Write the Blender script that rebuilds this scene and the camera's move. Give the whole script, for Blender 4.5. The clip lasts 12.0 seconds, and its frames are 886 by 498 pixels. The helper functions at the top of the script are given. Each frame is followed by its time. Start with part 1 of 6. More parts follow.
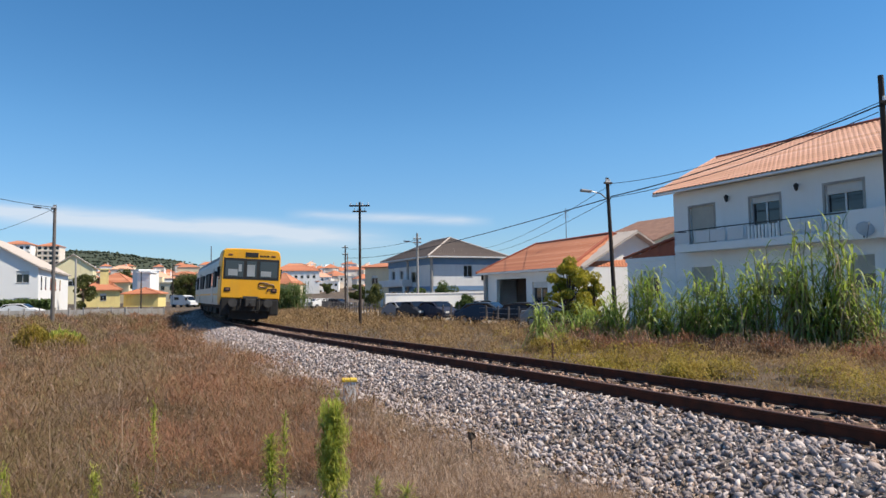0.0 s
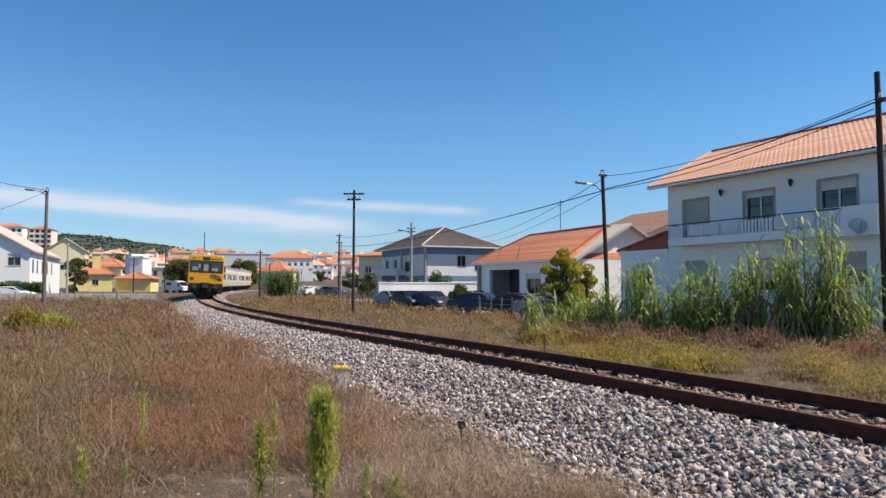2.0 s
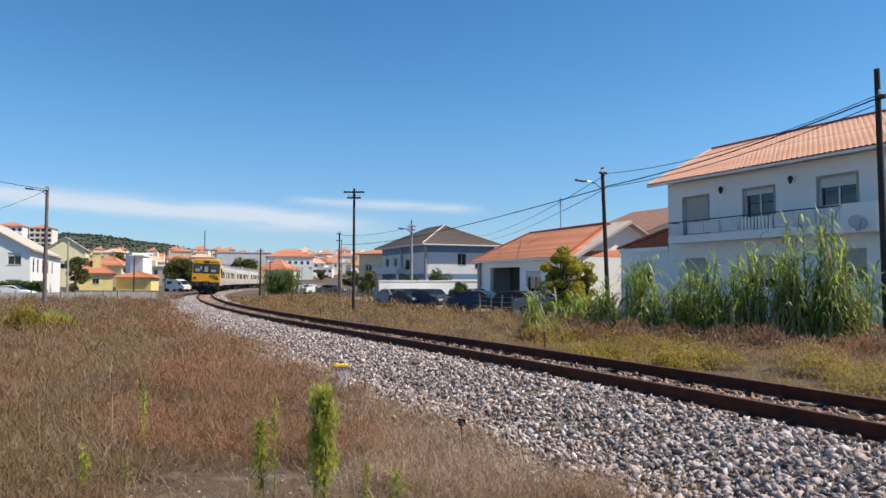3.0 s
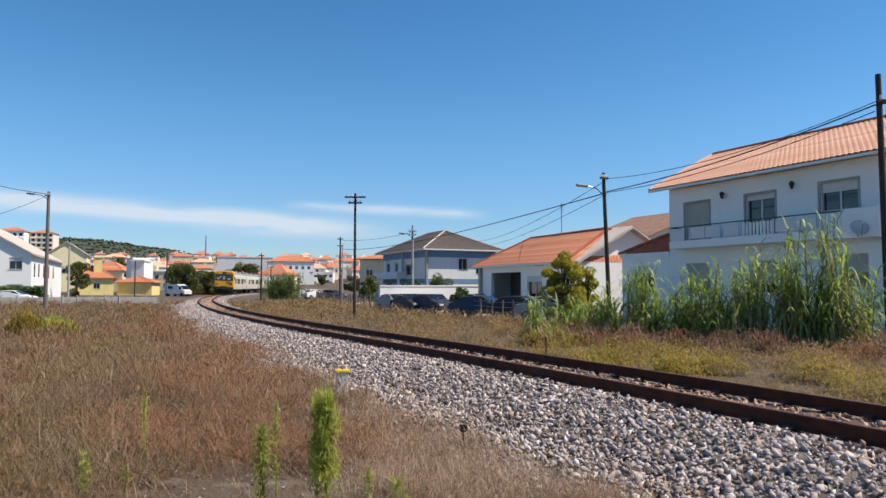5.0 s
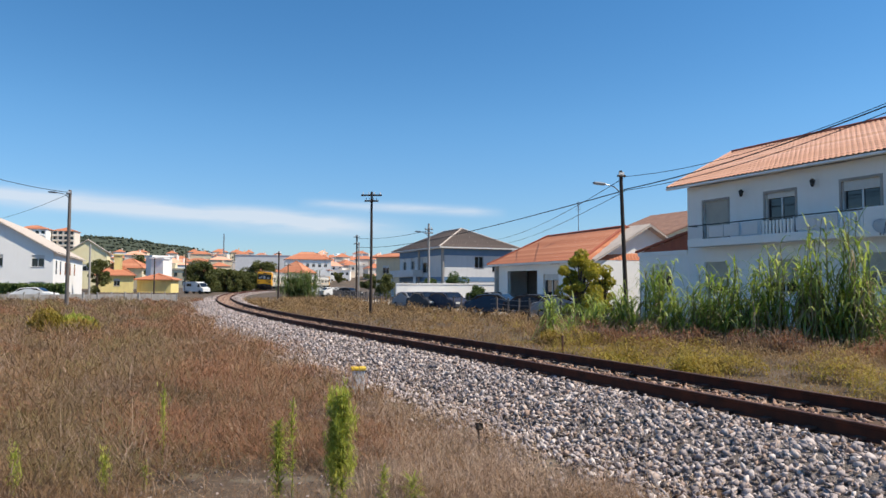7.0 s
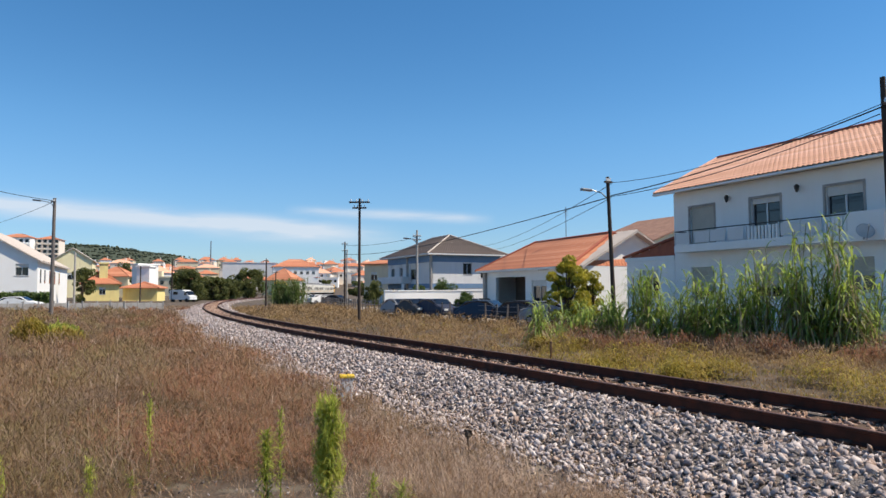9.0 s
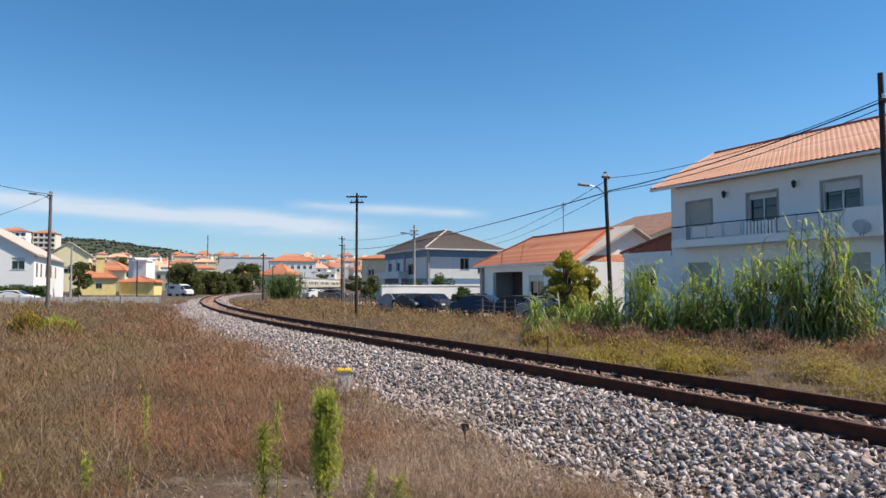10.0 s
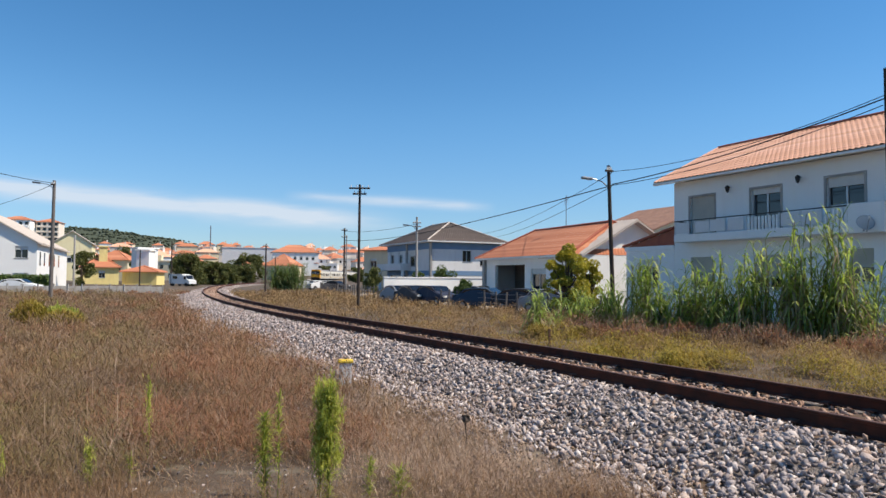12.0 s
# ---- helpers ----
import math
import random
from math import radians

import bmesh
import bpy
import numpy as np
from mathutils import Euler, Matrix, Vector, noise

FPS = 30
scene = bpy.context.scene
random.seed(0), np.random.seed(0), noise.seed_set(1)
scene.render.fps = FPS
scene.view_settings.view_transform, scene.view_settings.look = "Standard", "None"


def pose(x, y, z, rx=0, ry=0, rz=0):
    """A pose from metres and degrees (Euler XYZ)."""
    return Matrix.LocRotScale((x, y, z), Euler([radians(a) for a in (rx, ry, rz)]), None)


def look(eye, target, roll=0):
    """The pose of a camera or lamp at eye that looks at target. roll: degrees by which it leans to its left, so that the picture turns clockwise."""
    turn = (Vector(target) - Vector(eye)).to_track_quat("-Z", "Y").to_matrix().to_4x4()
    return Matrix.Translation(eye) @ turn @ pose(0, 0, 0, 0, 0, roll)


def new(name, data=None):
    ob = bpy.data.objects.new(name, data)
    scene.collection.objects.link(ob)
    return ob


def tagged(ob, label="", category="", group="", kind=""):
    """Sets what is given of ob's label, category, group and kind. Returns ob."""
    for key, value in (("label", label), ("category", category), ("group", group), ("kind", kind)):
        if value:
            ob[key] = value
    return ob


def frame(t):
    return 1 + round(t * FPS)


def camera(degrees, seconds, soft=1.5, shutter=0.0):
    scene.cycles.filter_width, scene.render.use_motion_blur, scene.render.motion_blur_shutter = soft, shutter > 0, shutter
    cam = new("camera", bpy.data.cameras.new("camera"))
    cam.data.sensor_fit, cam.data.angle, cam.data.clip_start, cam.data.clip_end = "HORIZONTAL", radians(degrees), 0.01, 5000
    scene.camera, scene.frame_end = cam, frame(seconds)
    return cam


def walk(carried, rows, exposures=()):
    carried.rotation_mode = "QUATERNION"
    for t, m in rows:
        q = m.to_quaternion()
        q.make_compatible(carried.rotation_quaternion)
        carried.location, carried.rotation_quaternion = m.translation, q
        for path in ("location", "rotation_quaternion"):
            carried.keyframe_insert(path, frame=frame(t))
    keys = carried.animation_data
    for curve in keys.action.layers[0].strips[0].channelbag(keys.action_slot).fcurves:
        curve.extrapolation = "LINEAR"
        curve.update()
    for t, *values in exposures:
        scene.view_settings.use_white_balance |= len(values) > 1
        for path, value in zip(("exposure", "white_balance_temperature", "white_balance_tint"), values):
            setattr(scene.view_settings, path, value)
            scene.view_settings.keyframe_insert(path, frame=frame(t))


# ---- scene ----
cam = camera(66.0, 12.0, soft=1.5)
walk(cam, [
    (0, pose(-0.009, -0.036, 1.568, 93.71, 0.77, 0.30)),
    (0.5, pose(0.002, -0.078, 1.571, 94.03, 0.86, 0.20)),
    (1, pose(-0.007, -0.041, 1.568, 93.75, 0.36, -0.11)),
    (1.5, pose(-0.009, -0.023, 1.564, 93.26, -0.12, 0.26)),
    (2, pose(0.001, -0.007, 1.558, 92.85, -0.15, -0.25)),
    (2.5, pose(0.009, -0.006, 1.557, 92.57, -0.47, -0.13)),
    (3, pose(0.008, -0.022, 1.554, 92.69, -0.02, -0.22)),
    (5, pose(-0.004, -0.004, 1.558, 93.11, -0.05, -0.15)),
    (5.5, pose(0.003, -0.004, 1.561, 93.23, 0.08, 0.01)),
    (6, pose(-0.005, 0.001, 1.554, 93.28, -0.02, -0.07)),
    (6.5, pose(-0.002, -0.004, 1.555, 93.22, 0.09, 0.37)),
    (7, pose(0.002, -0.005, 1.558, 92.95, -0.19, 1.21)),
    (9, pose(0.003, -0.009, 1.563, 93.50, 0.15, 0.24)),
    (9.5, pose(0.006, -0.010, 1.557, 93.19, 0.13, 0.17)),
    (10, pose(-0.000, 0.000, 1.550, 93.08, -0.00, 0.00)),
    (10.5, pose(0.004, -0.007, 1.544, 93.02, -0.03, 0.29)),
    (11, pose(0.002, -0.007, 1.554, 92.87, -0.25, 0.07)),
    (11.5, pose(-0.000, -0.014, 1.552, 92.82, -0.11, 0.68)),
    (12, pose(0.001, -0.005, 1.543, 92.44, -0.51, 0.18)),
], exposures=[(0.0, 0.34, 6680, 11.5), (12.0, 0.34, 6680, 11.5)])

# ---- daylight ----
SUN_AZ, SUN_EL = radians(97), radians(53)      # clockwise from straight ahead
sun_way = Vector((math.sin(SUN_AZ) * math.cos(SUN_EL), math.cos(SUN_AZ) * math.cos(SUN_EL), math.sin(SUN_EL)))
world = bpy.data.worlds.new("sky")
scene.world = world
world.use_nodes = True
wn, wl = world.node_tree.nodes, world.node_tree.links
sky = wn.new("ShaderNodeTexSky")
sky.sky_type, sky.sun_disc = "NISHITA", False
sky.sun_elevation, sky.sun_rotation = SUN_EL, SUN_AZ
sky.air_density, sky.dust_density, sky.ozone_density = 0.9, 0.02, 3.2
wn["Background"].inputs["Strength"].default_value = 0.119


def calc(op, a, b=None):
    n = wn.new("ShaderNodeMath")
    n.operation = op
    for i, v in enumerate((a, b)):
        if v is None:
            continue
        if isinstance(v, (int, float)):
            n.inputs[i].default_value = v
        else:
            wl.new(v, n.inputs[i])
    return n.outputs[0]


# thin streaks of high cloud low over the land
tc, sep = wn.new("ShaderNodeTexCoord"), wn.new("ShaderNodeSeparateXYZ")
wl.new(tc.outputs["Generated"], sep.inputs[0])
ahead = calc("MAXIMUM", sep.outputs["Y"], 0.05)
across, height = calc("DIVIDE", sep.outputs["X"], ahead), calc("DIVIDE", sep.outputs["Z"], ahead)


def streak(mid, slope, at, thick, lo, hi, soft):
    c = calc("ADD", calc("MULTIPLY", calc("SUBTRACT", across, at), slope), mid)
    d = calc("DIVIDE", calc("SUBTRACT", height, c), thick)
    g = calc("POWER", 2.718, calc("MULTIPLY", calc("MULTIPLY", d, d), -1.0))
    left = calc("MINIMUM", calc("MAXIMUM", calc("DIVIDE", calc("SUBTRACT", across, lo), soft), 0.0), 1.0)
    right = calc("MINIMUM", calc("MAXIMUM", calc("DIVIDE", calc("SUBTRACT", hi, across), soft), 0.0), 1.0)
    return calc("MULTIPLY", g, calc("MULTIPLY", left, right))


both = calc("ADD", streak(0.120, -0.082, -0.567, 0.0135, -1.4, -0.05, 0.16), calc("MULTIPLY", streak(0.117, -0.046, -0.198, 0.0062, -0.24, 0.075, 0.05), 0.8))
both = calc("ADD", both, calc("MULTIPLY", streak(0.084, -0.03, -0.30, 0.010, -0.42, -0.05, 0.10), 0.25))
mp, wisp = wn.new("ShaderNodeMapping"), wn.new("ShaderNodeTexNoise")
mp.inputs["Scale"].default_value = (4.0, 4.0, 26.0)
mp.inputs["Rotation"].default_value = (0.0, radians(4), 0.0)
wl.new(tc.outputs["Generated"], mp.inputs["Vector"])
wl.new(mp.outputs[0], wisp.inputs["Vector"])
wisp.inputs["Scale"].default_value, wisp.inputs["Detail"].default_value = 2.2, 7
veil = calc("MULTIPLY", both, calc("MINIMUM", calc("MAXIMUM", calc("MULTIPLY", calc("SUBTRACT", wisp.outputs["Fac"], 0.14), 2.0), 0.0), 1.0))
vivid = wn.new("ShaderNodeHueSaturation")
vivid.inputs["Saturation"].default_value, vivid.inputs["Hue"].default_value = 1.27, 0.496
wl.new(sky.outputs[0], vivid.inputs["Color"])
# the air stays deep blue down to the land
low = wn.new("ShaderNodeMix")
low.data_type, low.blend_type = "RGBA", "MULTIPLY"
low.inputs[7].default_value = (0.40, 0.52, 0.70, 1)
wl.new(calc("POWER", calc("MAXIMUM", calc("SUBTRACT", 1.0, calc("MULTIPLY", calc("MAXIMUM", sep.outputs["Z"], 0.0), 4.2)), 0.0), 1.5), low.inputs[0])
wl.new(vivid.outputs[0], low.inputs[6])
cloud = wn.new("ShaderNodeMix")
cloud.data_type = "RGBA"
cloud.inputs[7].default_value = (4.9, 5.4, 6.0, 1)
wl.new(calc("MINIMUM", calc("MULTIPLY", veil, 1.05), 0.75), cloud.inputs[0])
wl.new(low.outputs[2], cloud.inputs[6])
wl.new(cloud.outputs[2], wn["Background"].inputs["Color"])
sun = new("sun", bpy.data.lights.new("sun", "SUN"))
sun.data.energy, sun.data.angle, sun.data.color = 4.9, radians(0.55), (1.0, 0.92, 0.78)
sun.matrix_world = look(sun_way * 100, (0, 0, 0))

# ---- materials ----
def ramp_mix(nt, fac, a, b):
    m = nt.nodes.new("ShaderNodeMix")
    m.data_type = "RGBA"
    nt.links.new(fac, m.inputs[0])
    for i, c in ((6, a), (7, b)):
        if isinstance(c, tuple):
            m.inputs[i].default_value = (*c, 1)
        else:
            nt.links.new(c, m.inputs[i])
    return m.outputs[2]


def noise_tex(nt, scale, detail=4, stretch=None, low=0.35, high=0.65):
    n = nt.nodes
    tc, tex, mr = n.new("ShaderNodeTexCoord"), n.new("ShaderNodeTexNoise"), n.new("ShaderNodeMapRange")
    tex.inputs["Scale"].default_value, tex.inputs["Detail"].default_value = scale, detail
    src = tc.outputs["Object"]
    if stretch:
        mp = n.new("ShaderNodeMapping")
        mp.inputs["Scale"].default_value = stretch
        nt.links.new(src, mp.inputs["Vector"])
        src = mp.outputs["Vector"]
    nt.links.new(src, tex.inputs["Vector"])
    nt.links.new(tex.outputs["Fac"], mr.inputs["Value"])
    mr.inputs["From Min"].default_value, mr.inputs["From Max"].default_value = low, high
    return mr.outputs["Result"], tex.outputs["Fac"]


def mat(name, a, b=None, rough=0.7, scale=3.0, fine=40.0, bump=0.15, metal=0.0, dirt=None, island=None, per_object=None, stretch=None,
        translucent=0.0, depth=0.01, patch=None):
    """A surface of two mottled colours with fine grain, optional stains, and variation by island or object."""
    m = bpy.data.materials.new(name)
    m.use_nodes = True
    nt = m.node_tree
    bsdf = nt.nodes["Principled BSDF"]
    bsdf.inputs["Roughness"].default_value, bsdf.inputs["Metallic"].default_value = rough, metal
    b = b or tuple(c * 0.82 for c in a)
    big, _ = noise_tex(nt, scale, 5, stretch)
    col = ramp_mix(nt, big, a, b)
    grain, raw = noise_tex(nt, fine, 6, stretch, 0.3, 0.7)
    half = nt.nodes.new("ShaderNodeMath")
    half.operation = "MULTIPLY"
    half.inputs[1].default_value = 0.3
    nt.links.new(grain, half.inputs[0])
    col = ramp_mix(nt, half.outputs[0], col, tuple(c * 0.6 for c in b))
    if dirt:
        streak, _ = noise_tex(nt, 1.1, 8, (2.2, 2.2, 0.25), 0.52, 0.78)
        col = ramp_mix(nt, streak, col, dirt)
    if island:
        g = nt.nodes.new("ShaderNodeNewGeometry")
        r = nt.nodes.new("ShaderNodeValToRGB")
        r.color_ramp.interpolation = "LINEAR"
        while len(r.color_ramp.elements) < len(island):
            r.color_ramp.elements.new(0.5)
        for i, c in enumerate(island):
            r.color_ramp.elements[i].position = i / (len(island) - 1)
            r.color_ramp.elements[i].color = (*c, 1)
        nt.links.new(g.outputs["Random Per Island"], r.inputs[0])
        k = nt.nodes.new("ShaderNodeValue")
        k.outputs[0].default_value = 0.75
        col = ramp_mix(nt, k.outputs[0], col, r.outputs[0])
    if per_object:
        o = nt.nodes.new("ShaderNodeObjectInfo")
        k = nt.nodes.new("ShaderNodeMath")
        k.operation = "MULTIPLY"
        k.inputs[1].default_value = 0.8
        nt.links.new(o.outputs["Random"], k.inputs[0])
        col = ramp_mix(nt, k.outputs[0], col, per_object)
    if patch:
        p, _ = noise_tex(nt, patch[0], 3, None, 0.38, 0.62)
        k = nt.nodes.new("ShaderNodeMath")
        k.operation = "MULTIPLY"
        k.inputs[1].default_value = patch[2]
        nt.links.new(p, k.inputs[0])
        col = ramp_mix(nt, k.outputs[0], col, patch[1])
    nt.links.new(col, bsdf.inputs["Base Color"])
    if bump:
        bp = nt.nodes.new("ShaderNodeBump")
        bp.inputs["Strength"].default_value, bp.inputs["Distance"].default_value = bump, depth
        nt.links.new(raw, bp.inputs["Height"])
        nt.links.new(bp.outputs[0], bsdf.inputs["Normal"])
    if translucent:
        tr, mx = nt.nodes.new("ShaderNodeBsdfTranslucent"), nt.nodes.new("ShaderNodeMixShader")
        mx.inputs[0].default_value = translucent
        nt.links.new(col, tr.inputs["Color"])
        nt.links.new(bsdf.outputs[0], mx.inputs[1])
        nt.links.new(tr.outputs[0], mx.inputs[2])
        nt.links.new(mx.outputs[0], nt.nodes["Material Output"].inputs["Surface"])
    return m


soil = mat("soil", (0.145, 0.10, 0.066), (0.06, 0.042, 0.028), 0.95, 0.35, 12, 0.6, dirt=(0.20, 0.17, 0.12), depth=0.05)
# pale on purpose: the hidden street throws sunlight back onto the white facade
bounce_ground = mat("bounce_ground", (0.56, 0.52, 0.45), (0.48, 0.44, 0.38), 0.95, 0.6, 30, 0.4, dirt=(0.30, 0.27, 0.23))
ballast_bed = mat("ballast_bed", (0.26, 0.22, 0.195), (0.14, 0.115, 0.10), 0.95, 6.0, 40, 1.0, depth=0.06)
ballast_rusty = mat("ballast_rusty", (0.27, 0.175, 0.125), (0.15, 0.095, 0.07), 0.95, 2.0, 26, 1.0, depth=0.05)
stone = mat("ballast_stone", (0.36, 0.30, 0.255), (0.24, 0.195, 0.165), 0.85, 14, 90, 0.4,
            island=[(0.045, 0.038, 0.042), (0.17, 0.145, 0.15), (0.36, 0.31, 0.31), (0.76, 0.67, 0.63), (0.33, 0.215, 0.16), (0.46, 0.39, 0.38), (0.22, 0.19, 0.20)])
stone_rusty = mat("ballast_stone_rusty", (0.40, 0.26, 0.19), (0.22, 0.14, 0.10), 0.9, 14, 90, 0.4,
                  island=[(0.17, 0.09, 0.06), (0.40, 0.25, 0.175), (0.52, 0.38, 0.30)])
stone_tan = mat("stone_tan", (0.44, 0.33, 0.25), (0.28, 0.20, 0.15), 0.95, 14, 90, 0.4,
                island=[(0.20, 0.14, 0.10), (0.44, 0.33, 0.25), (0.60, 0.48, 0.38), (0.34, 0.23, 0.16)])
rail_rust = mat("rail_rust", (0.105, 0.023, 0.007), (0.045, 0.011, 0.004), 0.88, 4, 60, 0.4, metal=0.0)
rail_head = mat("rail_head", (0.20, 0.10, 0.065), (0.13, 0.06, 0.04), 0.55, 4, 50, 0.1, metal=0.4)
sleeper_wood = mat("sleeper_wood", (0.10, 0.058, 0.034), (0.055, 0.032, 0.02), 0.95, 3, 40, 0.6, per_object=(0.13, 0.08, 0.05))
dry_grass = mat("dry_grass", (0.34, 0.185, 0.09), (0.21, 0.11, 0.052), 0.9, 0.5, 6, 0, translucent=0.35, patch=(0.33, (0.17, 0.12, 0.06), 0.85),
                island=[(0.08, 0.036, 0.02), (0.26, 0.122, 0.058), (0.37, 0.195, 0.095), (0.56, 0.38, 0.21), (0.19, 0.09, 0.045)])
russet_herb = mat("russet_herb", (0.34, 0.155, 0.08), (0.22, 0.095, 0.05), 0.9, 0.6, 8, 0, translucent=0.35,
                  island=[(0.12, 0.05, 0.03), (0.32, 0.145, 0.075), (0.46, 0.25, 0.14), (0.24, 0.10, 0.055)])
grey_herb = mat("grey_herb", (0.28, 0.185, 0.125), (0.16, 0.10, 0.068), 0.9, 0.6, 8, 0, translucent=0.3,
                island=[(0.07, 0.045, 0.032), (0.23, 0.15, 0.10), (0.42, 0.30, 0.21), (0.17, 0.11, 0.072)])
olive_herb = mat("olive_herb", (0.27, 0.20, 0.085), (0.17, 0.125, 0.055), 0.9, 0.6, 8, 0, translucent=0.35,
                 island=[(0.09, 0.07, 0.03), (0.26, 0.19, 0.08), (0.42, 0.32, 0.15), (0.20, 0.17, 0.06)])
straw_grass = mat("straw_grass", (0.40, 0.26, 0.12), (0.27, 0.165, 0.08), 0.9, 0.5, 6, 0, translucent=0.35, patch=(0.35, (0.22, 0.125, 0.065), 0.7),
                  island=[(0.24, 0.145, 0.065), (0.41, 0.265, 0.12), (0.60, 0.43, 0.23), (0.36, 0.25, 0.10)])
green_grass = mat("green_grass", (0.25, 0.22, 0.03), (0.16, 0.15, 0.022), 0.85, 0.5, 6, 0, translucent=0.4, patch=(0.5, (0.22, 0.13, 0.04), 0.6),
                  island=[(0.10, 0.10, 0.018), (0.29, 0.25, 0.035), (0.44, 0.34, 0.055), (0.19, 0.20, 0.03)])
weed_leaf = mat("weed_leaf", (0.37, 0.42, 0.06), (0.22, 0.28, 0.04), 0.75, 3, 20, 0, translucent=0.5,
                island=[(0.14, 0.20, 0.035), (0.37, 0.42, 0.06), (0.60, 0.58, 0.12)])
shrub_lime = mat("shrub_lime", (0.34, 0.31, 0.03), (0.24, 0.21, 0.022), 0.8, 1, 10, 0, translucent=0.35, patch=(1.1, (0.30, 0.19, 0.05), 0.7),
                 island=[(0.09, 0.078, 0.018), (0.28, 0.225, 0.03), (0.52, 0.385, 0.05), (0.36, 0.235, 0.065)])
scrub_mix = mat("scrub_mix", (0.30, 0.20, 0.08), (0.21, 0.12, 0.05), 0.9, 0.6, 8, 0, translucent=0.35, patch=(0.45, (0.20, 0.135, 0.06), 0.6),
                island=[(0.15, 0.085, 0.045), (0.35, 0.22, 0.10), (0.54, 0.38, 0.21), (0.29, 0.16, 0.08)])
weed_flower = mat("weed_flower", (0.62, 0.60, 0.13), (0.44, 0.47, 0.08), 0.8, 3, 20, 0, translucent=0.5)
reed_leaf = mat("reed_leaf", (0.28, 0.36, 0.055), (0.16, 0.235, 0.036), 0.5, 2, 20, 0, translucent=0.55,
                island=[(0.10, 0.16, 0.03), (0.30, 0.42, 0.06), (0.66, 0.70, 0.24), (0.22, 0.32, 0.06), (0.42, 0.50, 0.10)])
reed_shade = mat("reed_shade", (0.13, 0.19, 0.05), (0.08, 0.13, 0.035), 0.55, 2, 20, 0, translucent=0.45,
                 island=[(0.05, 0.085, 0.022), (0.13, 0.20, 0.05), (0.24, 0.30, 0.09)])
reed_dead = mat("reed_dead", (0.42, 0.34, 0.19), (0.28, 0.21, 0.11), 0.85, 2, 20, 0, translucent=0.2)
reed_stem = mat("reed_stem", (0.20, 0.21, 0.07), (0.24, 0.18, 0.08), 0.6, 4, 30, 0.1)
leaf_dark = mat("leaf_dark", (0.125, 0.14, 0.035), (0.075, 0.09, 0.026), 0.7, 1, 10, 0, translucent=0.35,
                island=[(0.06, 0.075, 0.022), (0.13, 0.145, 0.035), (0.20, 0.195, 0.055)])
leaf_lime = mat("leaf_lime", (0.24, 0.26, 0.03), (0.12, 0.15, 0.02), 0.6, 1, 10, 0, translucent=0.4, patch=(0.7, (0.58, 0.48, 0.05), 0.7),
                island=[(0.045, 0.08, 0.012), (0.16, 0.20, 0.025), (0.50, 0.44, 0.045), (0.66, 0.52, 0.06)])
leaf_mid = mat("leaf_mid", (0.08, 0.13, 0.03), (0.045, 0.08, 0.02), 0.7, 1, 10, 0, translucent=0.3,
               island=[(0.04, 0.07, 0.02), (0.09, 0.14, 0.03), (0.14, 0.19, 0.05)])
forest_far = mat("forest_far", (0.055, 0.07, 0.045), (0.035, 0.048, 0.03), 0.95, 0.05, 0.6, 0.5, island=[(0.035, 0.05, 0.03), (0.075, 0.085, 0.05)])
bark = mat("bark", (0.14, 0.10, 0.07), (0.08, 0.055, 0.04), 0.95, 6, 50, 0.6, stretch=(4, 4, 1))
pole_wood = mat("pole_wood", (0.062, 0.043, 0.034), (0.035, 0.025, 0.02), 0.9, 3, 40, 0.4, stretch=(6, 6, 0.6))
pole_grey_wood = mat("pole_grey_wood", (0.20, 0.175, 0.16), (0.12, 0.105, 0.095), 0.9, 3, 40, 0.4, stretch=(6, 6, 0.6))
concrete = mat("concrete", (0.42, 0.40, 0.37), (0.32, 0.30, 0.28), 0.9, 2, 40, 0.3, dirt=(0.26, 0.24, 0.21))
render_white = mat("render_white", (0.90, 0.885, 0.855), (0.87, 0.855, 0.825), 0.9, 0.6, 60, 0.12, dirt=(0.80, 0.78, 0.74))
render_grey = mat("render_grey", (0.74, 0.735, 0.73), (0.68, 0.675, 0.67), 0.9, 0.6, 60, 0.12, dirt=(0.60, 0.595, 0.59))
render_blue = mat("render_blue", (0.16, 0.27, 0.42), (0.13, 0.23, 0.37), 0.85, 1, 60, 0.1)
render_yellow = mat("render_yellow", (0.88, 0.72, 0.30), (0.82, 0.66, 0.27), 0.9, 0.7, 60, 0.12, dirt=(0.66, 0.50, 0.22))
render_pale = mat("render_pale", (0.90, 0.80, 0.50), (0.85, 0.75, 0.46), 0.9, 0.7, 60, 0.12, dirt=(0.70, 0.58, 0.34))
render_cream = mat("render_cream", (0.76, 0.66, 0.46), (0.70, 0.60, 0.42), 0.9, 0.7, 60, 0.12, dirt=(0.62, 0.54, 0.40))
render_town = mat("render_town", (0.80, 0.76, 0.70), (0.74, 0.70, 0.64), 0.9, 0.3, 20, 0.1, per_object=(0.78, 0.62, 0.45))
tile_orange = mat("tile_orange", (0.50, 0.185, 0.095), (0.41, 0.14, 0.07), 0.85, 1.3, 18, 0.4, dirt=(0.34, 0.15, 0.09),
                  island=[(0.42, 0.15, 0.075), (0.52, 0.20, 0.105), (0.60, 0.27, 0.15)])
tile_pink = mat("tile_pink", (0.76, 0.41, 0.28), (0.66, 0.33, 0.21), 0.85, 1.3, 18, 0.4, dirt=(0.60, 0.33, 0.22),
                island=[(0.66, 0.33, 0.20), (0.78, 0.43, 0.29), (0.86, 0.53, 0.39)])
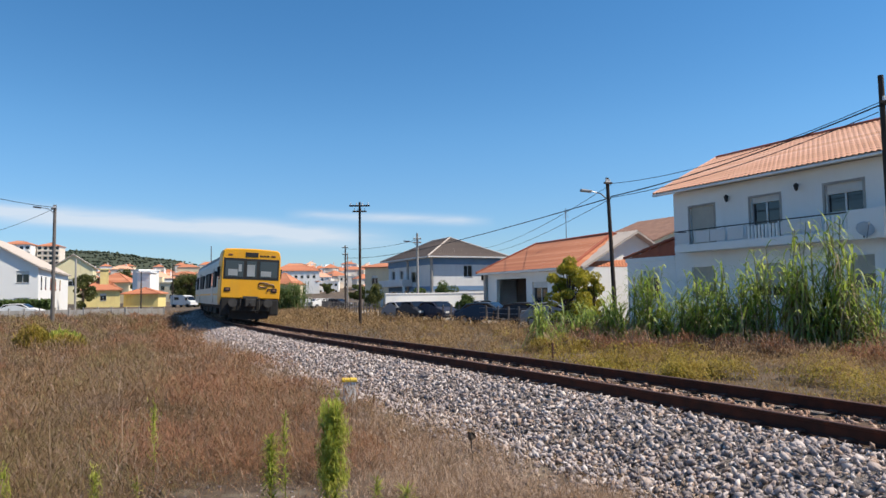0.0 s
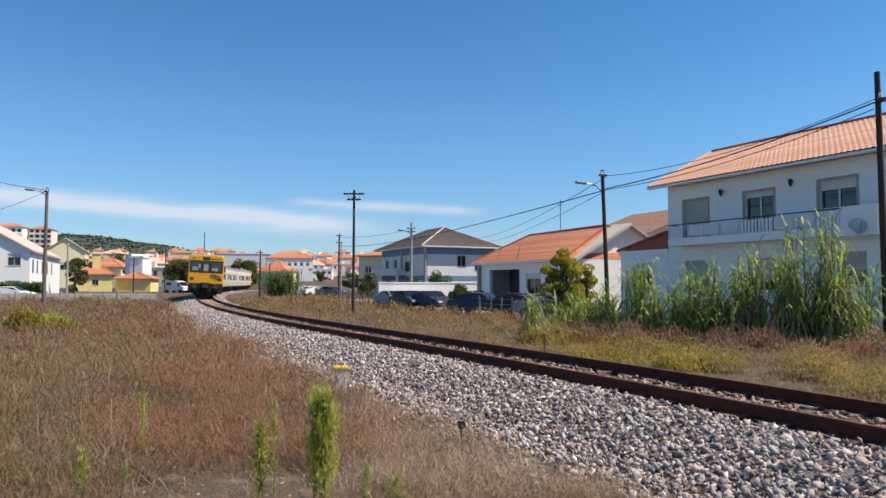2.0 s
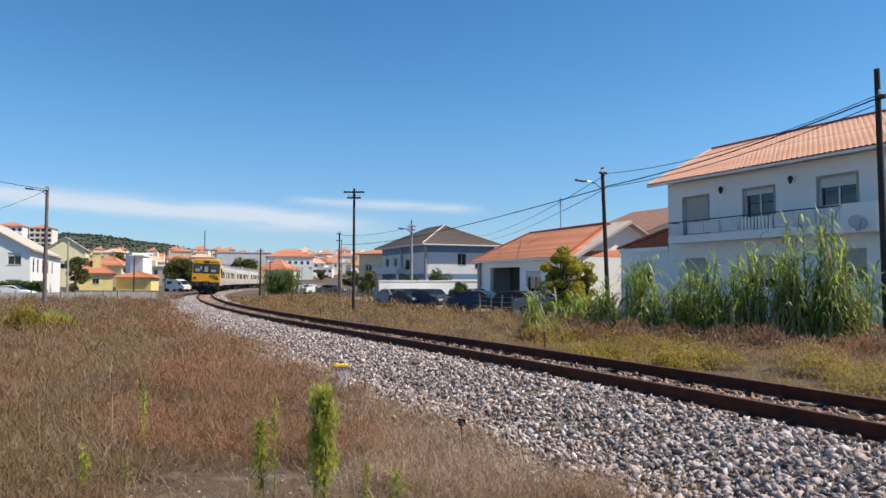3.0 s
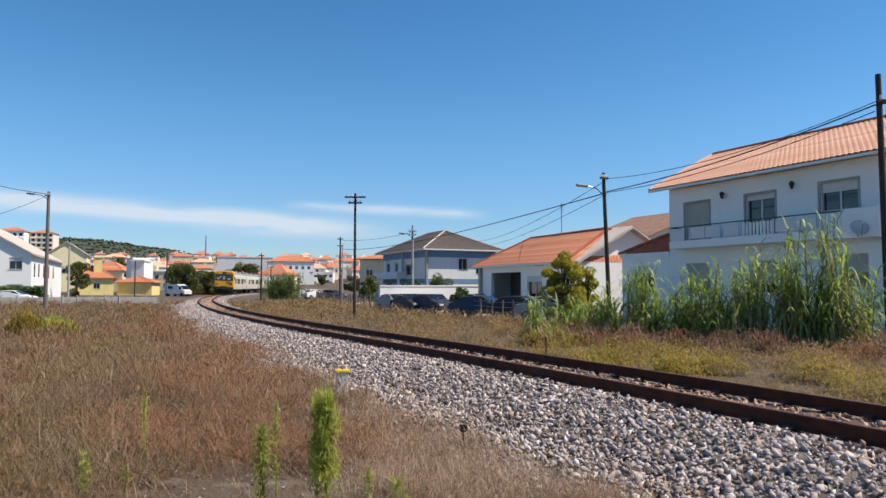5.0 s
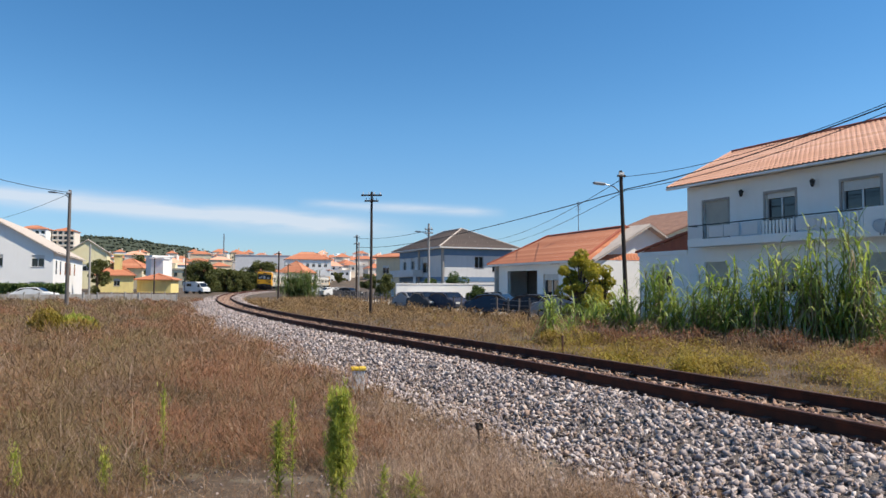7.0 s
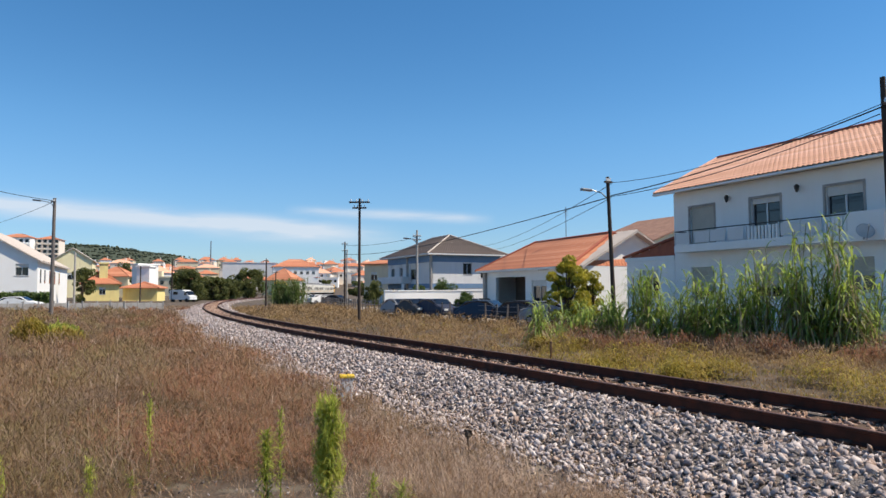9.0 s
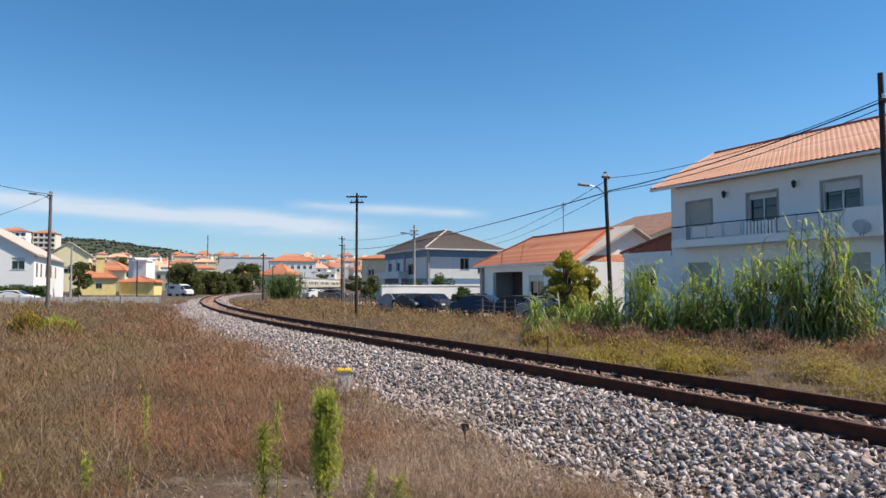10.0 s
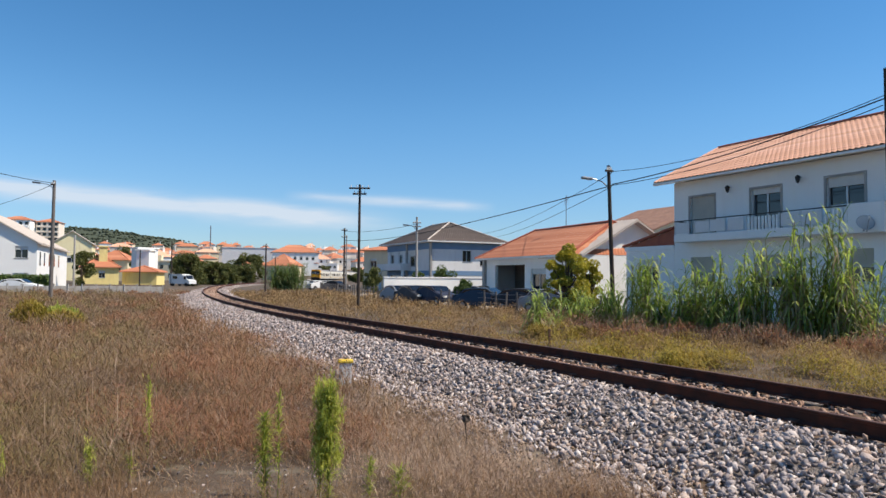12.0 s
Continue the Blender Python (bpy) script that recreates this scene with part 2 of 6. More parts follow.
tile_ridge = mat("tile_ridge", (0.42, 0.115, 0.06), (0.32, 0.085, 0.05), 0.85, 3, 30, 0.3)
tile_brown = mat("tile_brown", (0.085, 0.062, 0.052), (0.058, 0.043, 0.037), 0.85, 1.3, 18, 0.4, island=[(0.05, 0.038, 0.033), (0.10, 0.073, 0.06)])
tile_old = mat("tile_old", (0.30, 0.17, 0.12), (0.22, 0.12, 0.09), 0.9, 1.3, 18, 0.4)
tile_pale = mat("tile_pale", (0.55, 0.48, 0.42), (0.45, 0.39, 0.35), 0.9, 1.3, 18, 0.4)
shutter_white = mat("shutter_white", (0.70, 0.69, 0.66), (0.64, 0.63, 0.60), 0.6, 2, 40, 0.1)
shutter_beige = mat("shutter_beige", (0.52, 0.49, 0.42), (0.46, 0.43, 0.37), 0.6, 2, 40, 0.1)
frame_alu = mat("frame_alu", (0.55, 0.55, 0.56), (0.48, 0.48, 0.49), 0.4, 3, 60, 0.05, metal=0.6)
door_brown = mat("door_brown", (0.17, 0.115, 0.085), (0.12, 0.08, 0.06), 0.7, 3, 40, 0.2)
iron_black = mat("iron_black", (0.025, 0.025, 0.027), (0.015, 0.015, 0.016), 0.6, 6, 60, 0.2)
steel_grey = mat("steel_grey", (0.30, 0.30, 0.31), (0.22, 0.22, 0.23), 0.45, 4, 60, 0.1, metal=0.7)
cable_black = mat("cable_black", (0.02, 0.02, 0.022), (0.015, 0.015, 0.016), 0.7, 4, 40, 0)
rust_iron = mat("rust_iron", (0.14, 0.06, 0.035), (0.08, 0.035, 0.025), 0.9, 6, 60, 0.4)
paint_yellow = mat("paint_yellow", (0.86, 0.58, 0.03), (0.78, 0.50, 0.03), 0.6, 5, 60, 0.1, dirt=(0.62, 0.44, 0.10))
train_yellow = mat("train_yellow", (0.86, 0.41, 0.010), (0.80, 0.37, 0.010), 0.42, 1.2, 50, 0.03, dirt=(0.66, 0.34, 0.03))
train_white = mat("train_white", (0.66, 0.63, 0.56), (0.58, 0.55, 0.48), 0.5, 1.0, 50, 0.04, dirt=(0.46, 0.41, 0.34))
train_roof = mat("train_roof", (0.30, 0.29, 0.28), (0.20, 0.19, 0.19), 0.7, 1.0, 50, 0.1)
train_under = mat("train_under", (0.020, 0.018, 0.017), (0.012, 0.011, 0.010), 0.85, 4, 40, 0.3)
coupler_grey = mat("coupler_grey", (0.060, 0.056, 0.052), (0.032, 0.030, 0.028), 0.75, 4, 40, 0.2)
rubber = mat("rubber", (0.018, 0.018, 0.019), (0.012, 0.012, 0.012), 0.75, 8, 60, 0.1)
logo_brown = mat("logo_brown", (0.13, 0.055, 0.02), (0.11, 0.045, 0.018), 0.5, 5, 60, 0)
lamp_lens = mat("lamp_lens", (0.22, 0.10, 0.06), (0.16, 0.08, 0.05), 0.2, 5, 60, 0)
plastic_white = mat("plastic_white", (0.74, 0.74, 0.73), (0.68, 0.68, 0.67), 0.4, 3, 50, 0.03)


def glass_mat(name, tint, rough=0.05):
    m = bpy.data.materials.new(name)
    m.use_nodes = True
    b = m.node_tree.nodes["Principled BSDF"]
    b.inputs["Base Color"].default_value = (*tint, 1)
    b.inputs["Roughness"].default_value = rough
    b.inputs["Specular IOR Level"].default_value = 0.7
    return m


pane_dark = glass_mat("pane_dark", (0.012, 0.014, 0.018))
pane_train = glass_mat("pane_train", (0.035, 0.042, 0.05), 0.04)
# pale colour for the light and sky reflections painted onto the train's windscreen
pane_gleam = mat("pane_gleam", (0.34, 0.36, 0.37), (0.26, 0.28, 0.29), 0.5, 2, 30, 0.05)


def car_paint(name, c):
    m = mat(name, c, tuple(v * 0.92 for v in c), 0.62, 1.0, 40, 0.0, metal=0.0, dirt=tuple(v * 0.8 + 0.04 for v in c))
    m.node_tree.nodes["Principled BSDF"].inputs["Specular IOR Level"].default_value = 0.3
    return m


# ---- mesh tools ----
def mesh_of(name, bm, material):
    me = bpy.data.meshes.new(name)
    bm.to_mesh(me)
    bm.free()
    me.materials.append(material)
    return me


def thing(name, m, label, category, group="", kind=""):
    e = new(name)
    e.empty_display_size = 0.2
    e.matrix_basis = m
    return tagged(e, label, category, group, kind)


def part(name, bm, material, parent, label="", smooth=False):
    me = bm if isinstance(bm, bpy.types.Mesh) else mesh_of(name, bm, material)
    if smooth:
        me.shade_smooth()
    ob = new(name, me)
    ob.parent = parent
    return tagged(ob, label) if label else ob


def single(name, bm, material, label, category, group="", kind="", m=None, smooth=False):
    me = mesh_of(name, bm, material) if isinstance(bm, bmesh.types.BMesh) else bm
    if smooth:
        me.shade_smooth()
    ob = new(name, me)
    if m is not None:
        ob.matrix_basis = m
    return tagged(ob, label, category, group, kind)


def box(bm, x0, x1, y0, y1, z0, z1, bevel=0.0):
    r = bmesh.ops.create_cube(bm, size=1, matrix=Matrix.Translation(((x0 + x1) / 2, (y0 + y1) / 2, (z0 + z1) / 2)) @ Matrix.Diagonal((x1 - x0, y1 - y0, z1 - z0, 1)))
    if bevel:
        edges = list({e for v in r["verts"] for e in v.link_edges})
        bmesh.ops.bevel(bm, geom=edges, offset=bevel, segments=2, affect="EDGES", profile=0.6)
    return bm


def boxed(*a):
    return box(bmesh.new(), *a)


def rod(bm, a, b, r0, r1=None, n=8):
    a, b = Vector(a), Vector(b)
    d = b - a
    m = Matrix.Translation((a + b) / 2) @ d.to_track_quat("Z", "Y").to_matrix().to_4x4()
    bmesh.ops.create_cone(bm, cap_ends=True, segments=n, radius1=r0, radius2=r0 if r1 is None else r1, depth=d.length, matrix=m)
    return bm


def rodded(*a):
    return rod(bmesh.new(), *a)


def tube(bm, pts, r, n=5):
    """A round cable along points."""
    rings = []
    for i, p in enumerate(pts):
        p = Vector(p)
        d = (Vector(pts[min(i + 1, len(pts) - 1)]) - Vector(pts[max(i - 1, 0)])).normalized()
        side = d.cross(Vector((0, 0, 1)))
        side = side.normalized() if side.length > 1e-4 else Vector((1, 0, 0))
        up = side.cross(d)
        rings.append([bm.verts.new(p + (side * math.cos(a) + up * math.sin(a)) * r) for a in (2 * math.pi * k / n for k in range(n))])
    for p, q in zip(rings, rings[1:]):
        for k in range(n):
            bm.faces.new((p[k], p[(k + 1) % n], q[(k + 1) % n], q[k]))
    return bm


def poly_prism(bm, pts, axis_from, axis_to, axis="y"):
    """Extrudes an outline of (a, b) pairs along x or y."""
    def at(a, b, c):
        return (a, c, b) if axis == "y" else (c, a, b)
    lo = [bm.verts.new(at(a, b, axis_from)) for a, b in pts]
    hi = [bm.verts.new(at(a, b, axis_to)) for a, b in pts]
    n = len(pts)
    for i in range(n):
        bm.faces.new((lo[i], lo[(i + 1) % n], hi[(i + 1) % n], hi[i]))
    bm.faces.new(lo[::-1])
    bm.faces.new(hi)
    bmesh.ops.recalc_face_normals(bm, faces=bm.faces)
    return bm


def soup(name, verts, faces, material, smooth=False):
    """A mesh from number arrays: verts (n, 3), faces (m, k)."""
    me = bpy.data.meshes.new(name)
    v, f = np.asarray(verts, dtype=np.float32), np.asarray(faces, dtype=np.int32)
    k = f.shape[1]
    me.vertices.add(len(v))
    me.vertices.foreach_set("co", v.ravel())
    me.loops.add(f.size)
    me.loops.foreach_set("vertex_index", f.ravel())
    me.polygons.add(len(f))
    me.polygons.foreach_set("loop_start", np.arange(0, f.size, k, dtype=np.int32))
    me.update(calc_edges=True)
    me.materials.append(material)
    if smooth:
        me.shade_smooth()
    return me


# ---- the railway line ----
KNOT_S = (0, 10, 22, 40, 65, 100, 150, 195, 270, 360)
KNOT_H = (-0.4276, -0.4822, -0.5297, -0.4519, -0.3688, -0.2869, -0.1563, -0.0350, 0.0000, 0.1200)
STEP = 0.5
S = np.arange(-30, 420, STEP)
HEAD = np.interp(S, KNOT_S, KNOT_H)
box_w = np.ones(17) / 17
HEAD = np.convolve(np.pad(HEAD, 8, mode="edge"), box_w, mode="valid")
X = np.cumsum(np.sin(HEAD)) * STEP
Y = np.cumsum(np.cos(HEAD)) * STEP
i0 = int(30 / STEP)
X, Y = X - X[i0] + 7.850, Y - Y[i0] + 3.0
GAUGE = 1.56


def on_track(s, off=0.0):
    """Place and heading on the line, s metres along, off metres to its right."""
    x, y, h = np.interp(s, S, X), np.interp(s, S, Y), np.interp(s, S, HEAD)
    return x + off * math.cos(h), y - off * math.sin(h), h


TRACK_XY = np.stack([X, Y], 1)[::4]
TRACK_H = HEAD[::4]


def beside(x, y):
    """Signed distance from the line's middle, positive to its right, for arrays of places."""
    x, y = np.atleast_1d(np.asarray(x, float)), np.atleast_1d(np.asarray(y, float))
    out = np.empty(len(x))
    for a in range(0, len(x), 4000):
        dx, dy = x[a:a + 4000, None] - TRACK_XY[None, :, 0], y[a:a + 4000, None] - TRACK_XY[None, :, 1]
        i = np.argmin(dx * dx + dy * dy, axis=1)
        j = np.arange(len(i))
        out[a:a + 4000] = dx[j, i] * np.cos(TRACK_H[i]) - dy[j, i] * np.sin(TRACK_H[i])
    return out


def smooth01(v, a, b):
    t = np.clip((v - a) / (b - a), 0, 1)
    return t * t * (3 - 2 * t)


def ground_z(x, y):
    """Height of the land: bed of the line, fields, the street side and the rising town."""
    x, y = np.atleast_1d(np.asarray(x, float)), np.atleast_1d(np.asarray(y, float))
    d = beside(x, y)
    east = -0.36 - 0.14 * smooth01(d, 1.7, 3.2)
    west = -0.40 - 0.20 * smooth01(-d, 1.6, 2.9) + 0.04 * smooth01(-d, 2.9, 4.2) + 0.12 * smooth01(-d, 4, 9)
    z = np.where(d > 0, east, west)
    z += 0.45 * smooth01(-x - 0.25 * y, 20, 60)
    z += 0.035 * np.sin(x * 1.7 + 0.6 * y) * np.sin(y * 1.3 - 0.4 * x) * smooth01(np.abs(d), 3, 6)
    z += 21 * smooth01(y, 250, 640) + 0.2 * smooth01(y, 90, 170) * smooth01(np.abs(d), 8, 40)
    return z


def gz(x, y):
    return float(ground_z(x, y)[0])


# ---- ground ----
def land():
    xs = np.unique(np.concatenate([np.arange(-60, 40, 0.8), np.arange(-200, 200, 8), np.arange(-3000, 3001, 150)]))
    ys = np.unique(np.concatenate([np.arange(-10, 90, 0.8), np.arange(-100, 640, 10), np.arange(-1500, 4001, 150)]))
    gx, gy = np.meshgrid(xs, ys)
    z = ground_z(gx.ravel(), gy.ravel())
    v = np.stack([gx.ravel(), gy.ravel(), z], 1)
    nx, ny = len(xs), len(ys)
    i = (np.arange(ny - 1)[:, None] * nx + np.arange(nx - 1)[None, :]).ravel()
    me = soup("ground", v, np.stack([i, i + 1, i + nx + 1, i + nx], 1), soil, True)
    single("ground", me, None, "dry brown earth of a field and waste ground by the railway", "ground", kind="structure")


land()


def swept(name, outline, s0, s1, off, material, step=1.0):
    """A cross-section of (across, up) points carried along the line."""
    bm = bmesh.new()
    rings = []
    for s in np.arange(s0, s1 + 0.01, step):
        ring = []
        for a, z in outline:
            x, y, h = on_track(s, off + a)
            ring.append(bm.verts.new((x, y, z)))
        rings.append(ring)
    n = len(outline)
    for p, q in zip(rings, rings[1:]):
        for k in range(n):
            bm.faces.new((p[k], q[k], q[(k + 1) % n], p[(k + 1) % n]))
    bmesh.ops.recalc_face_normals(bm, faces=bm.faces)
    return mesh_of(name, bm, material)


def railway():
    bed = single("ballast_bed", swept("ballast_bed", [(-3.0, -0.60), (-1.9, -0.31), (-1.5, -0.245), (1.5, -0.245), (1.75, -0.30), (2.6, -0.62)], -20, 330, 0, ballast_bed),
                 None, "grey crushed-stone bed under the railway line", "ballast", kind="structure")
    single("track_middle", swept("track_middle", [(-0.70, -0.28), (-0.66, -0.245), (0, -0.235), (0.66, -0.245), (0.70, -0.28)], -20, 330, 0, ballast_rusty),
           None, "rust-stained crushed stone between the rails", "ballast", kind="structure")
    track = thing("railway_track", Matrix(), "single railway track with rusty brown steel rails on sleepers", "railway track", kind="structure")
    foot = [(-0.07, -0.192), (0.07, -0.192), (0.07, -0.178), (0.02, -0.165), (0.012, -0.15), (0.012, -0.05), (0.036, -0.038), (0.036, -0.012),
            (-0.036, -0.012), (-0.036, -0.038), (-0.012, -0.05), (-0.012, -0.15), (-0.02, -0.165), (-0.07, -0.178)]
    head = [(-0.035, -0.011), (0.035, -0.011), (0.033, -0.002), (0.022, 0.0), (-0.022, 0.0), (-0.033, -0.002)]
    for off in (-GAUGE / 2, GAUGE / 2):
        r = part("rail", swept("rail", foot, -20, 330, off, rail_rust), None, track, "dark rusty steel rail")
        part("running_surface", swept("running_surface", head, -20, 330, off, rail_head), None, r, "worn running surface of the rail")
    sl = mesh_of("sleeper", boxed(-1.22, 1.22, -0.12, 0.12, -0.37, -0.222, 0.015), sleeper_wood)
    plate = mesh_of("rail_clip", boxed(-0.13, 0.13, -0.07, 0.07, -0.19, -0.15, 0.02), rust_iron)
    for i in range(115):
        x, y, h = on_track(0.3 + i * 0.62)
        o = part("sleeper", sl, None, track)
        o.matrix_basis = pose(x, y, 0, 0, 0, -math.degrees(h))
        if i < 45:
            for off in (-GAUGE / 2, GAUGE / 2):
                c = part("rail_clip", plate, None, o)
                c.matrix_basis = Matrix.Translation((off, 0, 0))
    return track


railway()

# ---- the train ----
CAR_L, CAR_W, CAR_H = 22.6, 3.36, 4.22


def body_outline(w, h, z0=0.95):
    k = w / 2
    return [(-k * 0.96, z0), (k * 0.96, z0), (k, z0 + 0.55), (k, 2.35), (k * 0.955, h - 0.62), (k * 0.87, h - 0.30), (k * 0.62, h - 0.08), (0, h),
            (-k * 0.62, h - 0.08), (-k * 0.87, h - 0.30), (-k * 0.955, h - 0.62), (-k, 2.35), (-k, z0 + 0.55)]


def wheelset(parent, y):
    for sx in (-1, 1):
        bm = bmesh.new()
        rod(bm, (sx * (GAUGE / 2 - 0.03), 0, 0.44), (sx * (GAUGE / 2 + 0.09), 0, 0.44), 0.44, 0.43, 24)
        rod(bm, (sx * (GAUGE / 2 - 0.075), 0, 0.44), (sx * (GAUGE / 2 - 0.035), 0, 0.44), 0.47, 0.47, 24)
        o = part("wheel", bm, train_under, parent)
        o.location.y = y


def rail_car(name, label, cab):
    """One coach, its rear end at -y; cab 'rear' or 'front' or ''."""
    e = thing(name, Matrix(), label, "train car", "cars of the train")
    L, W, Hh = CAR_L, CAR_W, CAR_H
    r, f = -L / 2, L / 2
    y0, y1 = r + (1.5 if cab == "rear" else 0.25), f - (1.5 if cab == "front" else 0.25)
    body = part("body", poly_prism(bmesh.new(), body_outline(W, Hh - 0.12), y0, y1), train_white, e, "dirty cream-white sheet-metal body")
    k = W / 2
    # roof skin and equipment
    roof = part("roof", poly_prism(bmesh.new(), [(-k * 0.90, Hh - 0.52), (-k * 0.86, Hh - 0.31), (-k * 0.6, Hh - 0.09), (0, Hh - 0.0), (k * 0.6, Hh - 0.09), (k * 0.86, Hh - 0.31), (k * 0.90, Hh - 0.52)], y0 + 0.02, y1 - 0.02), train_roof, e, "grimy grey roof")
    for c in (-6.4, 0.0, 6.4):
        part("roof_unit", boxed(-0.75, 0.75, c - 1.3, c + 1.3, Hh - 0.08, Hh + 0.2, 0.06), train_roof, roof)
    # windows and doors on both sides
    for sx in (-1, 1):
        for c in (-8.0, -5.9, -3.9, -1.9, 1.9, 3.9, 5.9, 8.0):
            if abs(c) == 5.9:
                d = part("door", boxed(sx * k - 0.03, sx * k + 0.03, c - 0.65, c + 0.65, 1.05, 3.2, 0.02), train_white, e, "sliding passenger door")
                part("door_window", boxed(sx * k - 0.04, sx * k + 0.045, c - 0.33, c + 0.33, 2.1, 2.95, 0.01), pane_train, d)
            else:
                w = part("window", boxed(sx * k - 0.10, sx * k + 0.035, c - 0.72, c + 0.72, 2.0, 2.95, 0.02), rubber, e, "dark window with black frame")
                part("pane", boxed(sx * k - 0.02, sx * k + 0.045, c - 0.65, c + 0.65, 2.06, 2.90, 0.01), pane_train, w)
        part("skirt_stripe", boxed(sx * (k + 0.002) - 0.01, sx * (k + 0.002) + 0.012, y0 + 0.1, y1 - 0.1, 1.52, 1.62), train_yellow, e, "yellow waist stripe")
    # underframe
    part("underframe", boxed(-1.2, 1.2, r + 0.9, f - 0.9, 0.72, 0.96, 0.03), train_under, e, "black underframe")
    for c in (-3.2, 0.2, 3.4):
        part("engine_box", boxed(-1.25, 1.25, c - 1.2, c + 1.2, 0.34, 0.75, 0.08), train_under, e)
    for c in (-7.6, 7.6):
        b = part("bogie", boxed(-1.15, 1.15, -1.5, 1.5, 0.38, 0.68, 0.08), train_under, e, "black bogie")
        b.location.y = c
        wheelset(b, -1.1)
        wheelset(b, 1.1)
        for sx in (-1, 1):
            part("axle_box", boxed(sx * 1.05 - 0.12, sx * 1.05 + 0.12, -1.3, -0.9, 0.25, 0.62, 0.04), train_under, b)
            part("axle_box", boxed(sx * 1.05 - 0.12, sx * 1.05 + 0.12, 0.9, 1.3, 0.25, 0.62, 0.04), train_under, b)
    if cab:
        sy = -1 if cab == "rear" else 1
        yf = r if cab == "rear" else f
        thing_part_cab(e, sy, yf)
    for sy, yy, has in ((-1, r, cab != "rear"), (1, f, cab != "front")):
        if has:
            part("gangway", boxed(-0.55, 0.55, min(yy, yy - sy * 0.5), max(yy, yy - sy * 0.5), 1.1, 3.2, 0.05), rubber, e, "black rubber gangway bellows")
    return e


def thing_part_cab(e, sy, yf):
    """Driver's cab end: yellow shell, three panes, lamps, destination box, coupler and plough."""
    W, Hh = CAR_W, CAR_H
    bm = bmesh.new()
    def ring(y, w, h, z0):
        k = w / 2
        right = [(k * 0.98, z0), (k, z0 + 0.3), (k, 2.35), (k * 0.985, h - 0.42), (k * 0.95, h - 0.17), (k * 0.86, h - 0.055), (k * 0.5, h - 0.015)]
        return [bm.verts.new((a, y, b)) for a, b in right + [(0, h)] + [(-a, b) for a, b in right[::-1]]]
    ys = [(yf - sy * 1.52, W + 0.01, Hh + 0.02, 1.0), (yf - sy * 0.45, W + 0.01, Hh + 0.04, 1.1), (yf - sy * 0.10, W - 0.03, Hh + 0.02, 1.32), (yf, W - 0.12, Hh - 0.04, 1.42)]
    rings = [ring(*a) for a in ys]
    n = len(rings[0])
    for p, q in zip(rings, rings[1:]):
        for i in range(n):
            bm.faces.new((p[i], p[(i + 1) % n], q[(i + 1) % n], q[i]))
    bm.faces.new(rings[0])
    bm.faces.new(rings[-1][::-1])
    bmesh.ops.recalc_face_normals(bm, faces=bm.faces)
    cab = part("cab", bm, train_yellow, e, "bright yellow cab end")

    def plate(name, x0, x1, z0, z1, t, m, label="", parent=cab, back=0.02, bevel=0.02):
        a, b = sorted((yf - sy * back, yf + sy * t))
        return part(name, boxed(x0, x1, a, b, z0, z1, bevel), m, parent, label)
    band = plate("window_band", -1.55, 1.55, 2.46, 3.66, 0.015, rubber, "black windscreen band", bevel=0.012)
    for x0, x1 in ((-1.46, -0.46), (-0.28, 0.28), (0.46, 1.46)):
        plate("pane", x0, x1, 2.58, 3.52, 0.028, pane_train, "", cab, bevel=0.008)
    # pale plates on the opaque panes imitate see-through light and reflections
    for x0, x1, z0, z1 in ((-1.30, -0.78, 2.66, 3.02), (-0.26, 0.18, 2.64, 3.30), (0.52, 1.10, 2.66, 2.96), (-0.74, -0.56, 2.9, 3.3)):
        plate("blind", x0, x1, z0, z1, 0.032, pane_gleam, "pale plate painted as light seen in the windscreen", cab, bevel=0.004)
    for x0, x1 in ((0.44, 0.60), (0.64, 0.78), (0.82, 0.96)):
        plate("number_bar", x0, x1, 3.80, 3.88, 0.02, rubber, "small dark number bar", cab, bevel=0.004)
    plate("destination_box", -0.36, 0.34, 3.76, 4.02, 0.03, rubber, "black destination display")
    for x in (-1.2, 1.2):
        plate("marker_lamp", x - 0.12, x + 0.12, 3.80, 3.90, 0.03, lamp_lens, "small red marker lamp", bevel=0.03)
    for x in (-1.30, 1.30):
        h = plate("headlamp", x - 0.17, x + 0.17, 1.74, 1.98, 0.04, rubber, "round lamp in black bezel", bevel=0.05)
        plate("lens", x - 0.10, x + 0.10, 1.79, 1.93, 0.055, lamp_lens, "", cab, bevel=0.04)
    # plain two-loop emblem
    bm = bmesh.new()
    ye = yf + sy * 0.015
    for pts in (((0.98, 2.27), (0.60, 2.31), (0.47, 2.27), (0.43, 2.18), (0.47, 2.08), (0.60, 2.04), (0.86, 2.04), (0.92, 2.08)),
                ((0.80, 2.20), (0.92, 2.21), (1.16, 2.21), (1.28, 2.17), (1.32, 2.08), (1.28, 1.99), (1.16, 1.95), (1.02, 1.95), (0.96, 1.90), (0.94, 1.80))):
        tube(bm, [(a, ye, b) for a, b in pts], 0.042, 6)
    part("emblem", bm, logo_brown, cab, "dark brown looped emblem")
    for sx in (-1, 1):
        m = part("mirror", boxed(sx * 1.76 - 0.06, sx * 1.76 + 0.06, yf - sy * 0.75 - 0.12, yf - sy * 0.75 + 0.12, 2.6, 3.15, 0.03), rubber, cab, "black wing mirror")
        part("cab_window", boxed(sx * 1.68 - 0.04, sx * 1.68 + 0.02, min(yf - sy * 1.35, yf - sy * 0.6), max(yf - sy * 1.35, yf - sy * 0.6), 2.45, 3.2, 0.01), pane_train, cab)
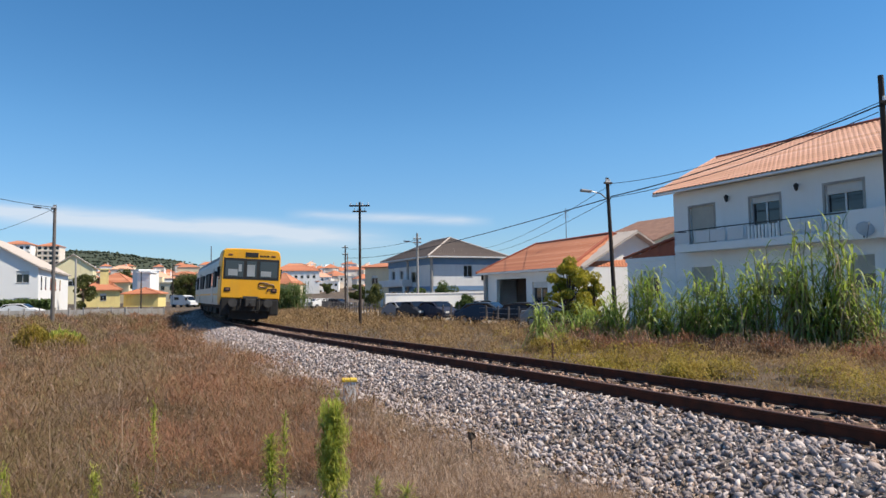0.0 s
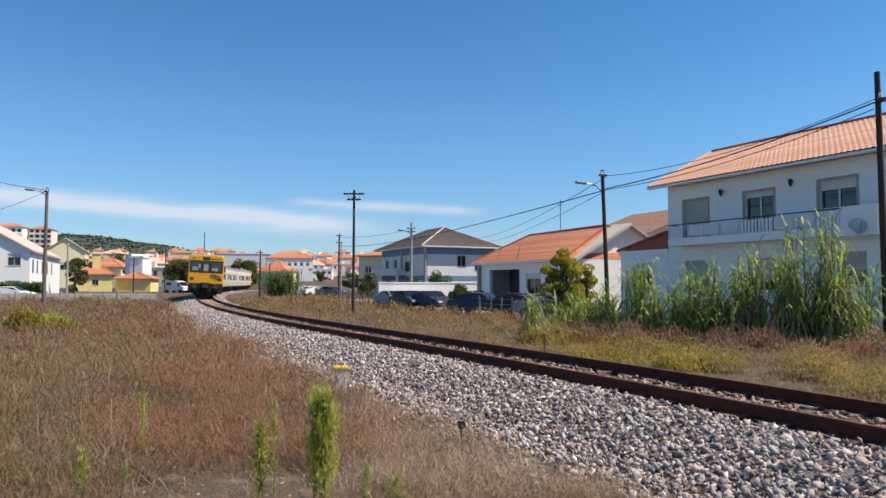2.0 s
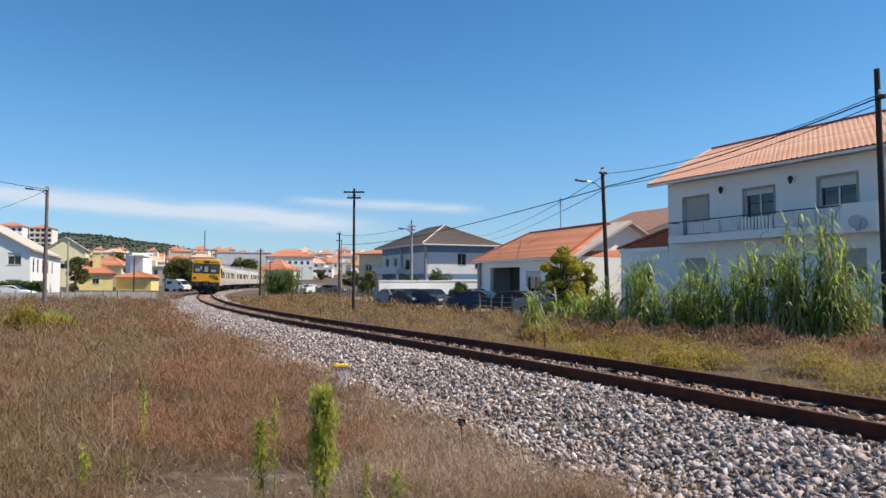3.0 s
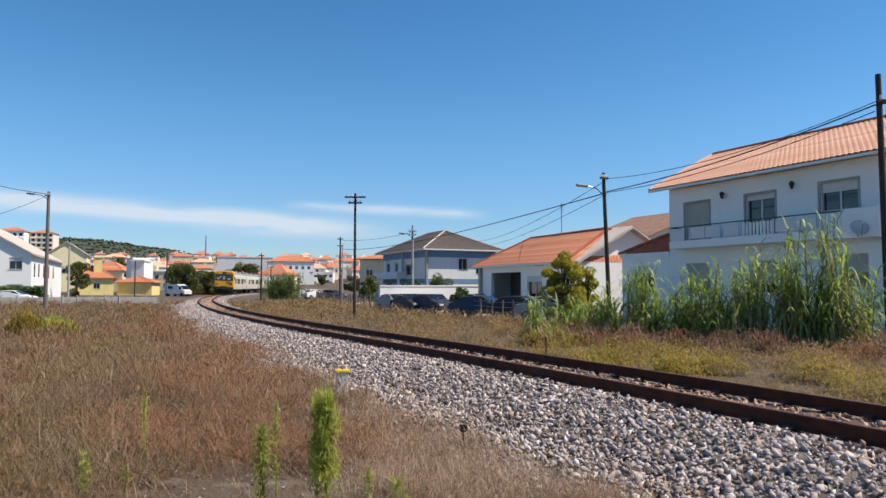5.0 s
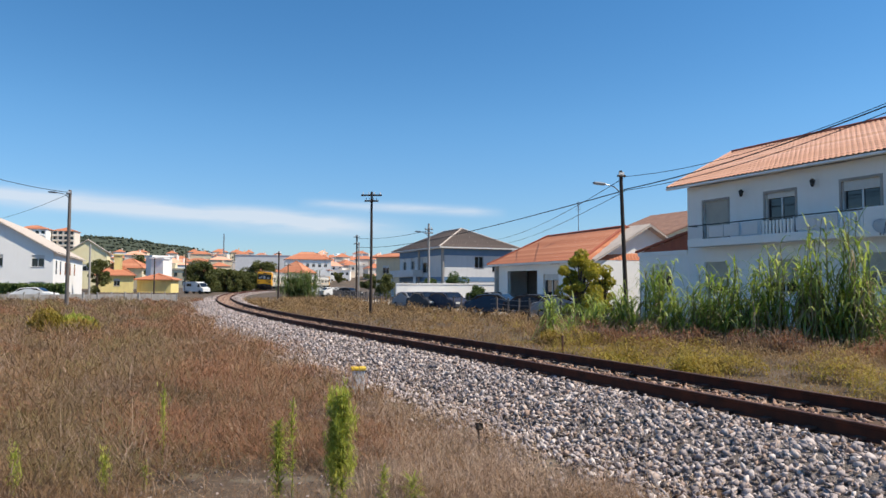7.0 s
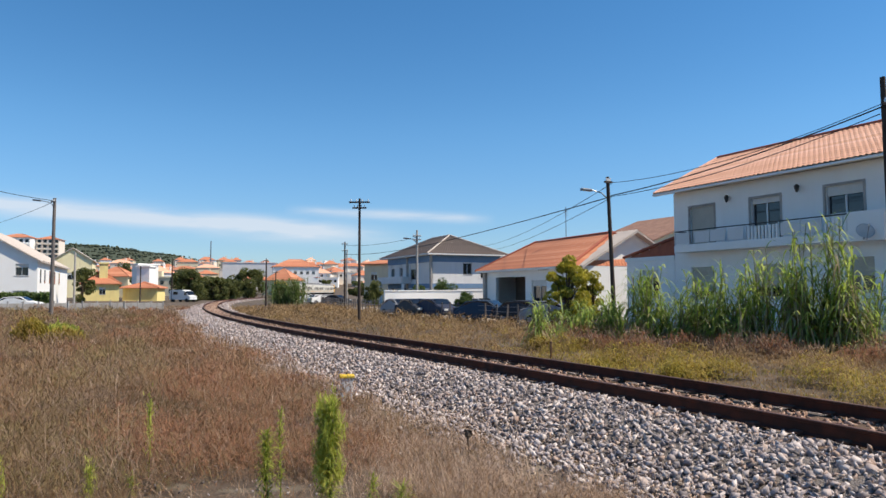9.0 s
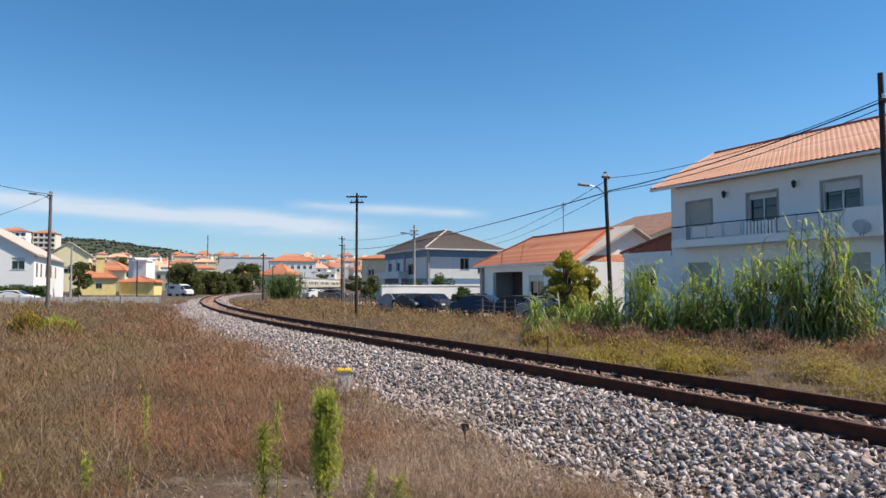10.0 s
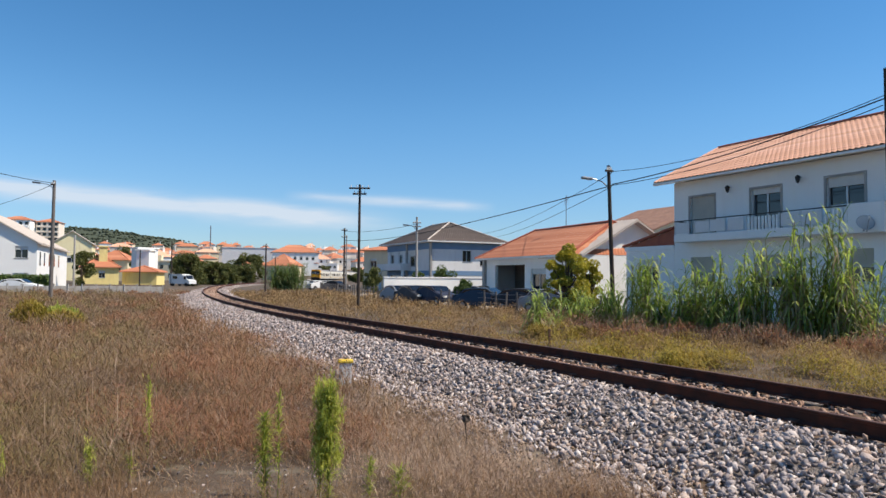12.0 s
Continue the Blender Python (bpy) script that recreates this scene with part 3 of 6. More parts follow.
    # lower apron, coupler, plough
    a, b = sorted((yf - sy * 0.5, yf - sy * 0.06))
    part("buffer_beam", boxed(-1.50, 1.50, a, b, 0.62, 1.46, 0.05), train_under, cab, "black buffer beam")
    for sx in (-1, 1):
        a, b = sorted((yf - sy * 0.6, yf - sy * 0.02))
        part("corner_apron", boxed(sx * 1.36 - 0.26, sx * 1.36 + 0.26, a, b, 0.42, 1.40, 0.10), train_under, cab)
        part("buffer", rod(bmesh.new(), (sx * 0.98, yf - sy * 0.1, 1.12), (sx * 0.98, yf + sy * 0.20, 1.12), 0.20, 0.25, 14), coupler_grey, cab)
    bm = bmesh.new()
    a, b = sorted((yf - sy * 0.1, yf + sy * 0.36))
    box(bm, -0.30, 0.26, a, b, 0.92, 1.36, 0.04)
    rod(bm, (0.0, yf, 1.10), (0.0, yf + sy * 0.5, 1.10), 0.11, 0.09, 10)
    box(bm, -0.42, 0.40, min(yf, yf + sy * 0.1), max(yf, yf + sy * 0.1), 1.36, 1.50, 0.02)
    for x in (-0.52, 0.48):
        rod(bm, (x, yf + sy * 0.04, 1.45), (x * 1.1, yf + sy * 0.06, 0.80), 0.03, 0.03, 6)
    part("coupler", bm, coupler_grey, cab, "black automatic coupler")
    bm = bmesh.new()
    poly_prism(bm, [(-1.2, 0.62), (1.2, 0.62), (1.05, 0.22), (0.2, 0.16), (-0.2, 0.16), (-1.05, 0.22)], yf - sy * 0.40, yf - sy * 0.30)
    part("plough", bm, train_under, cab, "black rail guard plate")
    for sx in (-1, 1):
        part("brake_hose", tube(bmesh.new(), [(sx * 0.45, yf + sy * 0.02, 1.05), (sx * 0.5, yf + sy * 0.1, 0.7), (sx * 0.36, yf + sy * 0.12, 0.52), (sx * 0.3, yf + sy * 0.04, 0.72)], 0.025, 5), rubber, cab)
    return cab


TRAIN = [rail_car("rear_rail_car", "cream-white railcar with yellow cab end and dark windows", "rear"),
         rail_car("middle_rail_car", "cream-white middle coach of the diesel train", ""),
         rail_car("middle_rail_car", "cream-white middle coach of the diesel train", ""),
         rail_car("front_rail_car", "cream-white leading railcar with yellow cab end", "front")]
# seconds and metres ahead of the eye of the train's rear end
TRAIN_Y = ((0.0, 39.2), (0.5, 45.5), (1.0, 52.2), (1.5, 59.6), (2.0, 67.6), (2.5, 76.0), (3.0, 85.0), (4.0, 104.5), (5.0, 124.5), (5.5, 134.0), (6.0, 142.5),
           (6.5, 150.5), (7.0, 158.5), (8.0, 176.0), (9.0, 194.5), (10.0, 213.0), (11.0, 232.5), (12.0, 255.0))


def train_rows(k):
    rows = []
    for t in np.arange(0, 12.01, 0.5):
        s = np.interp(np.interp(t, [a for a, _ in TRAIN_Y], [b for _, b in TRAIN_Y]), Y, S) + CAR_L / 2 + k * (CAR_L + 0.25)
        ax, ay, _ = on_track(s - 7.6)
        bx, by, _ = on_track(s + 7.6)
        rows.append((float(t), pose((ax + bx) / 2, (ay + by) / 2, 0.04, 0, 2.6, math.degrees(math.atan2(ax - bx, by - ay)))))
    return rows


def motions():
    for k, car in enumerate(TRAIN):
        walk(car, train_rows(k))


# ---- houses ----
def tile_rows(bm, a, b, c, d, pitch=0.22, amp=0.045):
    """Rounded tile rolls up a roof slope: eave a to b, ridge d to c."""
    a, b, c, d = map(Vector, (a, b, c, d))
    n = max(2, int((b - a).length / pitch))
    nor = (b - a).cross(d - a).normalized()
    if nor.z < 0:
        nor = -nor
    prev = None
    for i in range(n * 3 + 1):
        t = i / (n * 3)
        lift = nor * (amp if i % 3 == 1 else (amp * 0.75 if i % 3 == 2 else 0.0))
        q = (bm.verts.new(a.lerp(b, t) + lift), bm.verts.new(d.lerp(c, t) + lift))
        if prev:
            bm.faces.new((prev[0], q[0], q[1], prev[1]))
        prev = q


def slab(bm, pts, t):
    """A flat plate of thickness t under the given corner points."""
    top = [bm.verts.new(p) for p in pts]
    low = [bm.verts.new(Vector(p) - Vector((0, 0, t))) for p in pts]
    n = len(pts)
    bm.faces.new(top)
    bm.faces.new(low[::-1])
    for i in range(n):
        bm.faces.new((top[i], low[i], low[(i + 1) % n], top[(i + 1) % n]))
    bmesh.ops.recalc_face_normals(bm, faces=bm.faces)
    return bm


def wall_with_holes(bm, length, z0, z1, holes, y0=0.0, t=0.28):
    """A straight wall along x with rectangular openings (x0, x1, z0, z1) cut through, as one closed skin."""
    xs = sorted({0.0, length, *(h[0] for h in holes), *(h[1] for h in holes)})
    zs = sorted({z0, z1, *(h[2] for h in holes), *(h[3] for h in holes)})
    nx, nz = len(xs) - 1, len(zs) - 1

    def solid(i, k):
        if not (0 <= i < nx and 0 <= k < nz):
            return False
        cx, cz = (xs[i] + xs[i + 1]) / 2, (zs[k] + zs[k + 1]) / 2
        return not any(h[0] < cx < h[1] and h[2] < cz < h[3] for h in holes)
    made = {}

    def v(i, k, b):
        if (i, k, b) not in made:
            made[i, k, b] = bm.verts.new((xs[i], y0 + b * t, zs[k]))
        return made[i, k, b]
    for i in range(nx):
        for k in range(nz):
            if not solid(i, k):
                continue
            bm.faces.new((v(i, k, 0), v(i + 1, k, 0), v(i + 1, k + 1, 0), v(i, k + 1, 0)))
            bm.faces.new((v(i, k, 1), v(i, k + 1, 1), v(i + 1, k + 1, 1), v(i + 1, k, 1)))
            for di, dk, p, q in ((-1, 0, (i, k), (i, k + 1)), (1, 0, (i + 1, k + 1), (i + 1, k)), (0, -1, (i + 1, k), (i, k)), (0, 1, (i, k + 1), (i + 1, k + 1))):
                if not solid(i + di, k + dk):
                    bm.faces.new((v(*p, 0), v(*q, 0), v(*q, 1), v(*p, 1)))
    bmesh.ops.recalc_face_normals(bm, faces=bm.faces)
    return bm


def other_walls(parent, L, D, z0, ze, m, gable=None):
    """The two end walls and the back wall behind a front wall, with gables where the roof has them."""
    for x in (0.0, L - 0.28):
        part("wall", boxed(x, x + 0.28, 0.28, D - 0.28, z0, ze), m, parent)
    part("wall", boxed(0, L, D - 0.28, D, z0, ze), m, parent)
    if gable:
        for y in (0.0, D - 0.28):
            part("gable", poly_prism(bmesh.new(), [(0, ze), (L, ze), (L / 2, gable)], y, y + 0.28), m, parent)


def window(parent, x0, x1, z0, z1, shutter=0.0, y=0.0, shut_mat=None, name="window", bars=1):
    """A recessed window: sill, frame, glass and a roller shutter lowered by a share of its height."""
    w = part(name, boxed(x0 + 0.002, x1 - 0.002, y + 0.20, y + 0.24, z0, z1), pane_dark, parent, "dark glass window" if shutter < 0.9 else "window behind a lowered roller shutter")
    bm = bmesh.new()
    for a, b, c, d in ((x0, x0 + 0.06, z0, z1), (x1 - 0.06, x1, z0, z1), (x0, x1, z0, z0 + 0.06), (x0, x1, z1 - 0.06, z1)):
        box(bm, a, b, y + 0.14, y + 0.20, c, d)
    for i in range(bars):
        m = x0 + (x1 - x0) * (i + 1) / (bars + 1)
        box(bm, m - 0.04, m + 0.04, y + 0.15, y + 0.2, z0, z1)
    part("window_frame", bm, frame_alu, w)
    if shutter:
        zb = z1 - (z1 - z0) * shutter
        n = max(2, int((z1 - zb) / 0.05))
        zz = [zb + (z1 - zb) * k / n for k in range(n + 1)]
        front = [p for a, b in zip(zz, zz[1:]) for p in ((y + 0.10, a), (y + 0.088, a + (b - a) * 0.25), (y + 0.088, a + (b - a) * 0.8))]
        bm = poly_prism(bmesh.new(), front + [(y + 0.10, z1), (y + 0.13, z1), (y + 0.13, zb)], x0 + 0.05, x1 - 0.05, "x")
        part("roller_shutter", bm, shut_mat or shutter_white, w, "slatted roller shutter")
    part("window_sill", boxed(x0 - 0.05, x1 + 0.05, y - 0.05, y + 0.14, z0 - 0.06, z0 - 0.002, 0.01), concrete, w)
    return w


def at_wall(x, y, turn, z=0.0):
    return pose(x, y, z, 0, 0, turn)


def white_house():
    """Two-storey white house beside the reeds, with a long balcony and a gabled clay roof."""
    m = at_wall(12.9, 38.4, -64.2)
    e = thing("house", m, "white two-storey house with orange clay tile roof and long balcony", "house")
    L, D, zf, ze = 17.0, 9.0, 3.95, 6.98
    holes = [(1.18, 2.86, zf, 6.06), (5.17, 6.83, zf, 6.06), (9.14, 10.85, 4.85, 6.12), (13.2, 14.8, 4.85, 6.1),
             (1.2, 2.75, 1.2, 2.80), (5.3, 6.9, 1.2, 2.8), (9.9, 11.2, 1.5, 2.95), (13.5, 15.0, 1.2, 2.8)]
    bm = wall_with_holes(bmesh.new(), L, -0.5, ze, holes)
    other_walls(e, L, D, -0.5, ze, render_white)
    part("upper_floor", boxed(0.28, L - 0.28, 0.28, D - 0.28, zf - 0.25, zf - 0.02), concrete, e)
    for x in (0.0, L - 0.28):
        part("gable", poly_prism(bmesh.new(), [(0.0, ze), (D, ze), (D / 2, ze + 2.25)], x, x + 0.28, "x"), render_white, e)
    part("wall", bm, render_white, e, "white rendered wall")
    window(e, 1.18, 2.86, zf, 6.06, 1.0, shut_mat=shutter_beige, bars=0)
    window(e, 5.17, 6.83, zf, 6.06, 0.13)
    window(e, 9.14, 10.85, 4.85, 6.12, 0.34)
    window(e, 13.2, 14.8, 4.85, 6.1, 0.3)
    window(e, 1.2, 2.75, 1.2, 2.80, 0.8, shut_mat=shutter_beige, bars=0)
    window(e, 5.3, 6.9, 1.2, 2.8, 0.7, shut_mat=shutter_beige)
    window(e, 9.9, 11.2, 1.5, 2.95, 0.55, shut_mat=shutter_beige)
    window(e, 13.5, 15.0, 1.2, 2.8, 0.5, shut_mat=shutter_beige)
    for a, b, c, d in holes[:4]:
        bm = bmesh.new()
        box(bm, a - 0.11, a, -0.025, 0.03, c, d + 0.11)
        box(bm, b, b + 0.11, -0.025, 0.03, c, d + 0.11)
        box(bm, a, b, -0.025, 0.03, d, d + 0.11)
        part("window_surround", bm, concrete, e, "grey stone window surround")
    # roof
    ov, zr = 0.62, ze + 2.55
    y0, y1, x0, x1 = -ov, D + ov, -0.9, L + 0.9
    zc = ze + 0.06
    roof = part("roof", slab(slab(bmesh.new(), [(x0, y0, zc), (x1, y0, zc), (x1, D / 2, zr), (x0, D / 2, zr)], 0.14),
                             [(x0, D / 2, zr), (x1, D / 2, zr), (x1, y1, zc), (x0, y1, zc)], 0.14), render_white, e, "white soffit under clay tiles")
    bm = bmesh.new()
    n = 14
    for k in range(n):
        a, b = k / n, (k + 1) / n + 0.012
        ya, yb = y0 - 0.05 + (D / 2 - y0 + 0.05) * a, y0 - 0.05 + (D / 2 - y0 + 0.05) * min(b, 1)
        za, zb = zc + 0.045 + (zr - zc) * a, zc + 0.015 + (zr - zc) * min(b, 1)
        tile_rows(bm, (x0 - 0.02, ya, za), (x1, ya, za), (x1, yb, zb), (x0 - 0.02, yb, zb), 0.26, 0.06)
    part("roof_tiles", bm, tile_pink, roof, "pinkish orange clay tiles", True)
    tagged(roof.children[-1], kind="stuff")
    bm = bmesh.new()
    tile_rows(bm, (x1, y1, zc + 0.03), (x0, y1, zc + 0.03), (x0, D / 2, zr + 0.03), (x1, D / 2, zr + 0.03), 0.26, 0.06)
    part("back_tiles", bm, tile_pink, roof)
    bm = bmesh.new()
    rod(bm, (x0, D / 2, zr + 0.04), (x1, D / 2, zr + 0.04), 0.13, 0.13, 8)
    part("ridge", bm, tile_ridge, roof, "dark red ridge tiles")
    part("gutter", boxed(x0, x1, y0 - 0.13, y0 - 0.02, zc - 0.12, zc - 0.01, 0.03), render_white, roof, "white gutter")
    part("verge", rodded((x0 + 0.02, y0, zc + 0.05), (x0 + 0.02, D / 2, zr + 0.05), 0.09, 0.09, 8), tile_pink, roof)
    # balcony
    b0, b1, out = 0.9, 10.7, 0.92
    bal = part("balcony", boxed(b0, b1, -out, 0.0, zf - 0.36, zf + 0.04, 0.02), render_white, e, "white concrete balcony slab")
    part("end_wall", boxed(b1, b1 + 1.4, -out, -0.75, zf - 0.40, 4.78, 0.01), render_white, bal, "white parapet")
    part("side_wall", boxed(b1 + 1.4, b1 + 1.52, -out, 0.0, zf - 0.40, 4.78, 0.01), render_white, bal)
    part("handrail", boxed(b0, b1, -out + 0.03, -out + 0.08, 4.70, 4.75), iron_black, bal, "thin dark handrail")
    part("side_handrail", boxed(b0, b0 + 0.05, -out + 0.08, 0.0, 4.70, 4.75), iron_black, bal)
    post = mesh_of("rail_post", boxed(-0.025, 0.025, -out + 0.03, -out + 0.08, zf + 0.03, 4.71), render_grey)
    for x in (b0 + 0.05, 2.3, 3.3, 4.3, 5.6, 7.4, 8.5, 9.5, b1 - 0.05):
        part("rail_post", post, None, bal).location.x = x
    glaze = mesh_of("balustrade_panel", boxed(0.0, 0.94, -out + 0.045, -out + 0.06, zf + 0.10, 4.64), render_grey)
    for x in (1.0, 2.36, 3.36, 4.36, 7.5, 8.54):
        part("balustrade_panel", glaze, None, bal, "pale grey balustrade panel")
    for o, x in zip([c for c in bal.children if c.name.startswith("balustrade_panel")], (1.0, 2.36, 3.36, 4.5, 7.5, 8.54)):
        o.location.x = x
    bar = mesh_of("baluster", boxed(-0.05, 0.05, -out + 0.02, -out + 0.10, zf + 0.04, 4.62, 0.012), render_white)
    for a, b, n in ((5.75, 7.3, 9), (9.7, 10.6, 6)):
        for i in range(n):
            part("baluster", bar, None, bal).location.x = a + (b - a) * i / (n - 1)
    # wall lanterns
    for x in (3.9, 7.9):
        bm = bmesh.new()
        rod(bm, (x, -0.02, 6.34), (x, -0.24, 6.34), 0.02, 0.02, 6)
        rod(bm, (x, -0.22, 6.10), (x, -0.22, 6.32), 0.07, 0.12, 8)
        rod(bm, (x, -0.22, 6.32), (x, -0.22, 6.42), 0.13, 0.03, 8)
        rod(bm, (x, -0.22, 6.04), (x, -0.22, 6.10), 0.03, 0.07, 8)
        part("wall_lantern", bm, iron_black, e, "black iron wall lantern")
    # lean-to annex
    ax = part("annex", wall_with_holes(bmesh.new(), 4.0, -0.5, 3.45, [(1.4, 2.7, 1.0, 2.75)]), render_white, e, "white single-storey annex")
    ax.location = (-4.02, 0, 0)
    part("annex_side", boxed(0, 0.25, 0.28, 6.0, -0.5, 3.45), render_white, ax)
    part("annex_fascia", boxed(-0.1, 4.0, -0.06, 0.0, 3.28, 3.52, 0.01), render_white, ax)
    window(ax, 1.4, 2.7, 1.0, 2.75, 0.25, bars=1)
    bm = bmesh.new()
    for k in range(5):
        a, b = k / 5, (k + 1) / 5
        tile_rows(bm, (-0.3 + 4.2 * a, 2.6, 3.62 + 0.95 * a), (-0.3 + 4.2 * a, -0.1, 3.62 + 0.95 * a), (-0.3 + 4.2 * b + 0.06, -0.1, 3.57 + 0.95 * b), (-0.3 + 4.2 * b + 0.06, 2.6, 3.57 + 0.95 * b), 0.26, 0.06)
    part("annex_tiles", bm, tile_orange, ax, "weathered clay tiles of the lean-to", True)
    part("annex_verge", slab(bmesh.new(), [(-0.3, -0.08, 3.62), (3.98, -0.08, 4.57), (3.98, 0.12, 4.57), (-0.3, 0.12, 3.62)], 0.12), tile_ridge, ax)
    bm = bmesh.new()
    poly_prism(bm, [(0.0, 3.45), (3.98, 3.45), (3.98, 4.42), (0.0, 3.5)], 0.02, 0.2)
    part("annex_gable", bm, tile_ridge, ax)
    return e


def satellite_dish(m):
    e = thing("satellite_dish", m, "grey satellite dish on a bracket at the balcony corner", "satellite dish")
    bm = bmesh.new()
    rings = []
    for r in (0.0, 0.09, 0.18, 0.27, 0.34):
        rings.append([bm.verts.new((r * math.cos(a), r * r * 0.55, r * math.sin(a))) for a in (2 * math.pi * k / 20 for k in range(20))] if r else [bm.verts.new((0, 0, 0))])
    for k in range(20):
        bm.faces.new((rings[0][0], rings[1][k], rings[1][(k + 1) % 20]))
        for p, q in zip(rings[1:], rings[2:]):
            bm.faces.new((p[k], q[k], q[(k + 1) % 20], p[(k + 1) % 20]))
    bmesh.ops.solidify(bm, geom=bm.faces[:], thickness=0.015)
    part("reflector", bm, render_grey, e, "pale grey reflector", True)
    part("arm", rodded((0, 0.02, -0.40), (0, 0.55, -0.05), 0.015, 0.015, 6), steel_grey, e)
    part("receiver", rodded((0, 0.5, -0.05), (0, 0.62, 0.0), 0.04, 0.03, 8), plastic_white, e)
    part("bracket", rodded((0, -0.3, -0.2), (0, -0.02, 0.0), 0.03, 0.03, 6), steel_grey, e)


def hip_roof(parent, x0, x1, y0, y1, zc, zr, tiles, ridge_a=None, pitch=0.30, under=None, rows=8, ridge_mat=None):
    """A hipped roof over a rectangle; ridge_a is the ridge's inset from each end."""
    ym = (y0 + y1) / 2
    ra = ridge_a if ridge_a is not None else ym - y0
    A, B = Vector((x0 + ra, ym, zr)), Vector((x1 - ra, ym, zr))
    c = [Vector((x0, y0, zc)), Vector((x1, y0, zc)), Vector((x1, y1, zc)), Vector((x0, y1, zc))]
    bm = bmesh.new()
    v = [bm.verts.new(p) for p in c]
    bm.faces.new(v[::-1])
    low = [bm.verts.new(p + Vector((0, 0, 0.12))) for p in c]
    a, b = bm.verts.new(A), bm.verts.new(B)
    for i in range(4):
        bm.faces.new((v[i], v[(i + 1) % 4], low[(i + 1) % 4], low[i]))
    if (A - B).length < 0.05:
        for i in range(4):
            bm.faces.new((low[i], low[(i + 1) % 4], a))
    else:
        bm.faces.new((low[0], low[1], b, a))
        bm.faces.new((low[1], low[2], b))
        bm.faces.new((low[2], low[3], a, b))
        bm.faces.new((low[3], low[0], a))
    roof = part("roof", bm, under or tiles, parent)
    up = Vector((0, 0, 0.14))
    bm = bmesh.new()
    for p, q, r, s in ((c[0], c[1], B, A), (c[1], c[2], B, B), (c[2], c[3], A, B), (c[3], c[0], A, A)):
        for k in range(rows):
            f0, f1 = k / rows, min(1, (k + 1) / rows + 0.01)
            tile_rows(bm, p.lerp(s, f0) + up, q.lerp(r, f0) + up, q.lerp(r, f1) + up * 0.92, p.lerp(s, f1) + up * 0.92, pitch, 0.03)
    t = part("roof_tiles", bm, tiles, roof)
    tagged(t, kind="stuff")
    for p, q in ((c[0], A), (c[1], B), (c[2], B), (c[3], A), (A, B)):
        if (p - q).length > 0.1:
            part("ridge", rodded(p + up, q + up * 1.3, 0.11, 0.11, 6), ridge_mat or tiles, roof)
    return roof


def orange_bungalow():
    e = thing("house", at_wall(2.49, 57.7, -66.8), "low white house with hipped orange tile roof and porch", "house")
    L, D, z0, ze = 14.2, 8.6, -0.6, 3.05
    w0 = 0.7
    holes = [(1.9, 6.7, z0, 2.62), (7.6, 9.7, 0.6, 2.3), (11.2, 12.6, 0.6, 2.3)]
    bm = wall_with_holes(bmesh.new(), L - w0, z0, ze, holes)
    wall = part("wall", bm, render_white, e, "white rendered wall")
    wall.location = (w0, 0.6, 0)
    other_walls(wall, L - w0, D, z0, ze, render_white)
    part("porch_back", boxed(w0 + 1.6, w0 + 7.2, 2.6, 2.7, z0, ze), door_brown, e, "brown panelled porch wall")
    part("porch_ceiling", boxed(w0 + 1.6, w0 + 7.2, 0.9, 2.6, 2.66, 2.74), render_white, e)
    for x in (4.3, 5.1, 5.9, 6.7):
        d = part("porch_door", boxed(w0 + x - 0.33, w0 + x + 0.33, 2.54, 2.6, z0, 1.9, 0.02), pane_dark, e, "dark glazed porch door")
        part("door_frame", boxed(w0 + x + 0.33, w0 + x + 0.42, 2.5, 2.6, z0, 1.95), frame_alu, d)
    part("porch_column", boxed(w0 + 0.0, w0 + 0.35, 0.35, 0.62, z0, ze, 0.02), concrete, e, "grey porch column")
    window(wall, 7.6, 9.7, 0.6, 2.3, 0.25)
    window(wall, 11.2, 12.6, 0.6, 2.3, 0.4)
    hip_roof(e, 0, L, 0, D + 1.2, ze, ze + 2.45, tile_orange, 1.9, 0.26, render_white, 15, tile_ridge)
    bm = bmesh.new()
    a = (6.4, 4.9, ze + 2.5)
    tube(bm, [a, (a[0], a[1], a[2] + 2.6)], 0.03, 6)
    for k in range(5):
        rod(bm, (a[0] - 0.35 + 0.04 * k, a[1], a[2] + 1.9 + 0.14 * k), (a[0] + 0.35 - 0.04 * k, a[1], a[2] + 1.9 + 0.14 * k), 0.012, 0.012, 5)
    part("aerial", bm, steel_grey, e, "thin grey television aerial")


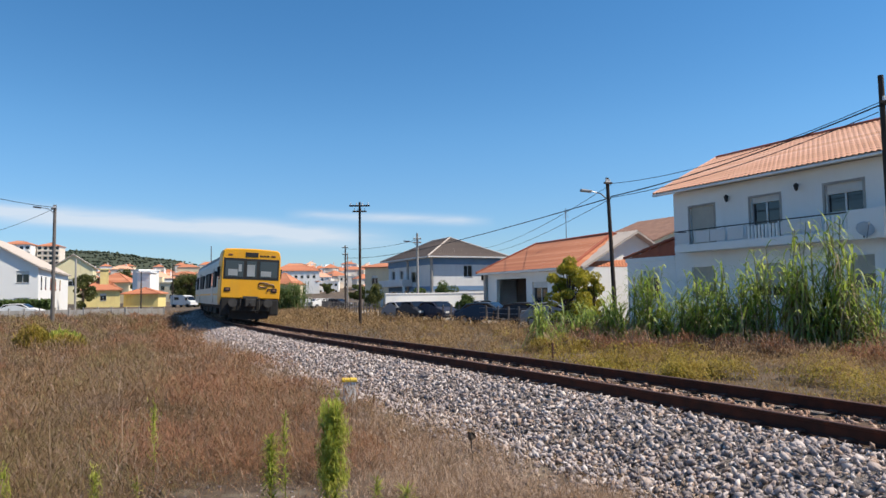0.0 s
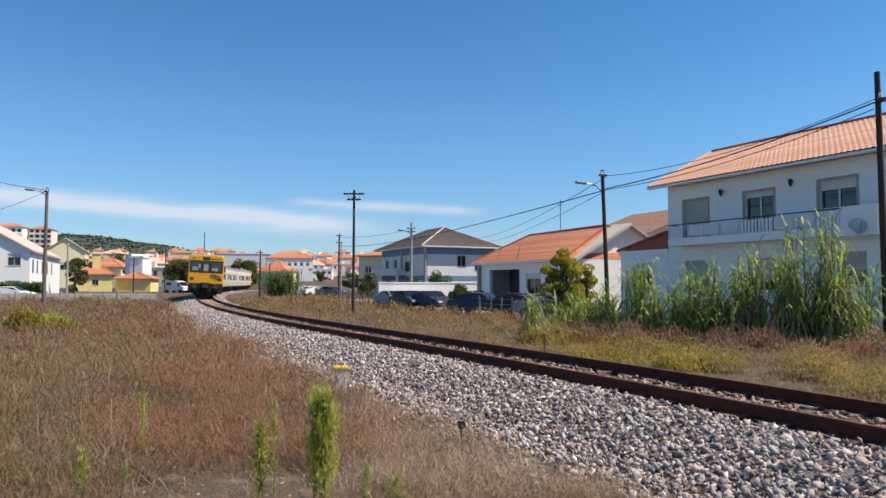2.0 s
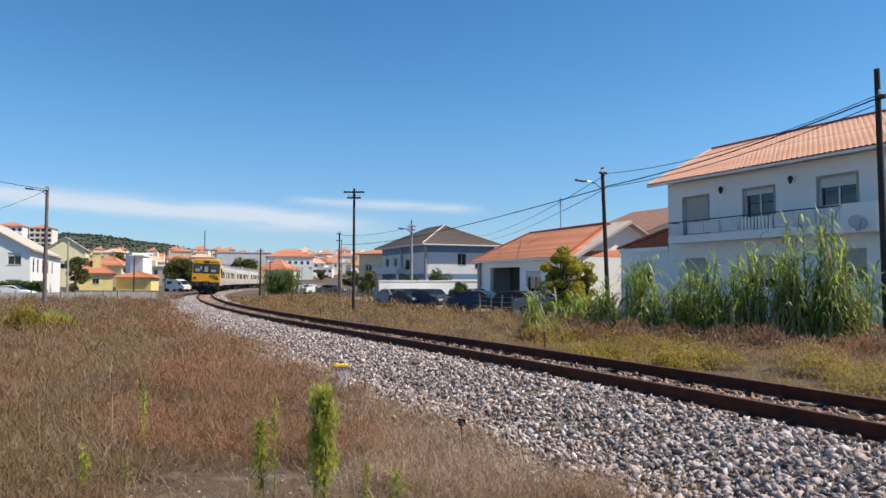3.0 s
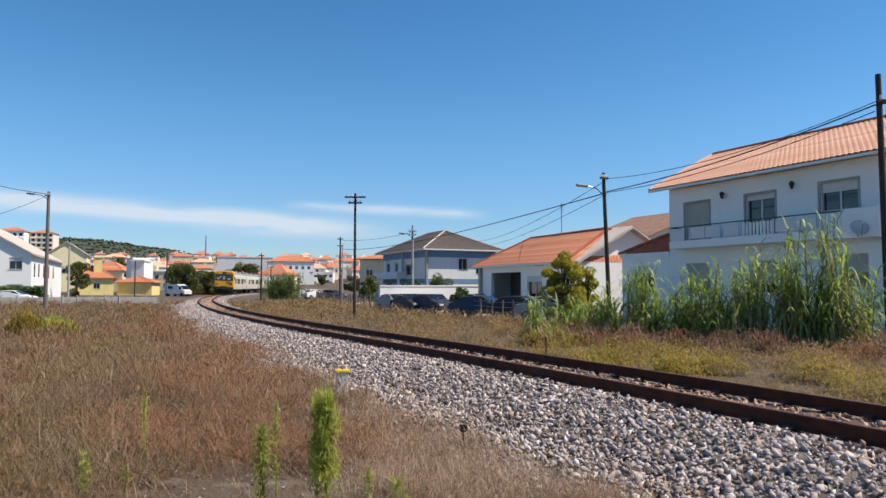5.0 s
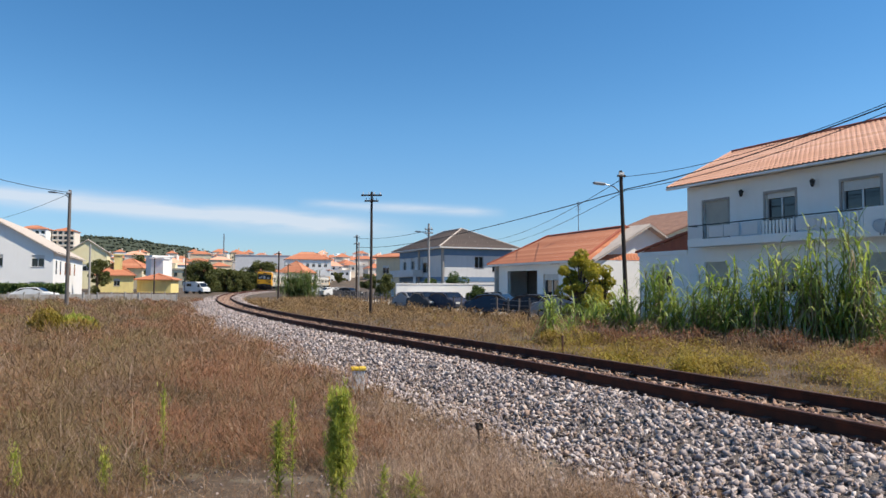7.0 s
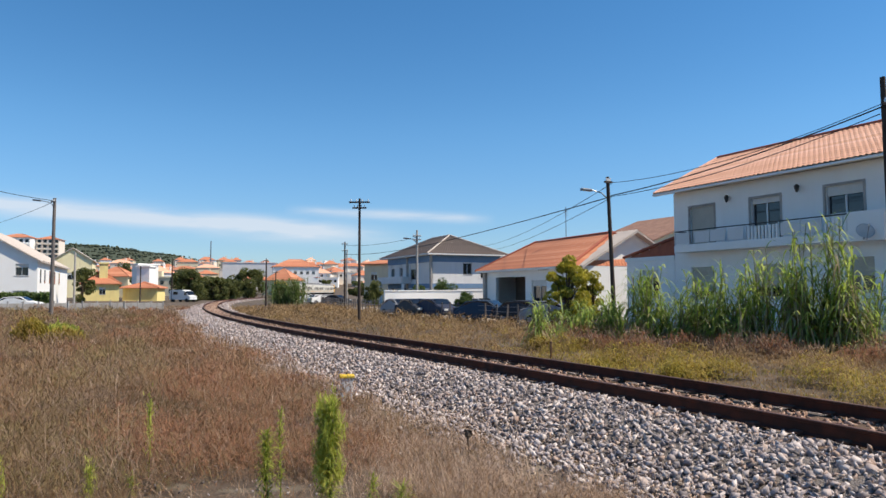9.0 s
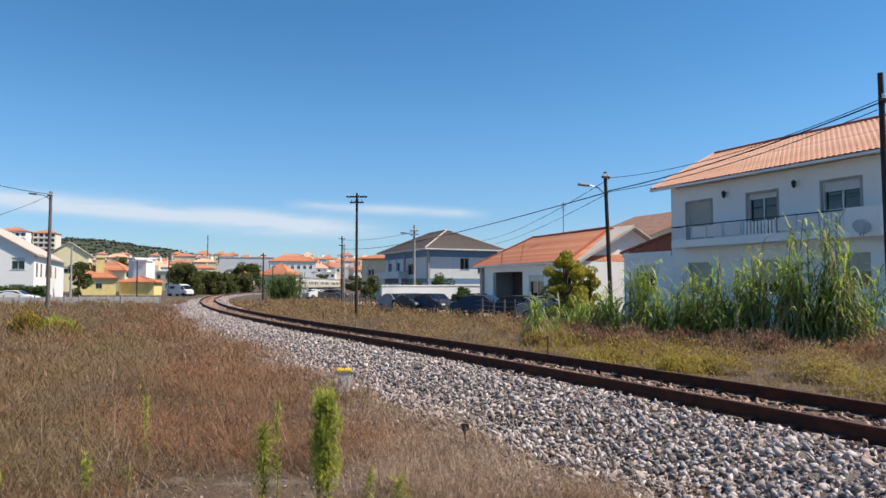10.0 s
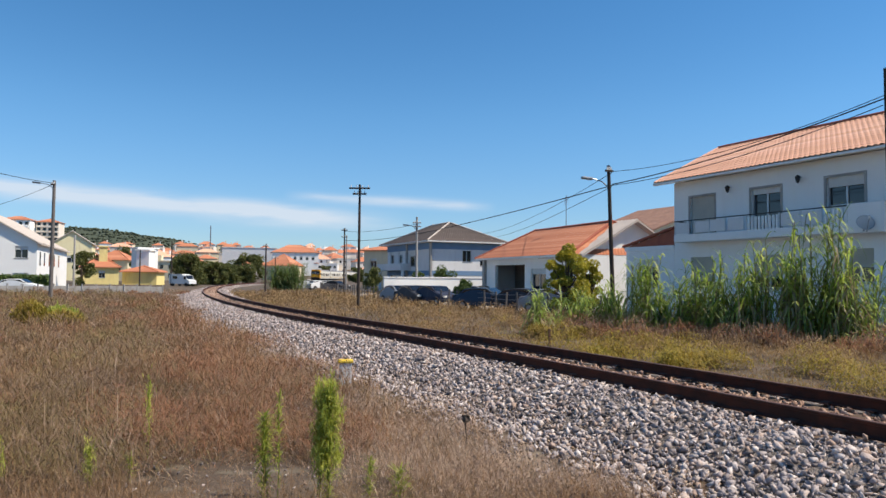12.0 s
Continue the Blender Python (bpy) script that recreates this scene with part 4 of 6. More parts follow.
def dark_roof_house():
    e = thing("house", at_wall(-9.4, 102.0, -64.2), "pale two-storey house with brown hipped roof and blue band", "house")
    L, D, z0, ze = 16.7, 11.4, -0.4, 6.2
    holes = [(1.2, 2.6, 3.6, 5.4), (4.4, 5.8, 3.6, 5.4), (8.4, 11.0, 3.1, 5.2), (1.0, 3.4, 0.4, 2.4), (5.0, 7.4, 0.4, 2.4)]
    bm = wall_with_holes(bmesh.new(), L - 1.2, z0, ze, holes)
    wall = part("wall", bm, render_grey, e, "pale grey rendered wall")
    wall.location = (0.6, 0.6, 0)
    for h in holes[:3]:
        window(wall, *h[:4], 0.35, bars=1)
    for h in holes[3:]:
        window(wall, *h[:4], 0.0, bars=2)
    part("back_wall", boxed(0.6, L - 0.6, D - 0.9, D - 0.6, z0, ze), render_grey, e)
    part("back_wall", boxed(0.6, 0.9, 0.88, D - 0.9, z0, ze), render_grey, e)
    # sunny end wall, facing the street
    end = part("end_wall", wall_with_holes(bmesh.new(), D - 1.5, z0, ze, [(4.6, 5.9, 3.7, 5.2), (7.2, 9.3, 3.2, 5.0)]), render_grey, e, "pale rendered end wall")
    end.matrix_basis = pose(L - 0.6, 0.6, 0, 0, 0, 90)
    window(end, 4.6, 5.9, 3.7, 5.2, 0.0)
    window(end, 7.2, 9.3, 3.2, 5.0, 0.4)
    part("blue_band", boxed(0.55, L - 0.55, 0.55, D - 0.55, ze - 0.9, ze - 0.05), render_blue, e, "dull blue band under the eaves")
    part("blue_base", boxed(0.56, L - 0.56, 0.56, D - 0.56, 1.9, 2.5), render_blue, e)
    bal = part("balcony", boxed(0.2, 9.5, -0.9, 0.6, 2.55, 3.5, 0.03), render_grey, e, "grey solid balcony")
    for x in (0.6, 9.2):
        part("column", boxed(x, x + 0.3, -0.75, -0.45, z0, 2.55), render_white, bal)
    for x in (8.0, 15.9):
        part("stone_pillar", boxed(x, x + 0.5, 0.40, 0.62, z0, ze, 0.02), concrete, e)
    hip_roof(e, -0.4, L + 0.4, -0.4, D + 0.4, ze, ze + 2.9, tile_brown, None, 0.34, render_white, 7, tile_pale)


def gable_house(name, x, y, turn, L, D, z0, ze, zr, wall_m, roof_m, label, windows=(), chimney=None, ov=0.4, side_windows=()):
    """A plain gabled house; x along the front, the ridge runs along y when turn suits."""
    e = thing(name, at_wall(x, y, turn), label, "house")
    bm = wall_with_holes(bmesh.new(), L, z0 - 1.8, ze, list(windows))
    wall = part("wall", bm, wall_m, e)
    other_walls(e, L, D, z0 - 1.8, ze, wall_m, zr)
    for w in windows:
        window(wall, *w, 0.3)
    for a, b, c, d in side_windows:
        part("side_window", boxed(L - 0.05, L + 0.03, a, b, c, d, 0.01), pane_dark, wall)
    k = (zr - ze) / (L / 2)
    for sx in (0, 1):
        xe = -ov if sx == 0 else L + ov
        ex = ze - k * ov
        up = 0.12
        r = part("roof", slab(bmesh.new(), [(xe, -ov, ex + up), (L / 2, -ov, zr + up), (L / 2, D + ov, zr + up), (xe, D + ov, ex + up)], 0.14), roof_m, e)
        bm = bmesh.new()
        tile_rows(bm, (xe, -ov, ex + up + 0.02), (xe, D + ov, ex + up + 0.02), (L / 2, D + ov, zr + up + 0.02), (L / 2, -ov, zr + up + 0.02), 0.36, 0.06)
        tagged(part("roof_tiles", bm, roof_m, r), kind="stuff")
    if chimney:
        cx, cy, cz, cw = chimney
        c = part("chimney", boxed(cx - cw / 2, cx + cw / 2, cy - cw / 2, cy + cw / 2, ze, cz, 0.02), wall_m, e)
        part("chimney_cap", boxed(cx - cw * 0.65, cx + cw * 0.65, cy - cw * 0.65, cy + cw * 0.65, cz, cz + 0.2, 0.02), wall_m, c)
    return e


def hip_house(x, y, turn, L, D, z0, ze, zr, wall_m, roof_m, label, windows=(), chimney=None):
    e = thing("house", at_wall(x, y, turn), label, "house")
    bm = wall_with_holes(bmesh.new(), L, z0 - 1.8, ze, list(windows))
    wall = part("wall", bm, wall_m, e)
    other_walls(e, L, D, z0 - 1.8, ze, wall_m)
    for w in windows:
        window(wall, *w, 0.3)
    hip_roof(e, -0.5, L + 0.5, -0.5, D + 0.5, ze - 0.02, zr, roof_m, None, 0.4, None, 4)
    if chimney:
        cx, cy, cz, cw = chimney
        c = part("chimney", boxed(cx - cw / 2, cx + cw / 2, cy - cw / 2, cy + cw / 2, ze, cz, 0.02), wall_m, e)
        part("chimney_cap", boxed(cx - cw * 0.62, cx + cw * 0.62, cy - cw * 0.62, cy + cw * 0.62, cz, cz + 0.25, 0.02), wall_m, c)
    return e


def block(x, y, turn, L, D, z0, z1, wall_m, label, rows=2, cols=4, roof_m=None, name="apartment_building", parapet=0.3, win=(1.3, 1.2), balcony=False):
    """A flat-topped block with rows of separate windows on its front and right end."""
    e = thing(name, at_wall(x, y, turn), label, "building")
    part("wall", boxed(0, L, 0, D, z0 - 1.8, z1), wall_m, e)
    if roof_m:
        hip_roof(e, -0.6, L + 0.6, -0.6, D + 0.6, z1, z1 + 2.6, roof_m, None, 0.6, None, 3)
    else:
        part("roof", boxed(-0.25, L + 0.25, -0.25, D + 0.25, z1, z1 + parapet, 0.03), wall_m, e)
    fl = (z1 - z0) / rows
    pane = mesh_of("window", boxed(-win[0] / 2, win[0] / 2, -0.06, 0.05, 0, win[1]), pane_dark)
    for r in range(rows):
        for c in range(cols):
            o = part("window", pane, None, e)
            o.location = ((c + 0.5) * L / cols, 0, z0 + r * fl + fl * 0.33)
        if balcony:
            part("balcony", boxed(0.4, L - 0.4, -1.2, 0, z0 + r * fl - 0.1, z0 + r * fl + 0.85, 0.02), wall_m, e)
    return e


white_house()
satellite_dish(pose(16.86, 27.4, 3.9, 25, 0, 165))
orange_bungalow()
dark_roof_house()
gable_house("house_wing", 9.22, 45.4, 25.6, 8.2, 4, -0.5, 3.35, 5.55, render_white, tile_pale, "white gabled end wing behind the lean-to", ov=0.6)
gable_house("house", 18.4, 66.5, 25, 22, 12, -0.3, 5.6, 9.7, render_cream, tile_old, "tall house with faded brown gable roof", ov=0.3)
gable_house("house", -60.2, 72.2, 23.5, 14.6, 31, -0.1, 5.2, 9.5, render_white, tile_pale, "white house with pale tile gable roof behind the fence",
            windows=((12.4, 13.7, 3.4, 4.75), (8.0, 9.6, 3.4, 4.75), (12.2, 13.8, 0.4, 1.7)), side_windows=((2.0, 2.9, 2.6, 4.2), (5.6, 6.5, 2.6, 4.2), (10, 11, 2.6, 4.2), (15, 16, 2.6, 4.2), (20, 21, 2.6, 4.2)))
hip_house(-69.35, 130, 27, 6.4, 8, 0.2, 3.0, 5.4, render_yellow, tile_orange, "small yellow house with orange hipped roof", ((2.9, 4.0, 1.0, 2.4),), (3.6, 2.2, 7.0, 1.5))
gable_house("house", -95.40, 165, 23.5, 8.6, 12, 0.5, 9.3, 12.2, render_pale, tile_pale, "tall cream house with pale gable roof", ((3.2, 5.2, 4.6, 6.2),))
hip_house(-65.38, 138, 10, 6.6, 7, 0.3, 2.2, 3.4, render_yellow, tile_orange, "low annex with orange tile roof")
hip_house(-95.62, 185, 5, 9, 8, 1, 5.6, 8.2, render_cream, tile_orange, "house with orange hipped roof", ((1, 2.2, 2.5, 4.2), (6, 7.2, 2.5, 4.2)))
block(-69.83, 150 + 1.5, -42, 3.4, 4.4, 0.4, 7.4, render_white, "plain narrow white block with blind walls", 1, 0, name="white_building")
block(-67.39, 148.5, 3, 2.7, 4, 0.4, 6.9, render_white, "plain narrow white block with blind walls", 1, 0, name="white_building")
hip_house(-14.07, 118, -20, 7.5, 10, -0.2, 6.1, 7.5, render_cream, tile_orange, "cream two-storey house with orange roof", ((1.2, 2.4, 3.3, 4.8), (4.6, 6.0, 3.3, 4.8)))
# terraced flats on the rise
block(-276, 420, 12, 17, 14, 22, 35.4, render_white, "stepped white flats with red roofs", 3, 5, tile_orange, parapet=1.3, balcony=True, win=(2.0, 1.9))
block(-260.5, 432, 16, 13, 14, 22, 35.0, render_town, "stepped cream flats with red roofs", 4, 4, tile_orange, parapet=1.3, balcony=True, win=(2.0, 1.9))
block(-292, 412, 12, 14, 14, 22, 32.4, render_white, "stepped white flats with red roofs", 3, 5, tile_orange, parapet=1.3, balcony=True, win=(2.0, 1.9))
# the large grey-ended building and its neighbours in the town
hip_house(-83.64, 330, 16, 22, 16, 3, 13.4, 17.2, render_white, tile_orange, "long white town building with orange roof",
          tuple((1.2 + 2.9 * i, 2.6 + 2.9 * i, 9.8, 11.6) for i in range(7)))
block(-113.16, 345, 14, 27, 16, 3, 16.0, render_grey, "large plain grey-walled building", 1, 0, name="warehouse")
hip_house(-76.01, 285, -12, 12.5, 12, 1.0, 6.0, 11.0, render_cream, tile_orange, "cream house with orange roof", ((0.8, 2.0, 2.2, 4.6), (3.4, 4.6, 2.2, 4.6)))
hip_house(-73.26, 335, 6, 10.0, 9, 1, 8.2, 12.6, render_town, tile_orange, "white house with orange roof")
block(-73.93, 350, 4, 18.4, 8, 1.5, 8.4, render_white, "long low white building with dark windows", 2, 7, name="row_building", win=(1.2, 1.2))


# ---- the town on the rise ----
def town_house(x, y, turn, L, D, h, rise, wall_m, roof_m, label, flat):
    z = gz(x, y) - 1.0
    e = thing("town_house", pose(x, y, z, 0, 0, turn), label, "house", "houses of the town")
    part("wall", boxed(0, L, 0, D, -2, h + 1), wall_m, e)
    if flat:
        part("roof", boxed(-0.2, L + 0.2, -0.2, D + 0.2, h + 1, h + 1.5), wall_m, e)
        part("stair_head", boxed(L * 0.3, L * 0.55, D * 0.3, D * 0.6, h + 1.4, h + 3.4), wall_m, e)
    else:
        bm = bmesh.new()
        o, zc, zt = 0.5, h + 1, h + 1 + rise
        ra = min(L, D) / 2
        c = [bm.verts.new(p) for p in ((-o, -o, zc), (L + o, -o, zc), (L + o, D + o, zc), (-o, D + o, zc))]
        if L >= D:
            a, b = bm.verts.new((ra, D / 2, zt)), bm.verts.new((L - ra + 0.01, D / 2, zt))
            fs = ((c[0], c[1], b, a), (c[1], c[2], b), (c[2], c[3], a, b), (c[3], c[0], a))
        else:
            a, b = bm.verts.new((L / 2, ra, zt)), bm.verts.new((L / 2, D - ra, zt))
            fs = ((c[0], c[1], a), (c[1], c[2], b, a), (c[2], c[3], b), (c[3], c[0], a, b))
        for f in fs:
            bm.faces.new(f)
        bm.faces.new(c[::-1])
        r = part("roof", bm, roof_m, e, "orange tile roof")
        part("chimney", boxed(L * 0.65, L * 0.65 + 0.8, D * 0.4, D * 0.4 + 0.8, zc, zt + 0.9), wall_m, r)
    pane = PANES[0] if PANES else PANES.append(mesh_of("window", boxed(-0.55, 0.55, -0.05, 0.05, 0, 1.35), pane_dark)) or PANES[0]
    n, fl = max(2, int(L / 2.8)), max(1, int(h / 3))
    for i in range(n):
        for k in range(fl):
            if (i * 7 + k * 3 + int(x)) % 5:
                part("window", pane, None, e).location = ((i + 0.5) * L / n, 0, 1.9 + 3.0 * k)
    for k in range(fl):
        w = part("window", pane, None, e)
        w.matrix_basis = pose(L, D * 0.5, 1.9 + 3.0 * k, 0, 0, 90)


PANES = []


def town():
    rng = random.Random(7)
    placed = []
    for _ in range(900):
        if len(placed) >= 150:
            break
        y = rng.uniform(205, 640)
        a = rng.uniform(-0.66, -0.08) if rng.random() < 0.8 else rng.uniform(-0.08, 0.05)
        x = a * y
        if y < 320 and x > -75:
            continue
        if y < 250 and x > -85:
            continue
        if x < -0.47 * y and y < 300:
            continue
        if any((x - p) ** 2 + (y - q) ** 2 < 13 ** 2 for p, q in placed):
            continue
        if y > 320 and -0.34 * y < x < -0.14 * y and y < 365:
            continue
        placed.append((x, y))
        flat = rng.random() < 0.22
        L, D, h = rng.uniform(8, 15), rng.uniform(8, 11), rng.choice((3.2, 5.8, 6.0, 6.2, 8.6))
        wm = rng.choice((render_town, render_town, render_white, render_cream, render_grey))
        town_house(x, y, rng.uniform(4, 42), L, D, h, rng.uniform(2.0, 3.0), wm, rng.choice((tile_orange, tile_orange, tile_pink)),
                   "small flat-roofed town house" if flat else "pale town house with orange tile roof", flat)

    for _ in range(400):
        y = rng.uniform(335, 560)
        x = rng.uniform(-0.235, -0.06) * y
        if len(placed) > 205:
            break
        if any((x - p) ** 2 + (y - q) ** 2 < 11 ** 2 for p, q in placed) or (y < 366 and x < -0.14 * y):
            continue
        placed.append((x, y))
        flat = rng.random() < 0.3
        town_house(x, y, rng.uniform(4, 42), rng.uniform(8, 13), rng.uniform(8, 11), rng.choice((3.2, 5.8, 6.2)), rng.uniform(2.0, 3.0), rng.choice((render_white, render_town)),
                   rng.choice((tile_orange, tile_pink)), "small flat-roofed town house" if flat else "white town house with orange tile roof", flat)


town()


def far_hill():
    """A wooded ridge beyond the town."""
    n, rows = 90, 14
    us = np.linspace(-1150, 250, n)
    v = []
    for j in range(rows):
        t = j / (rows - 1)
        for u in us:
            crest = np.interp(u, (-1150, -640, -560, -490, -430, -380, -300, 250), (84, 79, 75, 64, 51, 42, 34, 30))
            crest += 1.6 * math.sin(u * 0.05) + 1.0 * math.sin(u * 0.13)
            v.append((u, 900 + 330 * t, 20 + (crest - 20) * math.sin(min(1, t * 1.35) * math.pi / 2)))
    i = (np.arange(rows - 1)[:, None] * n + np.arange(n - 1)[None, :]).ravel()
    single("far_hill", soup("far_hill", v, np.stack([i, i + 1, i + n + 1, i + n], 1), forest_far, True), None, "dark wooded hill beyond the town", "hill", kind="structure")
    rng = np.random.default_rng(3)
    vv, ff = [], []
    arr = np.array(v)
    ico = bmesh.new()
    bmesh.ops.create_icosphere(ico, subdivisions=1, radius=1)
    bv = np.array([p.co for p in ico.verts])
    bf = np.array([[q.index for q in f.verts] for f in ico.faces])
    ico.free()
    for k in range(6500):
        p = arr[rng.integers(len(arr))] + np.array([rng.uniform(-9, 9), rng.uniform(-10, 10), 0])
        r = rng.uniform(1.4, 2.8)
        ff.append(bf + len(vv) * len(bv))
        vv.append(bv * r * (1 + 0.25 * rng.normal(size=(len(bv), 1))) * [1, 1, 0.8] + p + [0, 0, r * 0.4])
    single("far_woods", soup("far_woods", np.concatenate(vv), np.concatenate(ff), forest_far), None, "dark green pine woods covering the hill", "woods", kind="stuff")


far_hill()


# ---- poles and wires ----
def utility_pole(x, y, top, r, material, label, arms=(), lamp=None, lean=0.0, kind_arm="wood"):
    z = gz(x, y) - 0.3
    e = thing("utility_pole", pose(x, y, z, 0, lean, 0), label, "utility pole")
    h = top - z
    part("post", rodded((0, 0, 0), (0, 0, h), r, r * 0.72, 12), material, e, smooth=False)
    for zz, w, turn in arms:
        a = part("crossarm", boxed(-w / 2, w / 2, -0.05, 0.05, -0.05, 0.05, 0.01), material, e)
        a.matrix_basis = pose(0, -r, h - zz, 0, 0, turn)
        for i in range(4):
            p = part("insulator", rodded((0, 0, 0.05), (0, 0, 0.2), 0.035, 0.025, 8), plastic_white, a)
            p.location.x = -w / 2 + 0.12 + (w - 0.24) * i / 3
    if lamp:
        zz, reach, turn = lamp
        d = Vector((math.cos(radians(turn)), math.sin(radians(turn)), 0))
        a = part("lamp_arm", tube(bmesh.new(), [(0, 0, h - zz - 0.5), tuple(d * reach * 0.4 + Vector((0, 0, h - zz - 0.15))), tuple(d * reach + Vector((0, 0, h - zz)))], 0.03, 6), steel_grey, e, "bent grey lamp bracket")
        lm = part("lamp_head", boxed(-0.3, 0.3, -0.1, 0.1, -0.07, 0.06, 0.04), steel_grey, e, "grey street lamp head")
        lm.matrix_basis = pose(d.x * (reach + 0.2), d.y * (reach + 0.2), h - zz, 0, -6, turn)
    return e


utility_pole(-5.58, 44, 7.55, 0.10, pole_wood, "dark creosoted wooden telegraph pole with crossarms", ((0.25, 1.35, 0), (0.62, 0.9, 0)))
utility_pole(8.39, 34, 7.25, 0.12, pole_wood, "dark wooden pole with street lamp and cable brackets", ((0.28, 0.5, 30),), (0.65, 1.0, 195), -1.8)
utility_pole(14.09, 21.5, 8.35, 0.115, pole_wood, "tall dark wooden pole by the reeds", ((0.9, 0.3, 0),), None, -0.6)
utility_pole(-30.06, 52, 8.75, 0.15, pole_grey_wood, "weathered wooden pole with street lamp", ((0.3, 0.4, 0),), (0.15, 1.2, 178))
utility_pole(-45.78, 84, 6.4, 0.14, concrete, "slender grey concrete pole")
utility_pole(-13.34, 90, 8.05, 0.13, pole_wood, "dark wooden pole with short crossarms", ((0.3, 0.8, 0), (1.2, 0.8, 0)))
utility_pole(-13.34, 92, 7.2, 0.11, concrete, "grey concrete stay pole beside a wooden one")
utility_pole(-24.23, 92, 5.95, 0.13, pole_wood, "dark wooden telegraph pole beside the line", ((0.3, 0.7, 20),))
utility_pole(-37.40, 150, 5.8, 0.14, pole_wood, "short wooden pole with side strut", ((0.2, 1.6, 0),))
utility_pole(-2.70, 64, 7.25, 0.13, concrete, "pale concrete pole with street lamp and cable box", ((0.55, 0.8, 0), (0.9, 0.8, 0)), (0.75, 0.8, 175))
utility_pole(-53.77, 120, 6.0, 0.13, pole_wood, "thin dark wooden pole")
utility_pole(-52.23, 130, 8.0, 0.13, pole_wood, "thin dark wooden pole")


def radio_mast():
    x, y = -145.07, 420
    z = gz(x, y)
    e = thing("radio_mast", pose(x, y, z - 1), "thin dark radio mast on a pink tower", "mast")
    part("tower", boxed(-3, 3, -3, 3, 0, 20.5 - z, 0.1), render_town, e, "pale pink tower")
    part("mast", rodded((0, 0, 20.5 - z), (0, 0, 33.5 - z), 0.4, 0.3, 8), steel_grey, e)


radio_mast()


def cable(a, b, sag, r=0.016, label="black overhead cable sagging between poles"):
    a, b = Vector(a), Vector(b)
    pts = [a.lerp(b, t) - Vector((0, 0, sag * 4 * t * (1 - t))) for t in (i / 24 for i in range(25))]
    single("overhead_cable", tube(bmesh.new(), pts, r, 5), cable_black, label, "cable", "overhead cables")


PR = (8.31, 34)
PE = (13.86, 21.5)
PD = (-2.70, 64)
cable((PR[0], PR[1], 6.95), (PE[0], PE[1], 7.45), 0.45, 0.014)
cable((PR[0], PR[1], 6.30), (PE[0], PE[1], 7.35), 0.25, 0.026)
cable((PR[0], PR[1], 6.25), (PE[0], PE[1], 7.15), 0.35, 0.016)
cable((PR[0], PR[1], 6.25), (PD[0], PD[1], 5.65), 0.12, 0.028)
cable((PR[0], PR[1], 6.9), (4.2, 88.5, 7.3), 0.7, 0.016)
cable((PR[0], PR[1], 6.2), (6.7, 89.5, 7.0), 0.35, 0.016)
cable((PD[0], PD[1], 5.7), (-13.27, 90, 6.4), 0.25, 0.026)
cable((-13.27, 90, 7.6), (-2.76, 64, 6.6), 0.3, 0.018)
cable((PE[0], PE[1], 7.45), (26.0, 4.0, 8.2), 0.4, 0.014)
cable((PE[0], PE[1], 7.35), (26.0, 4.0, 8.1), 0.4, 0.026)
cable((-30.06, 52, 8.55), (-44, 46, 13.5), 0.9, 0.022)
cable((-30.06, 52, 8.5), (-58.02, 75, 8.0), 0.8, 0.016)


# ---- fences and walls ----
def fence(points, spacing, h, material, label, wires=3, post=0.05, rails=(), panel=None):
    e = thing("fence", Matrix(), label, "fence")
    pm = mesh_of("post", boxed(-post, post, -post, post, -0.3, h, 0.01), material)
    places = []
    for (ax, ay), (bx, by) in zip(points, points[1:]):
        n = max(1, int(math.hypot(bx - ax, by - ay) / spacing))
        places += [(ax + (bx - ax) * i / n, ay + (by - ay) * i / n) for i in range(n)]
    places.append(points[-1])
    rng = random.Random(5)
    for x, y in places:
        o = part("post", pm, None, e)
        o.matrix_basis = pose(x, y, gz(x, y), rng.uniform(-3, 3), rng.uniform(-3, 3), rng.uniform(-20, 20))
    for k in range(wires):
        z = h * (k + 0.7) / (wires + 0.2)
        bm = tube(bmesh.new(), [(x, y, gz(x, y) + z) for x, y in places], 0.012, 4)
        part("wire", bm, steel_grey, e)
    if panel:
        for (ax, ay), (bx, by) in zip(places, places[1:]):
            L = math.hypot(bx - ax, by - ay)
            o = part("panel", boxed(0.02, L - 0.02, -0.02, 0.02, 0.0, h * panel, 0.005), material, e)
            o.matrix_basis = pose(ax, ay, gz(ax, ay), 0, 0, math.degrees(math.atan2(by - ay, bx - ax)))
    return e


fence([(7.5, 33.0), (4.2, 39.5), (-6.5, 62), (-15, 88), (-19, 104)], 1.25, 1.25, pole_grey_wood, "weathered post and wire fence along the street", 4)
fence([(-62, 60), (-44, 66), (-31, 75)], 1.25, 1.05, concrete, "grey concrete post and panel fence behind the field", 2, 0.06, panel=0.78)
fence([(12.0, 24.5), (17.5, 19.5), (22, 15)], 1.8, 1.3, concrete, "low grey fence behind the reeds", 3, 0.05, panel=0.5)


